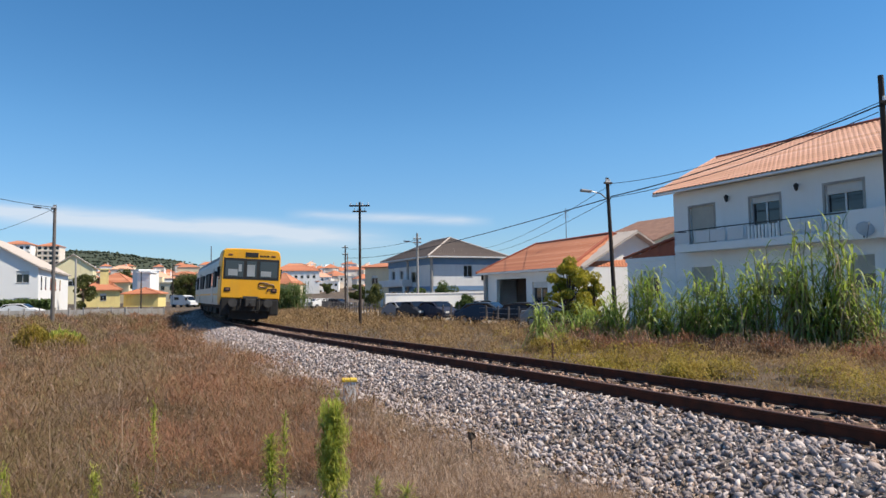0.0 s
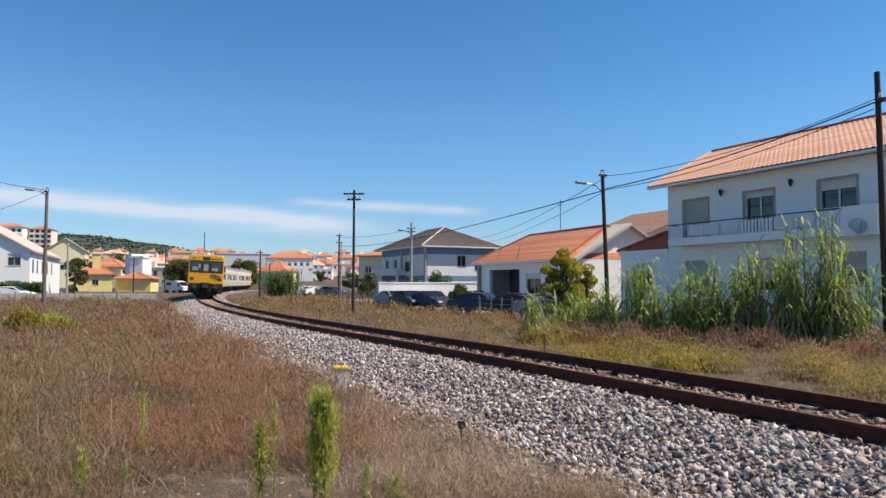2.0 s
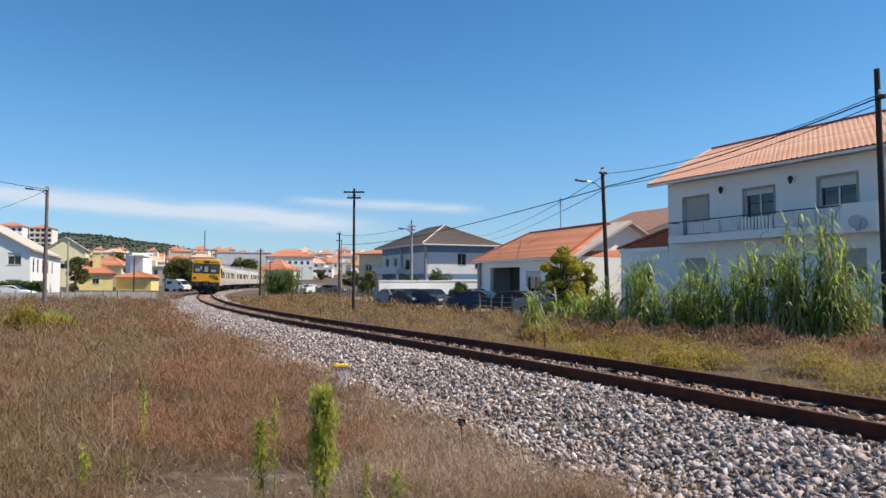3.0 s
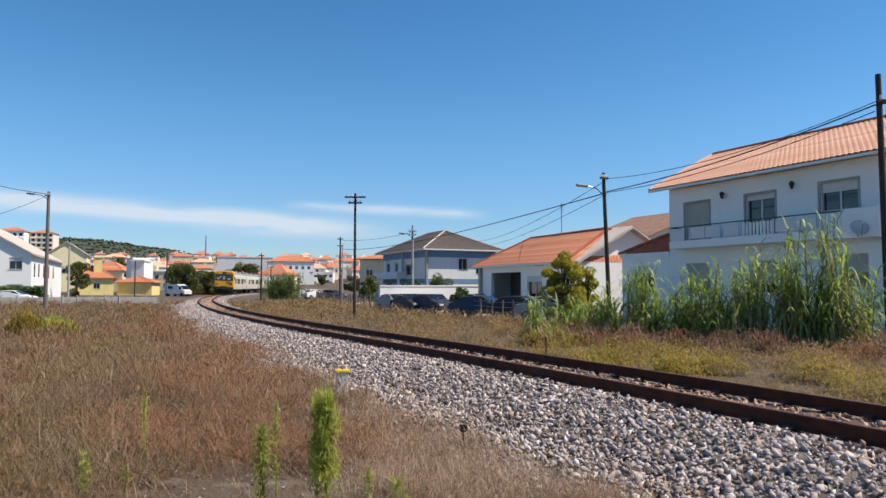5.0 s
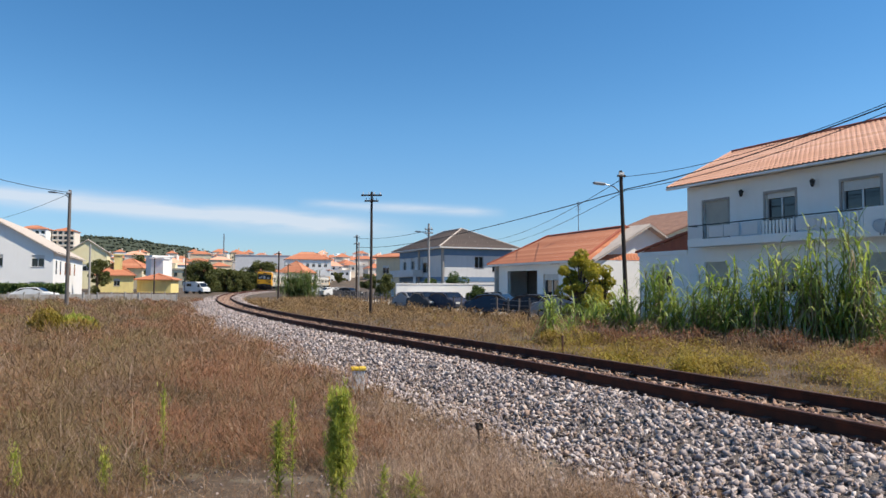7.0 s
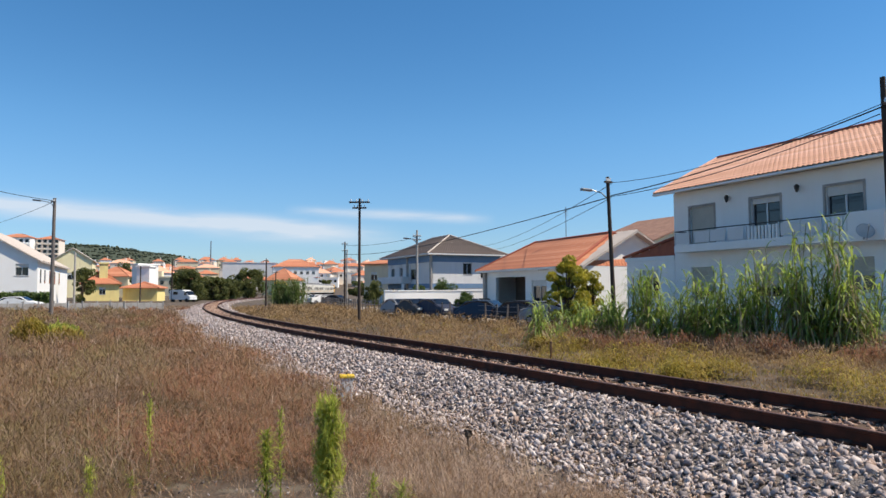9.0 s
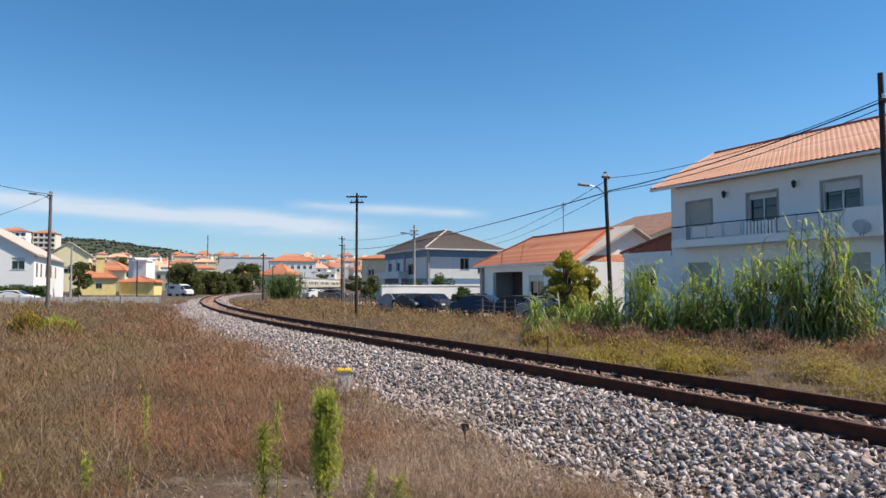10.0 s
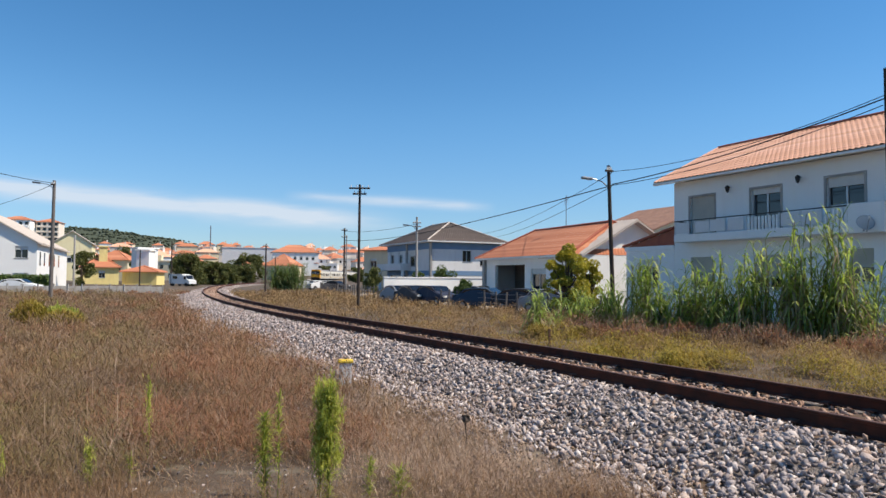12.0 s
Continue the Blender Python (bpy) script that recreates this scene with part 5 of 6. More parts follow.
def street():
    """Hidden street between the fence and the houses, made pale to bounce light."""
    near = ((26, 9), (18.5, 19.8), (12.9, 24.9), (8.1, 33.4), (4.8, 39.8), (-5.9, 62.2), (-14.4, 88.2))
    far = ((36, 14), (20.1, 22.9), (16.9, 29.6), (12.8, 38.1), (8.6, 44.0), (0.9, 60.2), (-8.0, 88.8))
    bm = bmesh.new()
    rows = []
    for (ax, ay), (bx, by), (cx, cy), (dx, dy) in zip(near, near[1:], far, far[1:]):
        for k in range(8):
            t = k / 8
            l, r = (ax + (bx - ax) * t, ay + (by - ay) * t), (cx + (dx - cx) * t, cy + (dy - cy) * t)
            rows.append([bm.verts.new((x, y, gz(x, y) + 0.05)) for x, y in ((l[0] + (r[0] - l[0]) * u, l[1] + (r[1] - l[1]) * u) for u in (0, 0.25, 0.5, 0.75, 1))])
    for p, q in zip(rows, rows[1:]):
        for i in range(4):
            bm.faces.new((p[i], p[i + 1], q[i + 1], q[i]))
    bmesh.ops.recalc_face_normals(bm, faces=bm.faces)
    single("street", bm, bounce_ground, "hidden street before the houses, made pale to bounce light onto them", "street", kind="structure")


street()


def garden_wall():
    w = single("garden_wall", boxed(0, 9.6, 0, 0.25, -1.2, 1.52), render_white, "white rendered garden wall before the brown-roofed house", "wall", m=pose(-5.37, 60, 0, 0, 0, 22))
    part("coping", boxed(-0.03, 9.63, -0.05, 0.30, 1.52, 1.62, 0.01), render_white, w)


garden_wall()


# ---- vehicles ----
def car(x, y, turn, paint, label, L=4.2, W=1.75, H=1.45, van=False):
    z = gz(x, y)
    e = thing("car", pose(x, y, z, 0, 0, turn), label, "car", "parked cars")
    k = H / 1.45
    prof = [(-L / 2, 0.30), (-L / 2 - 0.02, 0.62), (-L / 2 + 0.1, 0.95), (-L * 0.40, 1.02 * k), (-L * 0.30, 1.36 * k), (-L * 0.12, H), (L * 0.08, H - 0.02), (L * 0.24, 1.02 * k), (L * 0.42, 0.86 * k), (L / 2, 0.66), (L / 2, 0.30)]
    bm = bmesh.new()
    secs = []
    for s, inset in ((-1.0, 0.0), (-0.93, 1), (0.93, 1), (1.0, 0.0)):
        secs.append([bm.verts.new((a, s * W / 2 * (1.0 if b < 1.0 * k else 0.84), b if inset else 0.34 + (b - 0.34) * 0.96)) for a, b in prof])
    n = len(prof)
    for p, q in zip(secs, secs[1:]):
        for i in range(n):
            bm.faces.new((p[i], p[(i + 1) % n], q[(i + 1) % n], q[i]))
    bm.faces.new(secs[0][::-1])
    bm.faces.new(secs[-1])
    bmesh.ops.recalc_face_normals(bm, faces=bm.faces)
    body = part("body", bm, paint, e, smooth=False)
    for sx in (-1, 1):
        g = bmesh.new()
        yy = sx * W / 2 * 0.845
        poly_prism(g, [(-L * 0.36, 1.04 * k), (-L * 0.28, 1.32 * k), (-L * 0.11, H - 0.07), (L * 0.07, H - 0.08), (L * 0.20, 1.04 * k)], yy - 0.012 * sx, yy + 0.012 * sx)
        part("side_window", g, pane_dark, body)
        for wx in (-L * 0.31, L * 0.31):
            w = part("wheel", rodded((wx, sx * (W / 2 - 0.2), 0.31), (wx, sx * (W / 2 + 0.01), 0.31), 0.31, 0.31, 18), rubber, e)
            part("rim", rodded((wx, sx * (W / 2 - 0.02), 0.31), (wx, sx * (W / 2 + 0.025), 0.31), 0.19, 0.17, 12), steel_grey, w)
        part("headlight", boxed(L / 2 - 0.14, L / 2 + 0.015, sx * W * 0.36 - 0.17, sx * W * 0.36 + 0.17, 0.62, 0.78, 0.03), plastic_white, body)
        part("tail_light", boxed(-L / 2 - 0.02, -L / 2 + 0.12, sx * W * 0.38 - 0.13, sx * W * 0.38 + 0.13, 0.72, 0.95, 0.03), lamp_lens, body)
    ws = bmesh.new()
    slab(ws, [(L * 0.232, -W * 0.37, 1.055 * k), (L * 0.232, W * 0.37, 1.055 * k), (L * 0.092, W * 0.37, H - 0.04), (L * 0.092, -W * 0.37, H - 0.04)], -0.02)
    part("windscreen", ws, pane_dark, body)
    rw = bmesh.new()
    slab(rw, [(-L * 0.395, -W * 0.36, 1.07 * k), (-L * 0.395, W * 0.36, 1.07 * k), (-L * 0.30, W * 0.36, 1.345 * k), (-L * 0.30, -W * 0.36, 1.345 * k)], -0.02)
    part("rear_window", rw, pane_dark, body)
    part("bumper", boxed(L / 2 - 0.2, L / 2 + 0.03, -W * 0.46, W * 0.46, 0.30, 0.52, 0.04), rubber, e)
    return e


blue_paint, dark_paint, silver_paint, white_paint, navy_paint = (car_paint("paint_blue", (0.03, 0.055, 0.09)), car_paint("paint_dark", (0.03, 0.032, 0.04)),
    car_paint("paint_silver", (0.30, 0.30, 0.31)), car_paint("paint_white", (0.75, 0.75, 0.74)), car_paint("paint_navy", (0.025, 0.032, 0.06)))
car(2.70, 44.5, -30, blue_paint, "dark blue parked hatchback behind the fence")
car(5.08, 42.5, -35, dark_paint, "dark grey parked car behind the fence")
car(6.49, 40, -40, silver_paint, "silver parked car behind the reeds")
car(-2.33, 53, -62, dark_paint, "dark parked car behind the fence")
car(-0.66, 51, -55, navy_paint, "navy blue parked car behind the fence")
car(-3.76, 56, -62, silver_paint, "silver parked car behind the fence")
car(2.63, 53, -40, silver_paint, "grey parked car behind the blue one")
car(-22.64, 112, 15, white_paint, "white car parked beyond the reeds", 4.3, 1.8, 1.6)
car(-20.04, 109, 40, white_paint, "white car parked beyond the reeds", 4.0, 1.75, 1.5)
car(-19.79, 117, 20, silver_paint, "silver car parked beyond the reeds", 4.2, 1.75, 1.5)
car(-16.86, 106, -30, dark_paint, "dark car parked by the wooden pole")
car(-43.09, 69, 10, white_paint, "white parked car behind the panel fence", 4.4, 1.8, 1.5)


def camper():
    x, y = -50.39, 130
    e = thing("camper_van", pose(x + 0.4, y, gz(x, y) + 0.02, 0, 0, -24), "white camper van parked by the bushes", "camper van")
    L, W, H = 5.0, 2.0, 2.3
    body = part("body", poly_prism(bmesh.new(), [(-L / 2, 0.45), (-L / 2, 2.1), (-L / 2 + 0.3, H), (L * 0.1, H), (L * 0.22, 2.1), (L * 0.22, 0.45)], -W / 2, W / 2), plastic_white, e)
    cab = part("cab", poly_prism(bmesh.new(), [(L * 0.2, 0.45), (L * 0.2, 2.1), (L * 0.28, 2.05), (L * 0.40, 1.25), (L / 2, 1.05), (L / 2, 0.45)], -W / 2 + 0.06, W / 2 - 0.06), plastic_white, e)
    part("windscreen", slab(bmesh.new(), [(L * 0.395, -0.85, 1.32), (L * 0.395, 0.85, 1.32), (L * 0.29, 0.85, 2.02), (L * 0.29, -0.85, 2.02)], -0.03), pane_dark, cab)
    for sx in (-1, 1):
        part("window", boxed(-1.6, -0.4, sx * W / 2 - 0.02, sx * W / 2 + 0.02, 1.4, 1.95, 0.02), pane_dark, body)
        part("cab_window", boxed(L * 0.23, L * 0.34, sx * (W / 2 - 0.06) - 0.02, sx * (W / 2 - 0.06) + 0.02, 1.3, 1.85, 0.02), pane_dark, cab)
        for wx in (-1.6, 1.75):
            part("wheel", rodded((wx, sx * (W / 2 - 0.25), 0.34), (wx, sx * W / 2, 0.34), 0.34, 0.34, 16), rubber, e)


camper()


# ---- line-side markers ----
def marker():
    x, y = -1.93, 13.4
    e = thing("line_marker", pose(x, y, gz(x, y) - 0.07, 0, 0, 12), "short concrete line marker with a yellow painted top", "marker post")
    part("post", boxed(-0.115, 0.115, -0.11, 0.11, 0, 0.50, 0.02), render_grey, e)
    part("cap", boxed(-0.145, 0.145, -0.13, 0.13, 0.50, 0.56, 0.02), paint_yellow, e, "chipped yellow painted top")


marker()


def stake(x, y, h):
    single("iron_stake", boxed(-0.025, 0.025, -0.02, 0.02, -0.1, h, 0.006), rust_iron, "rusty iron stake in the grass beside the line", "stake", "stakes", m=pose(x, y, gz(x, y), 2, -2, 20))


stake(2.99, 19.5, 0.62)
stake(-6.82, 39, 0.55)
stake(-16.00, 60, 0.5)


# ---- growing things ----
RNG = np.random.default_rng(11)


def blades(xy, z, h, w, lean, material, name):
    """Grass: each blade a bent, tapering strip; all arguments are arrays."""
    n = len(xy)
    a = RNG.uniform(0, 2 * math.pi, n)
    b = RNG.uniform(0, 2 * math.pi, n)
    side = np.stack([np.cos(a), np.sin(a), np.zeros(n)], 1) * w[:, None]
    tip = np.stack([np.cos(b), np.sin(b), np.zeros(n)], 1) * (lean * h)[:, None]
    base = np.column_stack([xy, z])
    up = np.column_stack([np.zeros((n, 2)), h])
    v = np.stack([base - side, base + side, base + 0.55 * up + 0.3 * tip + 0.8 * side, base + 0.55 * up + 0.3 * tip - 0.8 * side, base + up + tip], 1).reshape(-1, 3)
    k = np.arange(n)[:, None] * 5
    f = np.concatenate([k + [0, 1, 2], k + [0, 2, 3], k + [3, 2, 4]])
    return soup(name, v, f, material)


def ribbons(base, way, length, width, rise, droop, material, name, segs=4, taper=0.8):
    """Arching leaves: base points, level directions, lengths; z goes rise*t - droop*t*t."""
    n = len(base)
    t = np.linspace(0, 1, segs + 1)
    side = np.stack([-way[:, 1], way[:, 0], np.zeros(n)], 1)
    p = base[:, None, :] + way[:, None, :] * (length[:, None] * t)[:, :, None]
    p[:, :, 2] += length[:, None] * (rise[:, None] * t - droop[:, None] * t * t)
    wd = width[:, None] * np.clip(np.sin(np.pi * (0.12 + 0.88 * t)) ** taper, 0.02, 1)
    off = side[:, None, :] * wd[:, :, None]
    v = np.stack([p - off, p + off], 2).reshape(-1, 3)
    k = np.arange(n)[:, None] * (2 * (segs + 1))
    f = np.concatenate([k + [2 * s, 2 * s + 1, 2 * s + 3, 2 * s + 2] for s in range(segs)])
    return soup(name, v, f, material)


def field_points(n, y0, y1, left, right, power=1.0):
    """Places spread evenly to the eye over a wedge of land."""
    y = y0 * (y1 / y0) ** RNG.random(n) ** power
    x = RNG.uniform(left, right, n) * y
    return np.stack([x, y], 1)


def patchy(xy, size, seed):
    """Smooth patches between 0 and 1."""
    r = np.random.default_rng(seed)
    out = np.zeros(len(xy))
    for _ in range(7):
        a, ph, k = r.uniform(0, 2 * math.pi), r.uniform(0, 6.3), r.uniform(0.5, 1.6) / size
        out += np.sin((xy[:, 0] * math.cos(a) + xy[:, 1] * math.sin(a)) * k * 2 * math.pi + ph)
    return np.clip(0.5 + out / 6, 0, 1)


def bald(p):
    """Bare earth near the tall weeds."""
    u = ((p[:, 0] + 1.75) / 1.25) ** 2 + ((p[:, 1] - 6.75) / 0.95) ** 2
    return np.clip(1.02 * np.exp(-u * u * u), 0, 0.94 + 0.06 * patchy(p, 0.7, 13))


def tufts(xy, z, h, width, per, material, name):
    """Tufts: each a fan of curved stalks from one root; h and width are arrays."""
    n = len(xy)
    k = n * per
    hr = np.repeat(h, per) * RNG.uniform(0.45, 1.15, k)
    a = RNG.uniform(0, 2 * math.pi, k)
    base = np.repeat(np.column_stack([xy, z]), per, 0)
    base[:, :2] += RNG.normal(size=(k, 2)) * 0.05
    reach = hr * RNG.uniform(0.12, 1.1, k)
    rise = hr / reach * RNG.uniform(0.9, 1.5, k)
    return ribbons(base, np.stack([np.cos(a), np.sin(a), np.zeros(k)], 1), reach, np.repeat(width, per) * RNG.uniform(0.6, 1.5, k), rise, rise * RNG.uniform(0.1, 0.75, k), material, name, 3, 0.5)


def field_edge(p):
    """Distance from the line at which the growth of the field begins."""
    return np.interp(p[:, 1], (6, 10, 14, 17, 24, 40, 80), (3.7, 3.75, 3.85, 3.6, 3.0, 2.55, 2.35)) + 0.7 * patchy(p, 1.3, 5) - 0.35


def dry_field():
    p = field_points(230000, 5.0, 95, -0.80, 0.45)
    d = beside(p[:, 0], p[:, 1])
    post = np.exp(-(((p[:, 0] + 1.95) / 0.5) ** 2 + ((p[:, 1] - 12.6) / 0.9) ** 2))
    bare = post + bald(p)
    edge = field_edge(p)
    keep = (-d > edge) & (RNG.random(len(p)) < 0.25 + 1.1 * patchy(p, 0.8, 51)) & (RNG.random(len(p)) > 0.985 * bare) & (RNG.random(len(p)) < smooth01(-d - edge, -0.1, 0.9) * 0.85 + 0.15)
    p, d, edge = p[keep], d[keep], edge[keep]
    dist = np.hypot(p[:, 0], p[:, 1])
    z = ground_z(p[:, 0], p[:, 1])
    pt = patchy(p, 3.0, 1)
    inner = smooth01(-d - edge, 0.0, 1.6)
    h = (0.08 + 0.40 * RNG.random(len(p)) ** 1.3) * (0.35 + 0.9 * pt * (0.6 + 0.8 * patchy(p, 0.9, 15))) * (0.55 + 0.45 * inner) * (0.6 + 0.4 * smooth01(dist, 6, 12)) * (1 - 0.45 * np.clip(bare[keep], 0, 1))
    h *= 0.85 + 0.35 * smooth01(dist, 18, 30)
    w = np.maximum(0.0016, 0.00022 * dist) * RNG.uniform(0.6, 1.4, len(p))
    lean = 0.2 + 3.4 * RNG.random(len(p)) ** 1.2
    pale = np.exp(-((p[:, 0] - 0.4) / 1.7) ** 2 - ((p[:, 1] - 7.8) / 2.8) ** 2)
    straw = RNG.random(len(p)) < (0.30 + 0.30 * (1 - inner) + 0.6 * pale) * (0.2 + 1.2 * patchy(p, 4.5, 8))
    single("dry_grass", blades(p[~straw], z[~straw], h[~straw], w[~straw], lean[~straw], dry_grass, "dry_grass"), None, "dry reddish-brown grass covering the field", "grass", kind="stuff")
    single("straw_grass", blades(p[straw], z[straw], h[straw], w[straw], lean[straw], straw_stalk, "straw_grass"), None, "bleached straw stalks among the dry grass", "grass", kind="stuff")
    # tufts of fine curved stalks
    q = field_points(24000, 5.2, 80, -0.80, 0.42)
    dq, eq = beside(q[:, 0], q[:, 1]), field_edge(q)
    ok = (-dq > eq + 0.1) & (RNG.random(len(q)) > bald(q)) & (RNG.random(len(q)) < 0.1 + 1.2 * patchy(q, 1.1, 42))
    q, gap = q[ok], (-dq - eq)[ok]
    dist = np.hypot(q[:, 0], q[:, 1])
    hh = RNG.uniform(0.16, 0.48, len(q)) * (0.3 + 0.75 * patchy(q, 2.2, 44) + 0.4 * patchy(q, 0.9, 45)) * (0.75 + 0.4 * smooth01(dist, 8, 24)) * (0.7 + 0.3 * smooth01(gap, 0, 1.2))
    ww = np.maximum(0.0014, 0.00017 * dist)
    z = ground_z(q[:, 0], q[:, 1])
    pale = np.exp(-((q[:, 0] - 0.6) / 1.8) ** 2 - ((q[:, 1] - 8.2) / 3.0) ** 2)
    st = RNG.random(len(q)) < 0.18 + 0.6 * pale + 0.35 * (patchy(q, 5.0, 47) > 0.62)
    single("grass_tufts", tufts(q[~st], z[~st], hh[~st], ww[~st], 9, dry_grass, "grass_tufts"), None, "tangled tufts of reddish-brown dead grass", "grass", kind="stuff")
    single("straw_tufts", tufts(q[st], z[st], hh[st] * 0.9, ww[st], 9, straw_stalk, "straw_tufts"), None, "fluffy tufts of pale bleached straw", "grass", kind="stuff")
    # long pale bent stalks lying through the growth
    q = field_points(7000, 6.0, 30, -0.75, 0.35)
    q = q[(-beside(q[:, 0], q[:, 1]) > field_edge(q) + 0.2) & (RNG.random(len(q)) > bald(q))]
    n = len(q)
    a = RNG.uniform(0, 2 * math.pi, n)
    base = np.column_stack([q, ground_z(q[:, 0], q[:, 1]) + RNG.uniform(0.02, 0.26, n)])
    single("bent_stalks", ribbons(base, np.stack([np.cos(a), np.sin(a), np.zeros(n)], 1), RNG.uniform(0.12, 0.48, n), np.maximum(0.0020, 0.00026 * np.hypot(q[:, 0], q[:, 1])),
                                  RNG.uniform(-0.1, 2.0, n), RNG.uniform(0.2, 1.8, n), straw_stalk, "bent_stalks", 4), None, "pale bent dead stalks among the grass", "stalks", kind="stuff")
    # grey twigs lying on the bare patch
    q = np.stack([RNG.uniform(-3.4, -0.2, 700), RNG.uniform(5.8, 7.8, 700)], 1)
    q = q[bald(q) > 0.25]
    n = len(q)
    a = RNG.uniform(0, 2 * math.pi, n)
    base = np.column_stack([q, ground_z(q[:, 0], q[:, 1]) + RNG.uniform(0.005, 0.06, n)])
    single("fallen_twigs", ribbons(base, np.stack([np.cos(a), np.sin(a), np.zeros(n)], 1), RNG.uniform(0.05, 0.26, n), RNG.uniform(0.0018, 0.0045, n),
                                   RNG.uniform(-0.05, 0.8, n), RNG.uniform(0.0, 0.8, n), grey_herb, "fallen_twigs", 3), None, "grey broken twigs on the bare earth", "twigs", kind="stuff")
    # branching dead herbs
    q = field_points(17000, 5.4, 70, -0.78, 0.40)
    q = q[(-beside(q[:, 0], q[:, 1]) > field_edge(q) + 0.35) & (RNG.random(len(q)) > bald(q)) & (RNG.random(len(q)) < 0.15 + 0.85 * patchy(q, 2.5, 3))]
    n = len(q)
    dist = np.hypot(q[:, 0], q[:, 1])
    z = ground_z(q[:, 0], q[:, 1])
    hh = RNG.uniform(0.22, 0.66, n) * (0.6 + 0.4 * smooth01(dist, 6, 12))
    m = 13
    base = np.repeat(np.column_stack([q, z]), m, 0)
    f = RNG.random(n * m)
    hr = np.repeat(hh, m)
    base[:, 2] += hr * (0.2 + 0.72 * f)
    a = RNG.uniform(0, 2 * math.pi, n * m)
    base[:, :2] += RNG.normal(size=(n * m, 2)) * 0.05
    way = np.stack([np.cos(a), np.sin(a), np.zeros(n * m)], 1)
    L = hr * RNG.uniform(0.14, 0.42, n * m)
    wd = np.repeat(np.maximum(0.0020, 0.00038 * dist), m)
    single("dead_herbs", ribbons(base, way, L, wd, RNG.uniform(-0.2, 1.7, n * m), RNG.uniform(0, 1.2, n * m), dry_grass, "dead_herbs", 2), None,
           "brown branching dead herbs standing in the field", "herbs", kind="stuff")


straw_stalk = mat("straw_stalk", (0.46, 0.325, 0.23), (0.32, 0.21, 0.145), 0.9, 0.5, 6, 0, translucent=0.3,
                  island=[(0.13, 0.08, 0.052), (0.46, 0.315, 0.22), (0.68, 0.52, 0.385), (0.33, 0.215, 0.145)])


def street_side():
    p = field_points(150000, 7.5, 100, -0.55, 0.78)
    d = beside(p[:, 0], p[:, 1])
    keep = (d > 1.75) & (d < 26) & (RNG.random(len(p)) < smooth01(d, 1.5, 2.6))
    p, d = p[keep], d[keep]
    dist = np.hypot(p[:, 0], p[:, 1])
    z = ground_z(p[:, 0], p[:, 1])
    pt = patchy(p, 2.6, 21)
    greenish = smooth01(p[:, 0], 0.5, 5) * smooth01(-d, -10, -5.5)
    h = (0.05 + 0.26 * RNG.random(len(p))) * (0.25 + 0.9 * pt) * (1 - 0.45 * greenish) * (1 + 0.8 * smooth01(d, 6, 12))
    w = np.maximum(0.0025, 0.00030 * dist) * RNG.uniform(0.7, 1.5, len(p))
    lean = RNG.uniform(0.2, 2.2, len(p))
    g = RNG.random(len(p)) < np.clip(0.08 + 0.3 * greenish, 0, 0.5) * (0.1 + 1.2 * pt)
    brown = (~g) & (RNG.random(len(p)) < 0.15 + 0.6 * patchy(p, 1.8, 33))
    s = ~(g | brown)
    single("yellow_grass", blades(p[s], z[s], h[s], w[s], lean[s], straw_grass, "yellow_grass"), None, "yellow dry grass between track and street", "grass", kind="stuff")
    single("green_grass", blades(p[g], z[g], h[g] * 0.9, w[g] * 1.2, lean[g], green_grass, "green_grass"), None, "yellow-green low growth beyond the track", "grass", kind="stuff")
    single("brown_grass", blades(p[brown], z[brown], h[brown], w[brown], lean[brown], dry_grass, "brown_grass"), None, "brown dead grass beyond the track", "grass", kind="stuff")


dry_field()
street_side()


def grass_behind():
    n = 16000
    a, q = RNG.uniform(math.pi * 0.85, math.pi * 2.15, n), 1.5 + 16 * RNG.random(n)
    p = np.stack([np.cos(a) * q, np.sin(a) * q + 3.0], 1)
    p = p[(beside(p[:, 0], p[:, 1]) < -4.0) & (np.hypot(p[:, 0], p[:, 1]) > 1.3) & ((p[:, 1] < 1.0) | (np.abs(p[:, 0]) > 1.2 * p[:, 1]))]
    n = len(p)
    single("dry_grass_near", blades(p, ground_z(p[:, 0], p[:, 1]), RNG.uniform(0.1, 0.4, n), RNG.uniform(0.004, 0.009, n), RNG.uniform(0.1, 1.5, n), dry_grass, "dry_grass_near"), None, "dry brown grass round the viewpoint", "grass", kind="stuff")


grass_behind()


def scrub_mesh(spots, material, name, rise=1.8, thick=1.0):
    """Bushy scrub: each spot (x, y, radius, height, count) a dome of short twigs and leaves."""
    bs, ws = [], []
    for x, y, r, h, n in spots:
        a, q = RNG.uniform(0, 2 * math.pi, n), np.sqrt(RNG.random(n))
        dome = np.sqrt(np.clip(1 - q * q, 0.04, 1)) * RNG.uniform(0.35, 1.05, n)
        px, py = x + np.cos(a) * q * r, y + np.sin(a) * q * r * 0.8
        bs.append(np.stack([px, py, ground_z(px, py) + dome * h], 1))
        ws.append(np.full(n, math.hypot(x, y)))
    b, dist = np.concatenate(bs), np.concatenate(ws)
    n = len(b)
    a = RNG.uniform(0, 2 * math.pi, n)
    return ribbons(b, np.stack([np.cos(a), np.sin(a), np.zeros(n)], 1), RNG.uniform(0.05, 0.16, n) * (0.6 + 0.012 * dist), thick * np.maximum(0.004, 0.0005 * dist) * RNG.uniform(0.7, 1.4, n),
                   RNG.uniform(-0.3, rise, n), RNG.uniform(0, 1.2, n), material, name, 2)


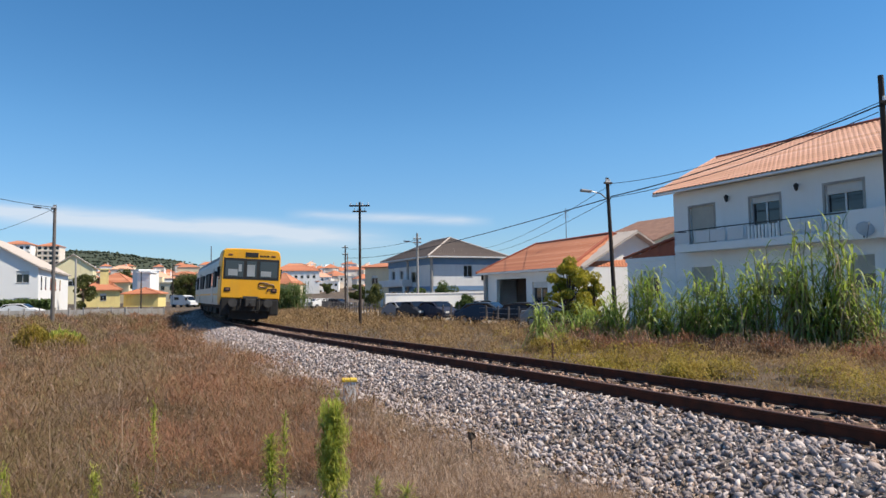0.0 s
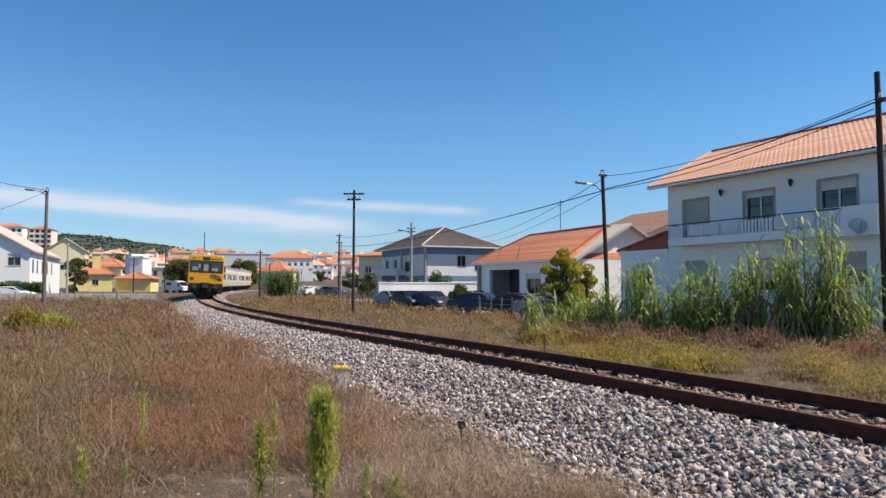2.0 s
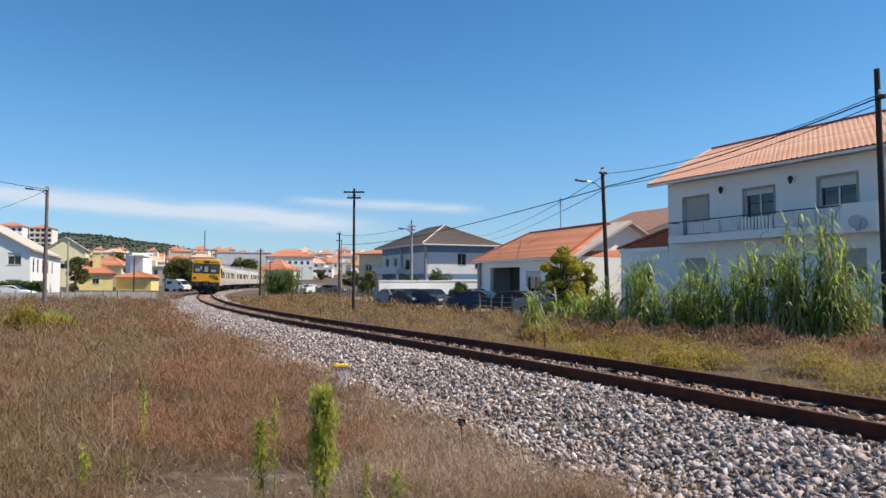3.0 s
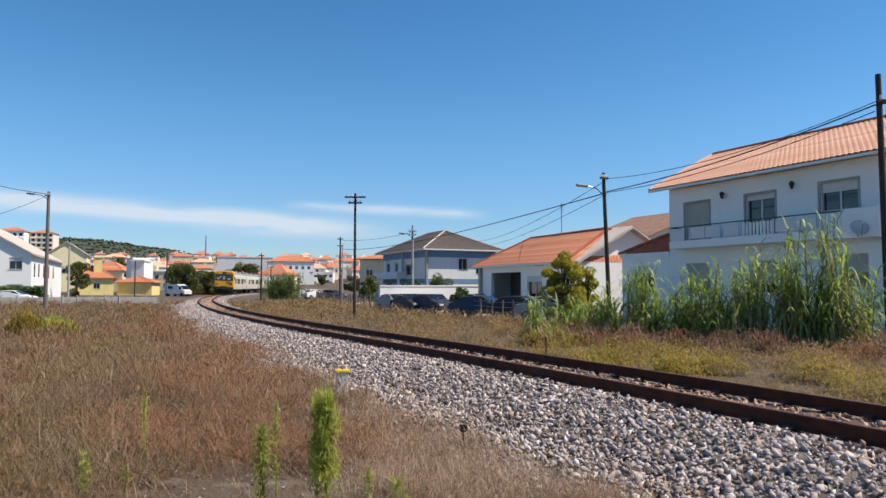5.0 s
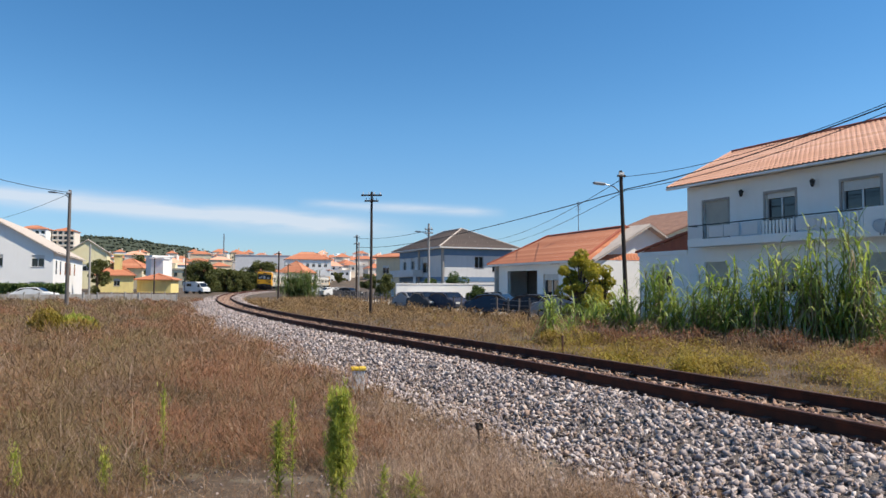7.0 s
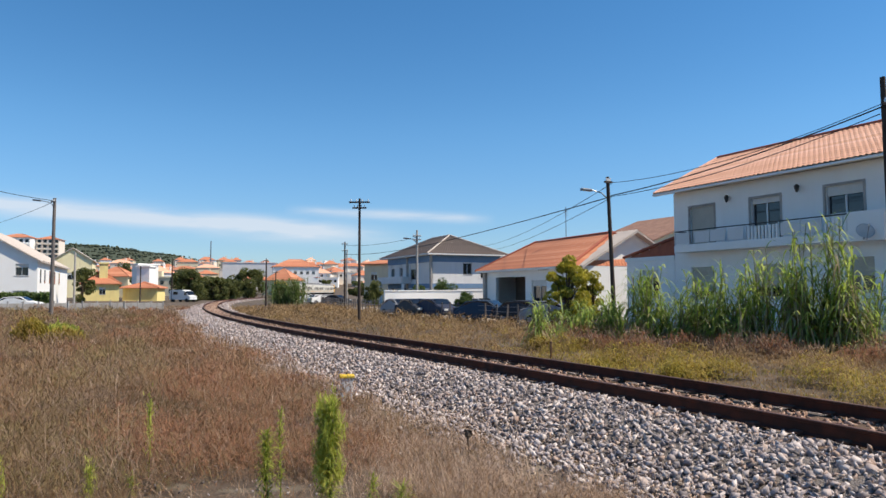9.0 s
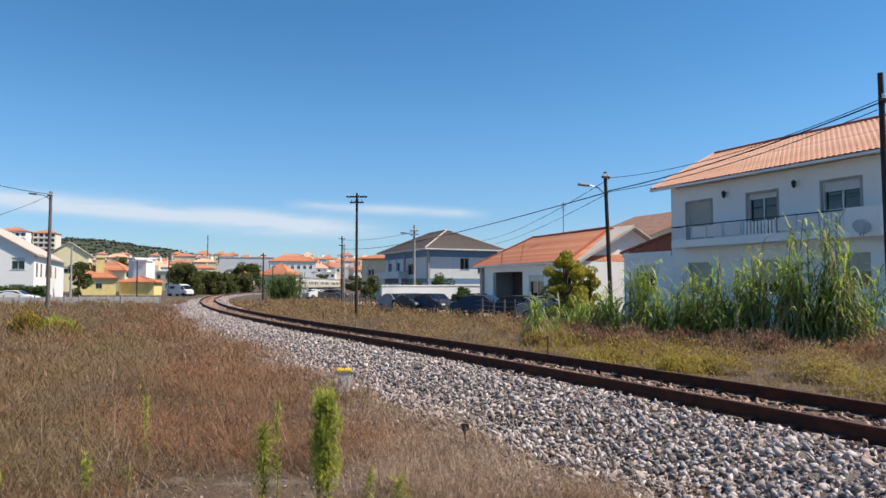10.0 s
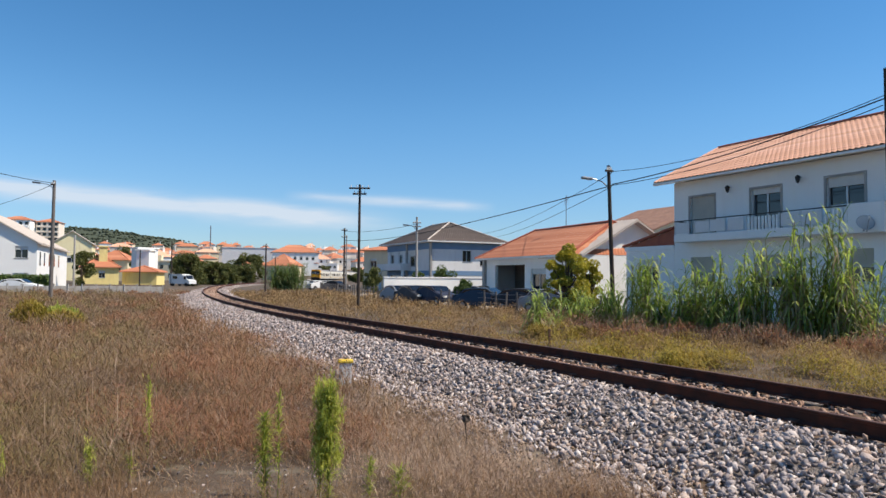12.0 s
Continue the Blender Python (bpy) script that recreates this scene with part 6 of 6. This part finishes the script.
def scrub():
    r = np.random.default_rng(31)
    lots = {"green": [], "mixed": []}
    for _ in range(300):
        s, d = 6 + 75 * r.random() ** 1.4, r.uniform(2.3, 9.5)
        x, y, _h = on_track(s, d)
        kind = "green" if r.random() < (0.75 if (x > 2 and d < 7) else 0.08) * (patchy(np.array([[x, y]]), 3.5, 77)[0] > 0.52) else "mixed"
        lots[kind].append((x, y, r.uniform(0.3, 0.95), r.uniform(0.14, 0.50) * (1.3 if d > 6 else 1.0), int(190 if s < 30 else 100)))
    for _ in range(40):
        s, d = 7 + 21 * r.random(), 2.7 + 4.2 * r.random() ** 1.2
        x, y, _h = on_track(s, d)
        if x > 2.2 + 1.2 * r.random():
            lots["green"].append((x, y, r.uniform(0.4, 1.0), r.uniform(0.36, 0.72), 760))
    for a, b in zip(((7.5, 32.0), (3.6, 38.6), (-7.3, 61.2)), ((3.6, 38.6), (-7.3, 61.2), (-15.8, 87.5))):
        for k in range(34):
            t = (k + r.random()) / 34
            lots["mixed"].append((a[0] + (b[0] - a[0]) * t - r.uniform(-0.3, 1.8), a[1] + (b[1] - a[1]) * t - r.uniform(-0.2, 1.0), r.uniform(0.5, 0.9), r.uniform(0.35, 0.8), 90))
    single("green_scrub", scrub_mesh(lots["green"], shrub_lime, "green_scrub", 0.8, 1.35), None, "yellow-green scrub growing beyond the track", "scrub", kind="stuff")
    single("brown_scrub", scrub_mesh(lots["mixed"], scrub_mix, "brown_scrub"), None, "brown and olive dry scrub beyond the track", "scrub", kind="stuff")
    west = {"russet": [], "grey": [], "olive": [], "straw": []}
    for _ in range(1150):
        y = 6.2 * (80 / 6.2) ** r.random()
        x = r.uniform(-0.80, 0.30) * y
        here = np.array([[x, y]])
        gap = -beside(x, y)[0] - field_edge(here)[0]
        if gap < 0.35 or bald(here)[0] > 0.3:
            continue
        red = patchy(here, 5.5, 61)[0] + 0.5 * math.exp(-((x / y + 0.26) / 0.14) ** 2) - 0.25 * (x / y < -0.5)
        kind = "russet" if red > 0.62 + r.uniform(-0.12, 0.12) else ("olive" if x / y < -0.42 and r.random() < 0.55 else "grey")
        if y < 15 and x / y > -0.13:
            kind = "straw" if r.random() < 0.75 else "grey"
        rad = r.uniform(0.22, 0.75) * (1 + 0.012 * y)
        west[kind].append((x, y, rad, rad * r.uniform(0.45, 0.85) * (0.75 if gap < 1.2 else 1.0), int(120 + 260 * rad)))
    single("russet_scrub", scrub_mesh(west["russet"], russet_herb, "russet_scrub", 1.6, 0.75), None, "russet twiggy dead herbs in billowing clumps", "scrub", kind="stuff")
    single("grey_scrub", scrub_mesh(west["grey"], grey_herb, "grey_scrub", 1.6, 0.75), None, "grey-brown withered herbs in billowing clumps", "scrub", kind="stuff")
    single("straw_scrub", scrub_mesh(west["straw"], straw_stalk, "straw_scrub", 1.8, 0.6), None, "pale fluffy withered herbs beside the ballast", "scrub", kind="stuff")
    single("olive_scrub", scrub_mesh(west["olive"], olive_herb, "olive_scrub", 1.8, 0.75), None, "olive-brown dry herbs in billowing clumps", "scrub", kind="stuff")


scrub()
for x, y, r, h, n in ((-15.46, 25.5, 0.75, 0.95, 2400), (-14.9, 26.5, 0.9, 0.72, 2200), (-14.2, 25.6, 0.8, 0.62, 1800)):
    single("low_shrub", scrub_mesh([(x, y, r, h, n)], shrub_lime if r < 0.9 else weed_leaf, "low_shrub", 2.6, 1.1), None, "bright yellow-green shrub in the dry field", "shrub")


def reed_brush():
    """Uneven dead brush along the foot of the reeds."""
    r = np.random.default_rng(71)
    spots = {"russet": [], "grey": []}
    for _ in range(75):
        t = r.random()
        x, y = 4.2 + 8.6 * t + r.normal() * 0.3, 25.2 - 5.8 * t + r.uniform(-1.1, 0.9)
        rad = r.uniform(0.3, 0.75)
        spots["russet" if r.random() < 0.45 else "grey"].append((x, y, rad, rad * r.uniform(0.6, 1.25), int(420 * rad)))
    single("russet_brush", scrub_mesh(spots["russet"], russet_herb, "russet_brush", 2.2), None, "russet dead brush at the foot of the reeds", "brush", kind="stuff")
    single("grey_brush", scrub_mesh(spots["grey"], grey_herb, "grey_brush", 2.2), None, "grey-brown dead brush at the foot of the reeds", "brush", kind="stuff")


reed_brush()


def weed(x, y, h, spread, n, flower, label):
    """An upright leafy weed with a plume of small flowers."""
    z = gz(x, y) - 0.02
    n = int(n * 1.2)
    e = thing("weed", pose(x, y, z), label, "weed", "upright weeds")
    part("stem", tube(bmesh.new(), [(0, 0, 0), (0.01, 0.005, h * 0.4), (-0.01, 0.01, h * 0.75), (0.01, 0, h)], 0.006, 5), weed_leaf, e)
    t = RNG.random(n) ** 0.8
    a = RNG.uniform(0, 2 * math.pi, n)
    base = np.stack([RNG.normal(size=n) * 0.008, RNG.normal(size=n) * 0.008, h * (0.06 + 0.9 * t)], 1)
    way = np.stack([np.cos(a), np.sin(a), np.zeros(n)], 1)
    L = spread * RNG.uniform(0.3, 0.95, n) * (0.8 + 0.4 * np.sin(t * 2.8))
    l = part("foliage", ribbons(base, way, L, np.full(n, 0.0042) * RNG.uniform(0.7, 1.5, n), RNG.uniform(0.3, 1.5, n), RNG.uniform(0.2, 1.1, n), weed_leaf, "foliage", 3), None, e, "narrow green leaves")
    tagged(l, kind="stuff")
    if flower:
        c = max(10, int(46 * h))
        tc, ac = RNG.random(c), RNG.uniform(0, 2 * math.pi, c)
        rc = spread * RNG.uniform(0.15, 0.85, c) * (1.0 - 0.3 * tc * tc)
        m = int(n * 2.2)
        i = RNG.integers(0, c, m)
        a = RNG.uniform(0, 2 * math.pi, m)
        base = np.stack([np.cos(ac) * rc, np.sin(ac) * rc, h * (0.34 + 0.66 * tc)], 1)[i] + RNG.normal(size=(m, 3)) * [0.018, 0.018, 0.05]
        fl = part("flower_plume", ribbons(base, np.stack([np.cos(a), np.sin(a), np.zeros(m)], 1), RNG.uniform(0.012, 0.036, m), np.full(m, 0.0040), RNG.uniform(0.8, 2.5, m), np.zeros(m), weed_flower, "flower_plume", 2), None, e, "yellow-green flower plume")
        tagged(fl, kind="stuff")


weed(-1.00, 6.0, 1.10, 0.16, 700, True, "tall bushy green weed in the dry grass")
weed(-1.09, 6.1, 1.04, 0.13, 400, True, "tall bushy green weed in the dry grass")
weed(-1.56, 6.0, 0.84, 0.13, 460, False, "leafy green weed in the dry grass")
weed(-1.51, 6.3, 1.0, 0.09, 150, False, "slender leafy green weed in dry grass")
weed(-0.65, 6.1, 0.47, 0.09, 130, False, "small green weed among straw")
weed(-0.39, 6.2, 0.36, 0.16, 140, False, "small spreading green weed")
weed(-3.18, 7.4, 0.86, 0.05, 60, True, "thin yellowing weed with a flower head")
weed(-3.24, 6.3, 0.44, 0.07, 70, True, "small yellow-green weed in dry grass")
weed(-4.08, 6.3, 0.46, 0.08, 80, True, "small yellow-green weed in dry grass")
weed(-3.00, 6.6, 0.26, 0.10, 60, False, "small green weed in dry grass")


def thistle():
    x, y = 0.26, 8.2
    e = thing("thistle", pose(x, y, gz(x, y)), "dry dark thistle stalk with a single head", "thistle")
    part("stem", tube(bmesh.new(), [(0, 0, 0), (0.01, 0, 0.2), (-0.005, 0, 0.40)], 0.008, 5), bark, e)
    bm = bmesh.new()
    bmesh.ops.create_icosphere(bm, subdivisions=2, radius=0.05, matrix=Matrix.Translation((0, 0, 0.42)))
    for v in bm.verts:
        v.co += Vector((random.uniform(-1, 1), random.uniform(-1, 1), random.uniform(-1, 1))) * 0.018
    part("head", bm, bark, e)


thistle()


# ---- giant reeds ----
def reed_clump(x, y, rx, ry, n, hmin, hmax, label, dead=0.2, scale=1.0, leaf=None):
    z0 = gz(x, y)
    e = thing("giant_reed_clump", pose(x, y, z0), label, "reeds", "reed clumps")
    lb, lw, ll, lwid = [], [], [], []
    for i in range(n):
        bx, by = RNG.normal() * rx, RNG.normal() * ry
        h = RNG.uniform(hmin, hmax)
        la, lm = RNG.uniform(0, 2 * math.pi), RNG.uniform(0.02, 0.14) * h
        pts = [(bx + math.cos(la) * lm * t * t, by + math.sin(la) * lm * t * t, h * t - 0.05) for t in (0, 0.33, 0.66, 1.0)]
        part("stem", tube(bmesh.new(), pts, 0.012 * scale, 5), reed_stem, e)
        m = int(RNG.uniform(24, 34))
        face = RNG.uniform(0, 2 * math.pi)
        for j in range(m):
            t = 0.08 + 0.92 * (j + RNG.random()) / m
            p = np.array([bx + math.cos(la) * lm * t * t, by + math.sin(la) * lm * t * t, h * t])
            a = face + (j % 2) * math.pi + RNG.normal() * 0.55
            lb.append(p)
            lw.append((math.cos(a), math.sin(a), 0))
            ll.append(RNG.uniform(0.34, 0.78) * scale * (1.0 - 0.4 * max(0, t - 0.75) / 0.25))
            lwid.append(RNG.uniform(0.014, 0.032) * scale)
    lb, lw, ll, lwid = map(np.array, (lb, lw, ll, lwid))
    rise, droop = RNG.uniform(0.5, 2.3, len(lb)), RNG.uniform(0.6, 2.4, len(lb))
    old = (RNG.random(len(lb)) < dead * 2 * np.clip(1 - lb[:, 2] / (0.75 * hmax), 0, 1))
    o = part("foliage", ribbons(lb[~old], lw[~old], ll[~old], lwid[~old], rise[~old], droop[~old], leaf or reed_leaf, "foliage", 4), None, e, "long arching green leaves")
    tagged(o, kind="stuff")
    if old.any():
        o = part("dead_foliage", ribbons(lb[old], lw[old], ll[old], lwid[old], rise[old] * 0.3, droop[old], reed_dead, "dead_foliage", 4), None, e, "withered straw-coloured leaves")
        tagged(o, kind="stuff")


for cx, cz, rx, ry, n, h0, h1, k, lab in ((1022, 26.5, 0.42, 0.4, 22, 0.9, 1.6, 0.7, "short giant reeds at the end of the row"),
        (1075, 26, 0.42, 0.5, 26, 1.2, 2.0, 0.75, "short giant reeds before the wooden pole"),
        (1128, 25.3, 0.32, 0.5, 34, 1.8, 3.0, 0.6, "giant reeds before the white house"),
        (1190, 24.6, 0.42, 0.5, 24, 1.0, 2.2, 0.9, "giant reeds with pale withered leaves"),
        (1240, 24, 0.40, 0.5, 40, 1.6, 2.8, 0.6, "giant reeds before the white house"),
        (1300, 23.3, 0.36, 0.5, 46, 1.8, 3.2, 0.5, "dense giant reeds before the white house"),
        (1340, 23, 0.28, 0.5, 30, 2.0, 3.5, 0.5, "dense giant reeds before the white house"),
        (1400, 22.4, 0.34, 0.5, 60, 2.8, 4.35, 0.52, "tallest clump of bright green giant reeds"),
        (1440, 22.2, 0.30, 0.5, 36, 1.4, 2.6, 0.4, "giant reeds before the balcony"),
        (1478, 21.8, 0.24, 0.5, 54, 2.8, 4.4, 0.55, "tallest clump of bright green giant reeds"),
        (1528, 21.6, 0.30, 0.5, 30, 1.5, 2.9, 0.45, "giant reeds beside the tall pole"),
        (945, 25, 0.14, 0.14, 7, 0.9, 1.5, 0.9, "small lone reed plant with straw leaves")):
    reed_clump((cx - 784) / 1207 * cz, cz, rx * 0.8, ry * 0.9, int(n * k), h0 * 0.55, h1, lab, 0.25 if cx != 945 else 0.5, 1.08)
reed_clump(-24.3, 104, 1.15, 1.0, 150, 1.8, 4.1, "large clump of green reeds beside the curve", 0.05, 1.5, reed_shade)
reed_clump(15.43, 25, 0.5, 0.5, 10, 1.2, 2.0, "thin reeds beside the tall pole", 0.4)


# ---- trees and bushes ----
def tree(x, y, z_top, spread, material, label, lobes=9, leaves=1800, leaf=0.16, trunk=0.3, name="tree", seed=0, low=0.15):
    """Tapered trunk with limbs, and a crown of leaf clumps with gaps."""
    r = np.random.default_rng(seed + 100)
    z0 = gz(x, y)
    H = z_top - z0
    e = thing(name, pose(x, y, z0), label, "bush" if name == "bush" else "tree")
    bm = rodded((0, 0, -0.2), (0, 0, H * 0.5), 0.035 * H, 0.02 * H, 8)
    cs = []
    lobes = lobes * 2
    for i in range(lobes):
        a, q = r.uniform(0, 2 * math.pi), r.random() ** 0.6
        zz = H * (low + (0.82 - low) * r.random())
        k = math.sin(math.pi * min(1, (zz / H - low + 0.15) / (1.1 - low))) ** 0.6
        c = np.array([math.cos(a) * q * spread * k * 0.75, math.sin(a) * q * spread * k * 0.75, zz])
        cs.append((c, r.uniform(0.14, 0.40) * min(spread, H * 0.5)))
        rod(bm, (0, 0, H * 0.3), tuple(c), 0.012 * H, 0.004 * H, 5)
    part("trunk", bm, bark, e, "brown trunk and limbs")
    vs = []
    leaves, leaf = int(leaves * 1.9), leaf * 0.68
    per = leaves * 2 // lobes
    for c, rad in cs:
        d = r.normal(size=(per, 3))
        d /= np.linalg.norm(d, axis=1)[:, None]
        p = c + d * (rad * r.uniform(0.55, 1.08, per) ** 0.7)[:, None] * [1, 1, 0.85]
        u, w = r.normal(size=(per, 3)), r.normal(size=(per, 3))
        u /= np.linalg.norm(u, axis=1)[:, None]
        w -= (w * u).sum(1)[:, None] * u
        w /= np.linalg.norm(w, axis=1)[:, None]
        s = (leaf * r.uniform(0.6, 1.3, per))[:, None]
        vs.append(np.stack([p - u * s, p + w * s * 0.5, p + u * s, p - w * s * 0.5], 1).reshape(-1, 3))
    v = np.concatenate(vs)
    v[:, 2] = np.maximum(v[:, 2], 0.02)
    k = np.arange(len(v) // 4)[:, None] * 4
    c = part("crown", soup("crown", v, k + [0, 1, 2, 3], material), None, e, "uneven leafy crown")
    tagged(c, kind="stuff")


tree(6.35, 35.5, 3.9, 1.3, leaf_lime, "small tree with yellow-green new leaves", 15, 3600, 0.10, seed=1)
tree(7.87, 37, 3.2, 0.9, leaf_lime, "yellow-green climbing shrub by the gable", 12, 1600, 0.10, seed=2, name="bush")
tree(1.25, 47, 1.75, 0.75, leaf_mid, "small roadside tree before the white wall", 10, 700, 0.12, seed=3, low=0.5)
tree(-0.13, 76, 3.1, 1.9, leaf_mid, "rounded green bush behind the white wall", 14, 1500, 0.16, seed=4, name="bush")
tree(-3.25, 80, 2.7, 1.5, leaf_mid, "pale green bush behind the white wall", 10, 900, 0.16, seed=5, name="bush")
tree(-9.12, 86, 3.1, 1.5, leaf_dark, "dark round tree by the cream house", 14, 1500, 0.16, seed=6)
tree(-50.51, 134, 6.6, 4.2, leaf_dark, "large dark green bush beyond the curve", 26, 4200, 0.28, seed=7, name="bush", low=0.1)
tree(-52.38, 154, 5.4, 5.2, leaf_dark, "large dark green bush beyond the curve", 28, 4200, 0.30, seed=8, name="bush", low=0.05)
tree(-53.17, 168, 5.4, 4.6, leaf_dark, "dark green bush beyond the curve", 24, 3600, 0.30, seed=9, name="bush", low=0.05)
tree(-57.50, 198, 8.8, 6.2, leaf_dark, "broad dark tree beyond the curve", 30, 4600, 0.36, seed=10, low=0.08)
tree(-58.84, 165, 5.0, 4.6, leaf_dark, "dark green bush beyond the curve", 22, 3200, 0.30, seed=20, name="bush", low=0.05)
tree(-51.2, 96, 6.3, 2.2, leaf_dark, "dark green tree beside the white house", 14, 1700, 0.2, seed=11, low=0.08)
tree(-97.41, 205, 11.5, 3.6, leaf_dark, "dark tree among the houses", 14, 1400, 0.34, seed=12)
tree(-97.73, 195, 9.6, 2.2, leaf_dark, "dark tree among the houses", 12, 1200, 0.34, seed=13)
tree(-77.36, 170, 5.6, 2.4, leaf_dark, "dark tree among the houses", 12, 1200, 0.3, seed=14)
tree(-57.95, 332, 7.6, 4.2, leaf_dark, "dark round tree before the white row", 14, 1400, 0.45, seed=15)
tree(-31.61, 242, 5.4, 4.6, leaf_dark, "dark trees behind the street", 14, 1400, 0.4, seed=16)


def hedge():
    x0, x1, y = -50, -42.3, 73.0
    n = 3800
    r = np.random.default_rng(9)
    p = np.stack([r.uniform(x0, x1, n), y + r.uniform(-0.5, 0.5, n), 0.1 + r.uniform(0.0, 1.35, n)], 1)
    u, w = r.normal(size=(n, 3)) * 0.12, r.normal(size=(n, 3)) * 0.08
    v = np.stack([p - u, p + w, p + u, p - w], 1).reshape(-1, 3)
    k = np.arange(n)[:, None] * 4
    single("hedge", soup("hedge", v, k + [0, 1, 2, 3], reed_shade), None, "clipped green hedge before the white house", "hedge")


hedge()


# ---- ballast stones ----
BED = ((-4.5, -0.545), (-3.6, -0.56), (-3.0, -0.565), (-1.9, -0.31), (-1.5, -0.245), (-0.95, -0.225), (1.5, -0.245), (1.75, -0.30), (2.6, -0.6))


def stone_shape(r):
    """A sharp-edged crushed stone: the hull of a few points."""
    bm = bmesh.new()
    p = r.normal(size=(8, 3))
    p = p / np.linalg.norm(p, axis=1)[:, None] * r.uniform(0.8, 1.65, (8, 1)) * r.uniform(0.55, 1.45, 3)
    for q in p:
        bm.verts.new(tuple(q))
    bmesh.ops.convex_hull(bm, input=bm.verts)
    bmesh.ops.delete(bm, geom=[v for v in bm.verts if not v.link_faces], context="VERTS")
    bmesh.ops.triangulate(bm, faces=bm.faces)
    bmesh.ops.recalc_face_normals(bm, faces=bm.faces)
    bm.verts.index_update()
    v = np.array([p.co for p in bm.verts])
    f = np.array([[q.index for q in g.verts] for g in bm.faces])
    bm.free()
    return v, f


def scatter_stones():
    r = np.random.default_rng(4)
    shapes = [stone_shape(r) for _ in range(22)]

    def places(n, d0, d1, s0, s1, thin=0.0):
        s = s0 + (s1 - s0) * r.random(n) ** 2.1
        d = r.uniform(d0, d1, n)
        if thin:
            ok = r.random(n) < 1 - smooth01(-d, 3.0, d0 * -1) * thin
            s, d = s[ok], d[ok]
        x, y, h = np.interp(s, S, X), np.interp(s, S, Y), np.interp(s, S, HEAD)
        px, py = x + d * np.cos(h), y - d * np.sin(h)
        z = np.interp(d, [b[0] for b in BED], [b[1] for b in BED])
        return np.stack([px, py, np.maximum(z, ground_z(px, py)) if thin else z], 1), s, d

    def rotated(v, k):
        q, _ = np.linalg.qr(k)
        return v @ q

    def joined(name, p, rad, material, label, parent):
        vs, fs, o = [], [], 0
        for i in range(len(p)):
            v, f = shapes[i % 22]
            vs.append(rotated(v * [1, 1, 0.8], r.normal(size=(3, 3))) * rad[i] + p[i] + [0, 0, rad[i] * r.uniform(-0.2, 0.8)])
            fs.append(f + o)
            o += len(v)
        ob = part(name, soup(name, np.concatenate(vs), np.concatenate(fs), material), None, parent, label)
        tagged(ob, kind="stuff")

    bed = next(o for o in scene.objects if o.name == "ballast_bed")
    p, s, d = places(76000, -4.4, -0.90, -6.0, 90, 0.95)
    rad = (0.019 + 0.030 * r.random(len(p)) ** 1.8) * (1 + 0.009 * np.maximum(s, 0))
    order = np.argsort(np.hypot(p[:, 0] - 3, p[:, 1] - 6.5))
    p, rad = p[order], rad[order]
    k = 280
    data = [soup("stone", v, f, stone) for v, f in shapes]
    for i in range(k):
        o = part("stone", data[i % 22], None, bed)
        m = Euler(tuple(r.uniform(0, 6.28, 3))).to_matrix().to_4x4()
        o.matrix_basis = Matrix.Translation(Vector(p[i]) + Vector((0, 0, rad[i] * 0.25))) @ m @ Matrix.Diagonal((rad[i], rad[i], rad[i] * 0.85, 1))
    joined("shoulder_stones", p[k:], rad[k:], stone, "pale and dark grey crushed stone", bed)
    p, s, d = places(1800, 0.92, 2.3, 2, 80)
    joined("far_stones", p, r.uniform(0.03, 0.05, len(p)), stone, "grey crushed stone beyond the far rail", bed)
    p, s, d = places(5600, -0.68, 0.68, -4, 75)
    p[:, 2] = -0.232
    joined("middle_stones", p, r.uniform(0.025, 0.05, len(p)), stone_rusty, "rust-stained crushed stone between the rails", bed)
    for d0, d1, n in ((0.92, 2.5, 2600), (-2.7, -0.92, 2600), (-0.62, 0.62, 1800)):
        sp = r.uniform(55, 170, n)
        dd = r.uniform(d0, d1, n)
        hx = np.interp(sp, S, HEAD)
        p = np.stack([np.interp(sp, S, X) + dd * np.cos(hx), np.interp(sp, S, Y) - dd * np.sin(hx), np.interp(dd, [b[0] for b in BED], [b[1] for b in BED])], 1)
        joined("curve_stones", p, r.uniform(0.05, 0.09, n), stone if abs(d0) > 0.7 else stone_rusty, "pale crushed stone along the curve", bed)
    # small tan stones and grit where the ballast runs out
    p, s, d = places(9000, -4.3, -2.6, -4.0, 40, 0.8)
    joined("edge_grit", p, r.uniform(0.010, 0.026, len(p)), stone_tan, "tan grit along the foot of the ballast", bed)
    # stones strewn on the bare earth
    q = field_points(2600, 5.0, 16, -0.6, 0.35)
    q = q[(beside(q[:, 0], q[:, 1]) < -3.2)][:900]
    z = ground_z(q[:, 0], q[:, 1])
    joined("strewn_stones", np.column_stack([q, z]), r.uniform(0.010, 0.022, len(q)), stone, "loose pale pebbles on the earth", bed)


scatter_stones()


motions()
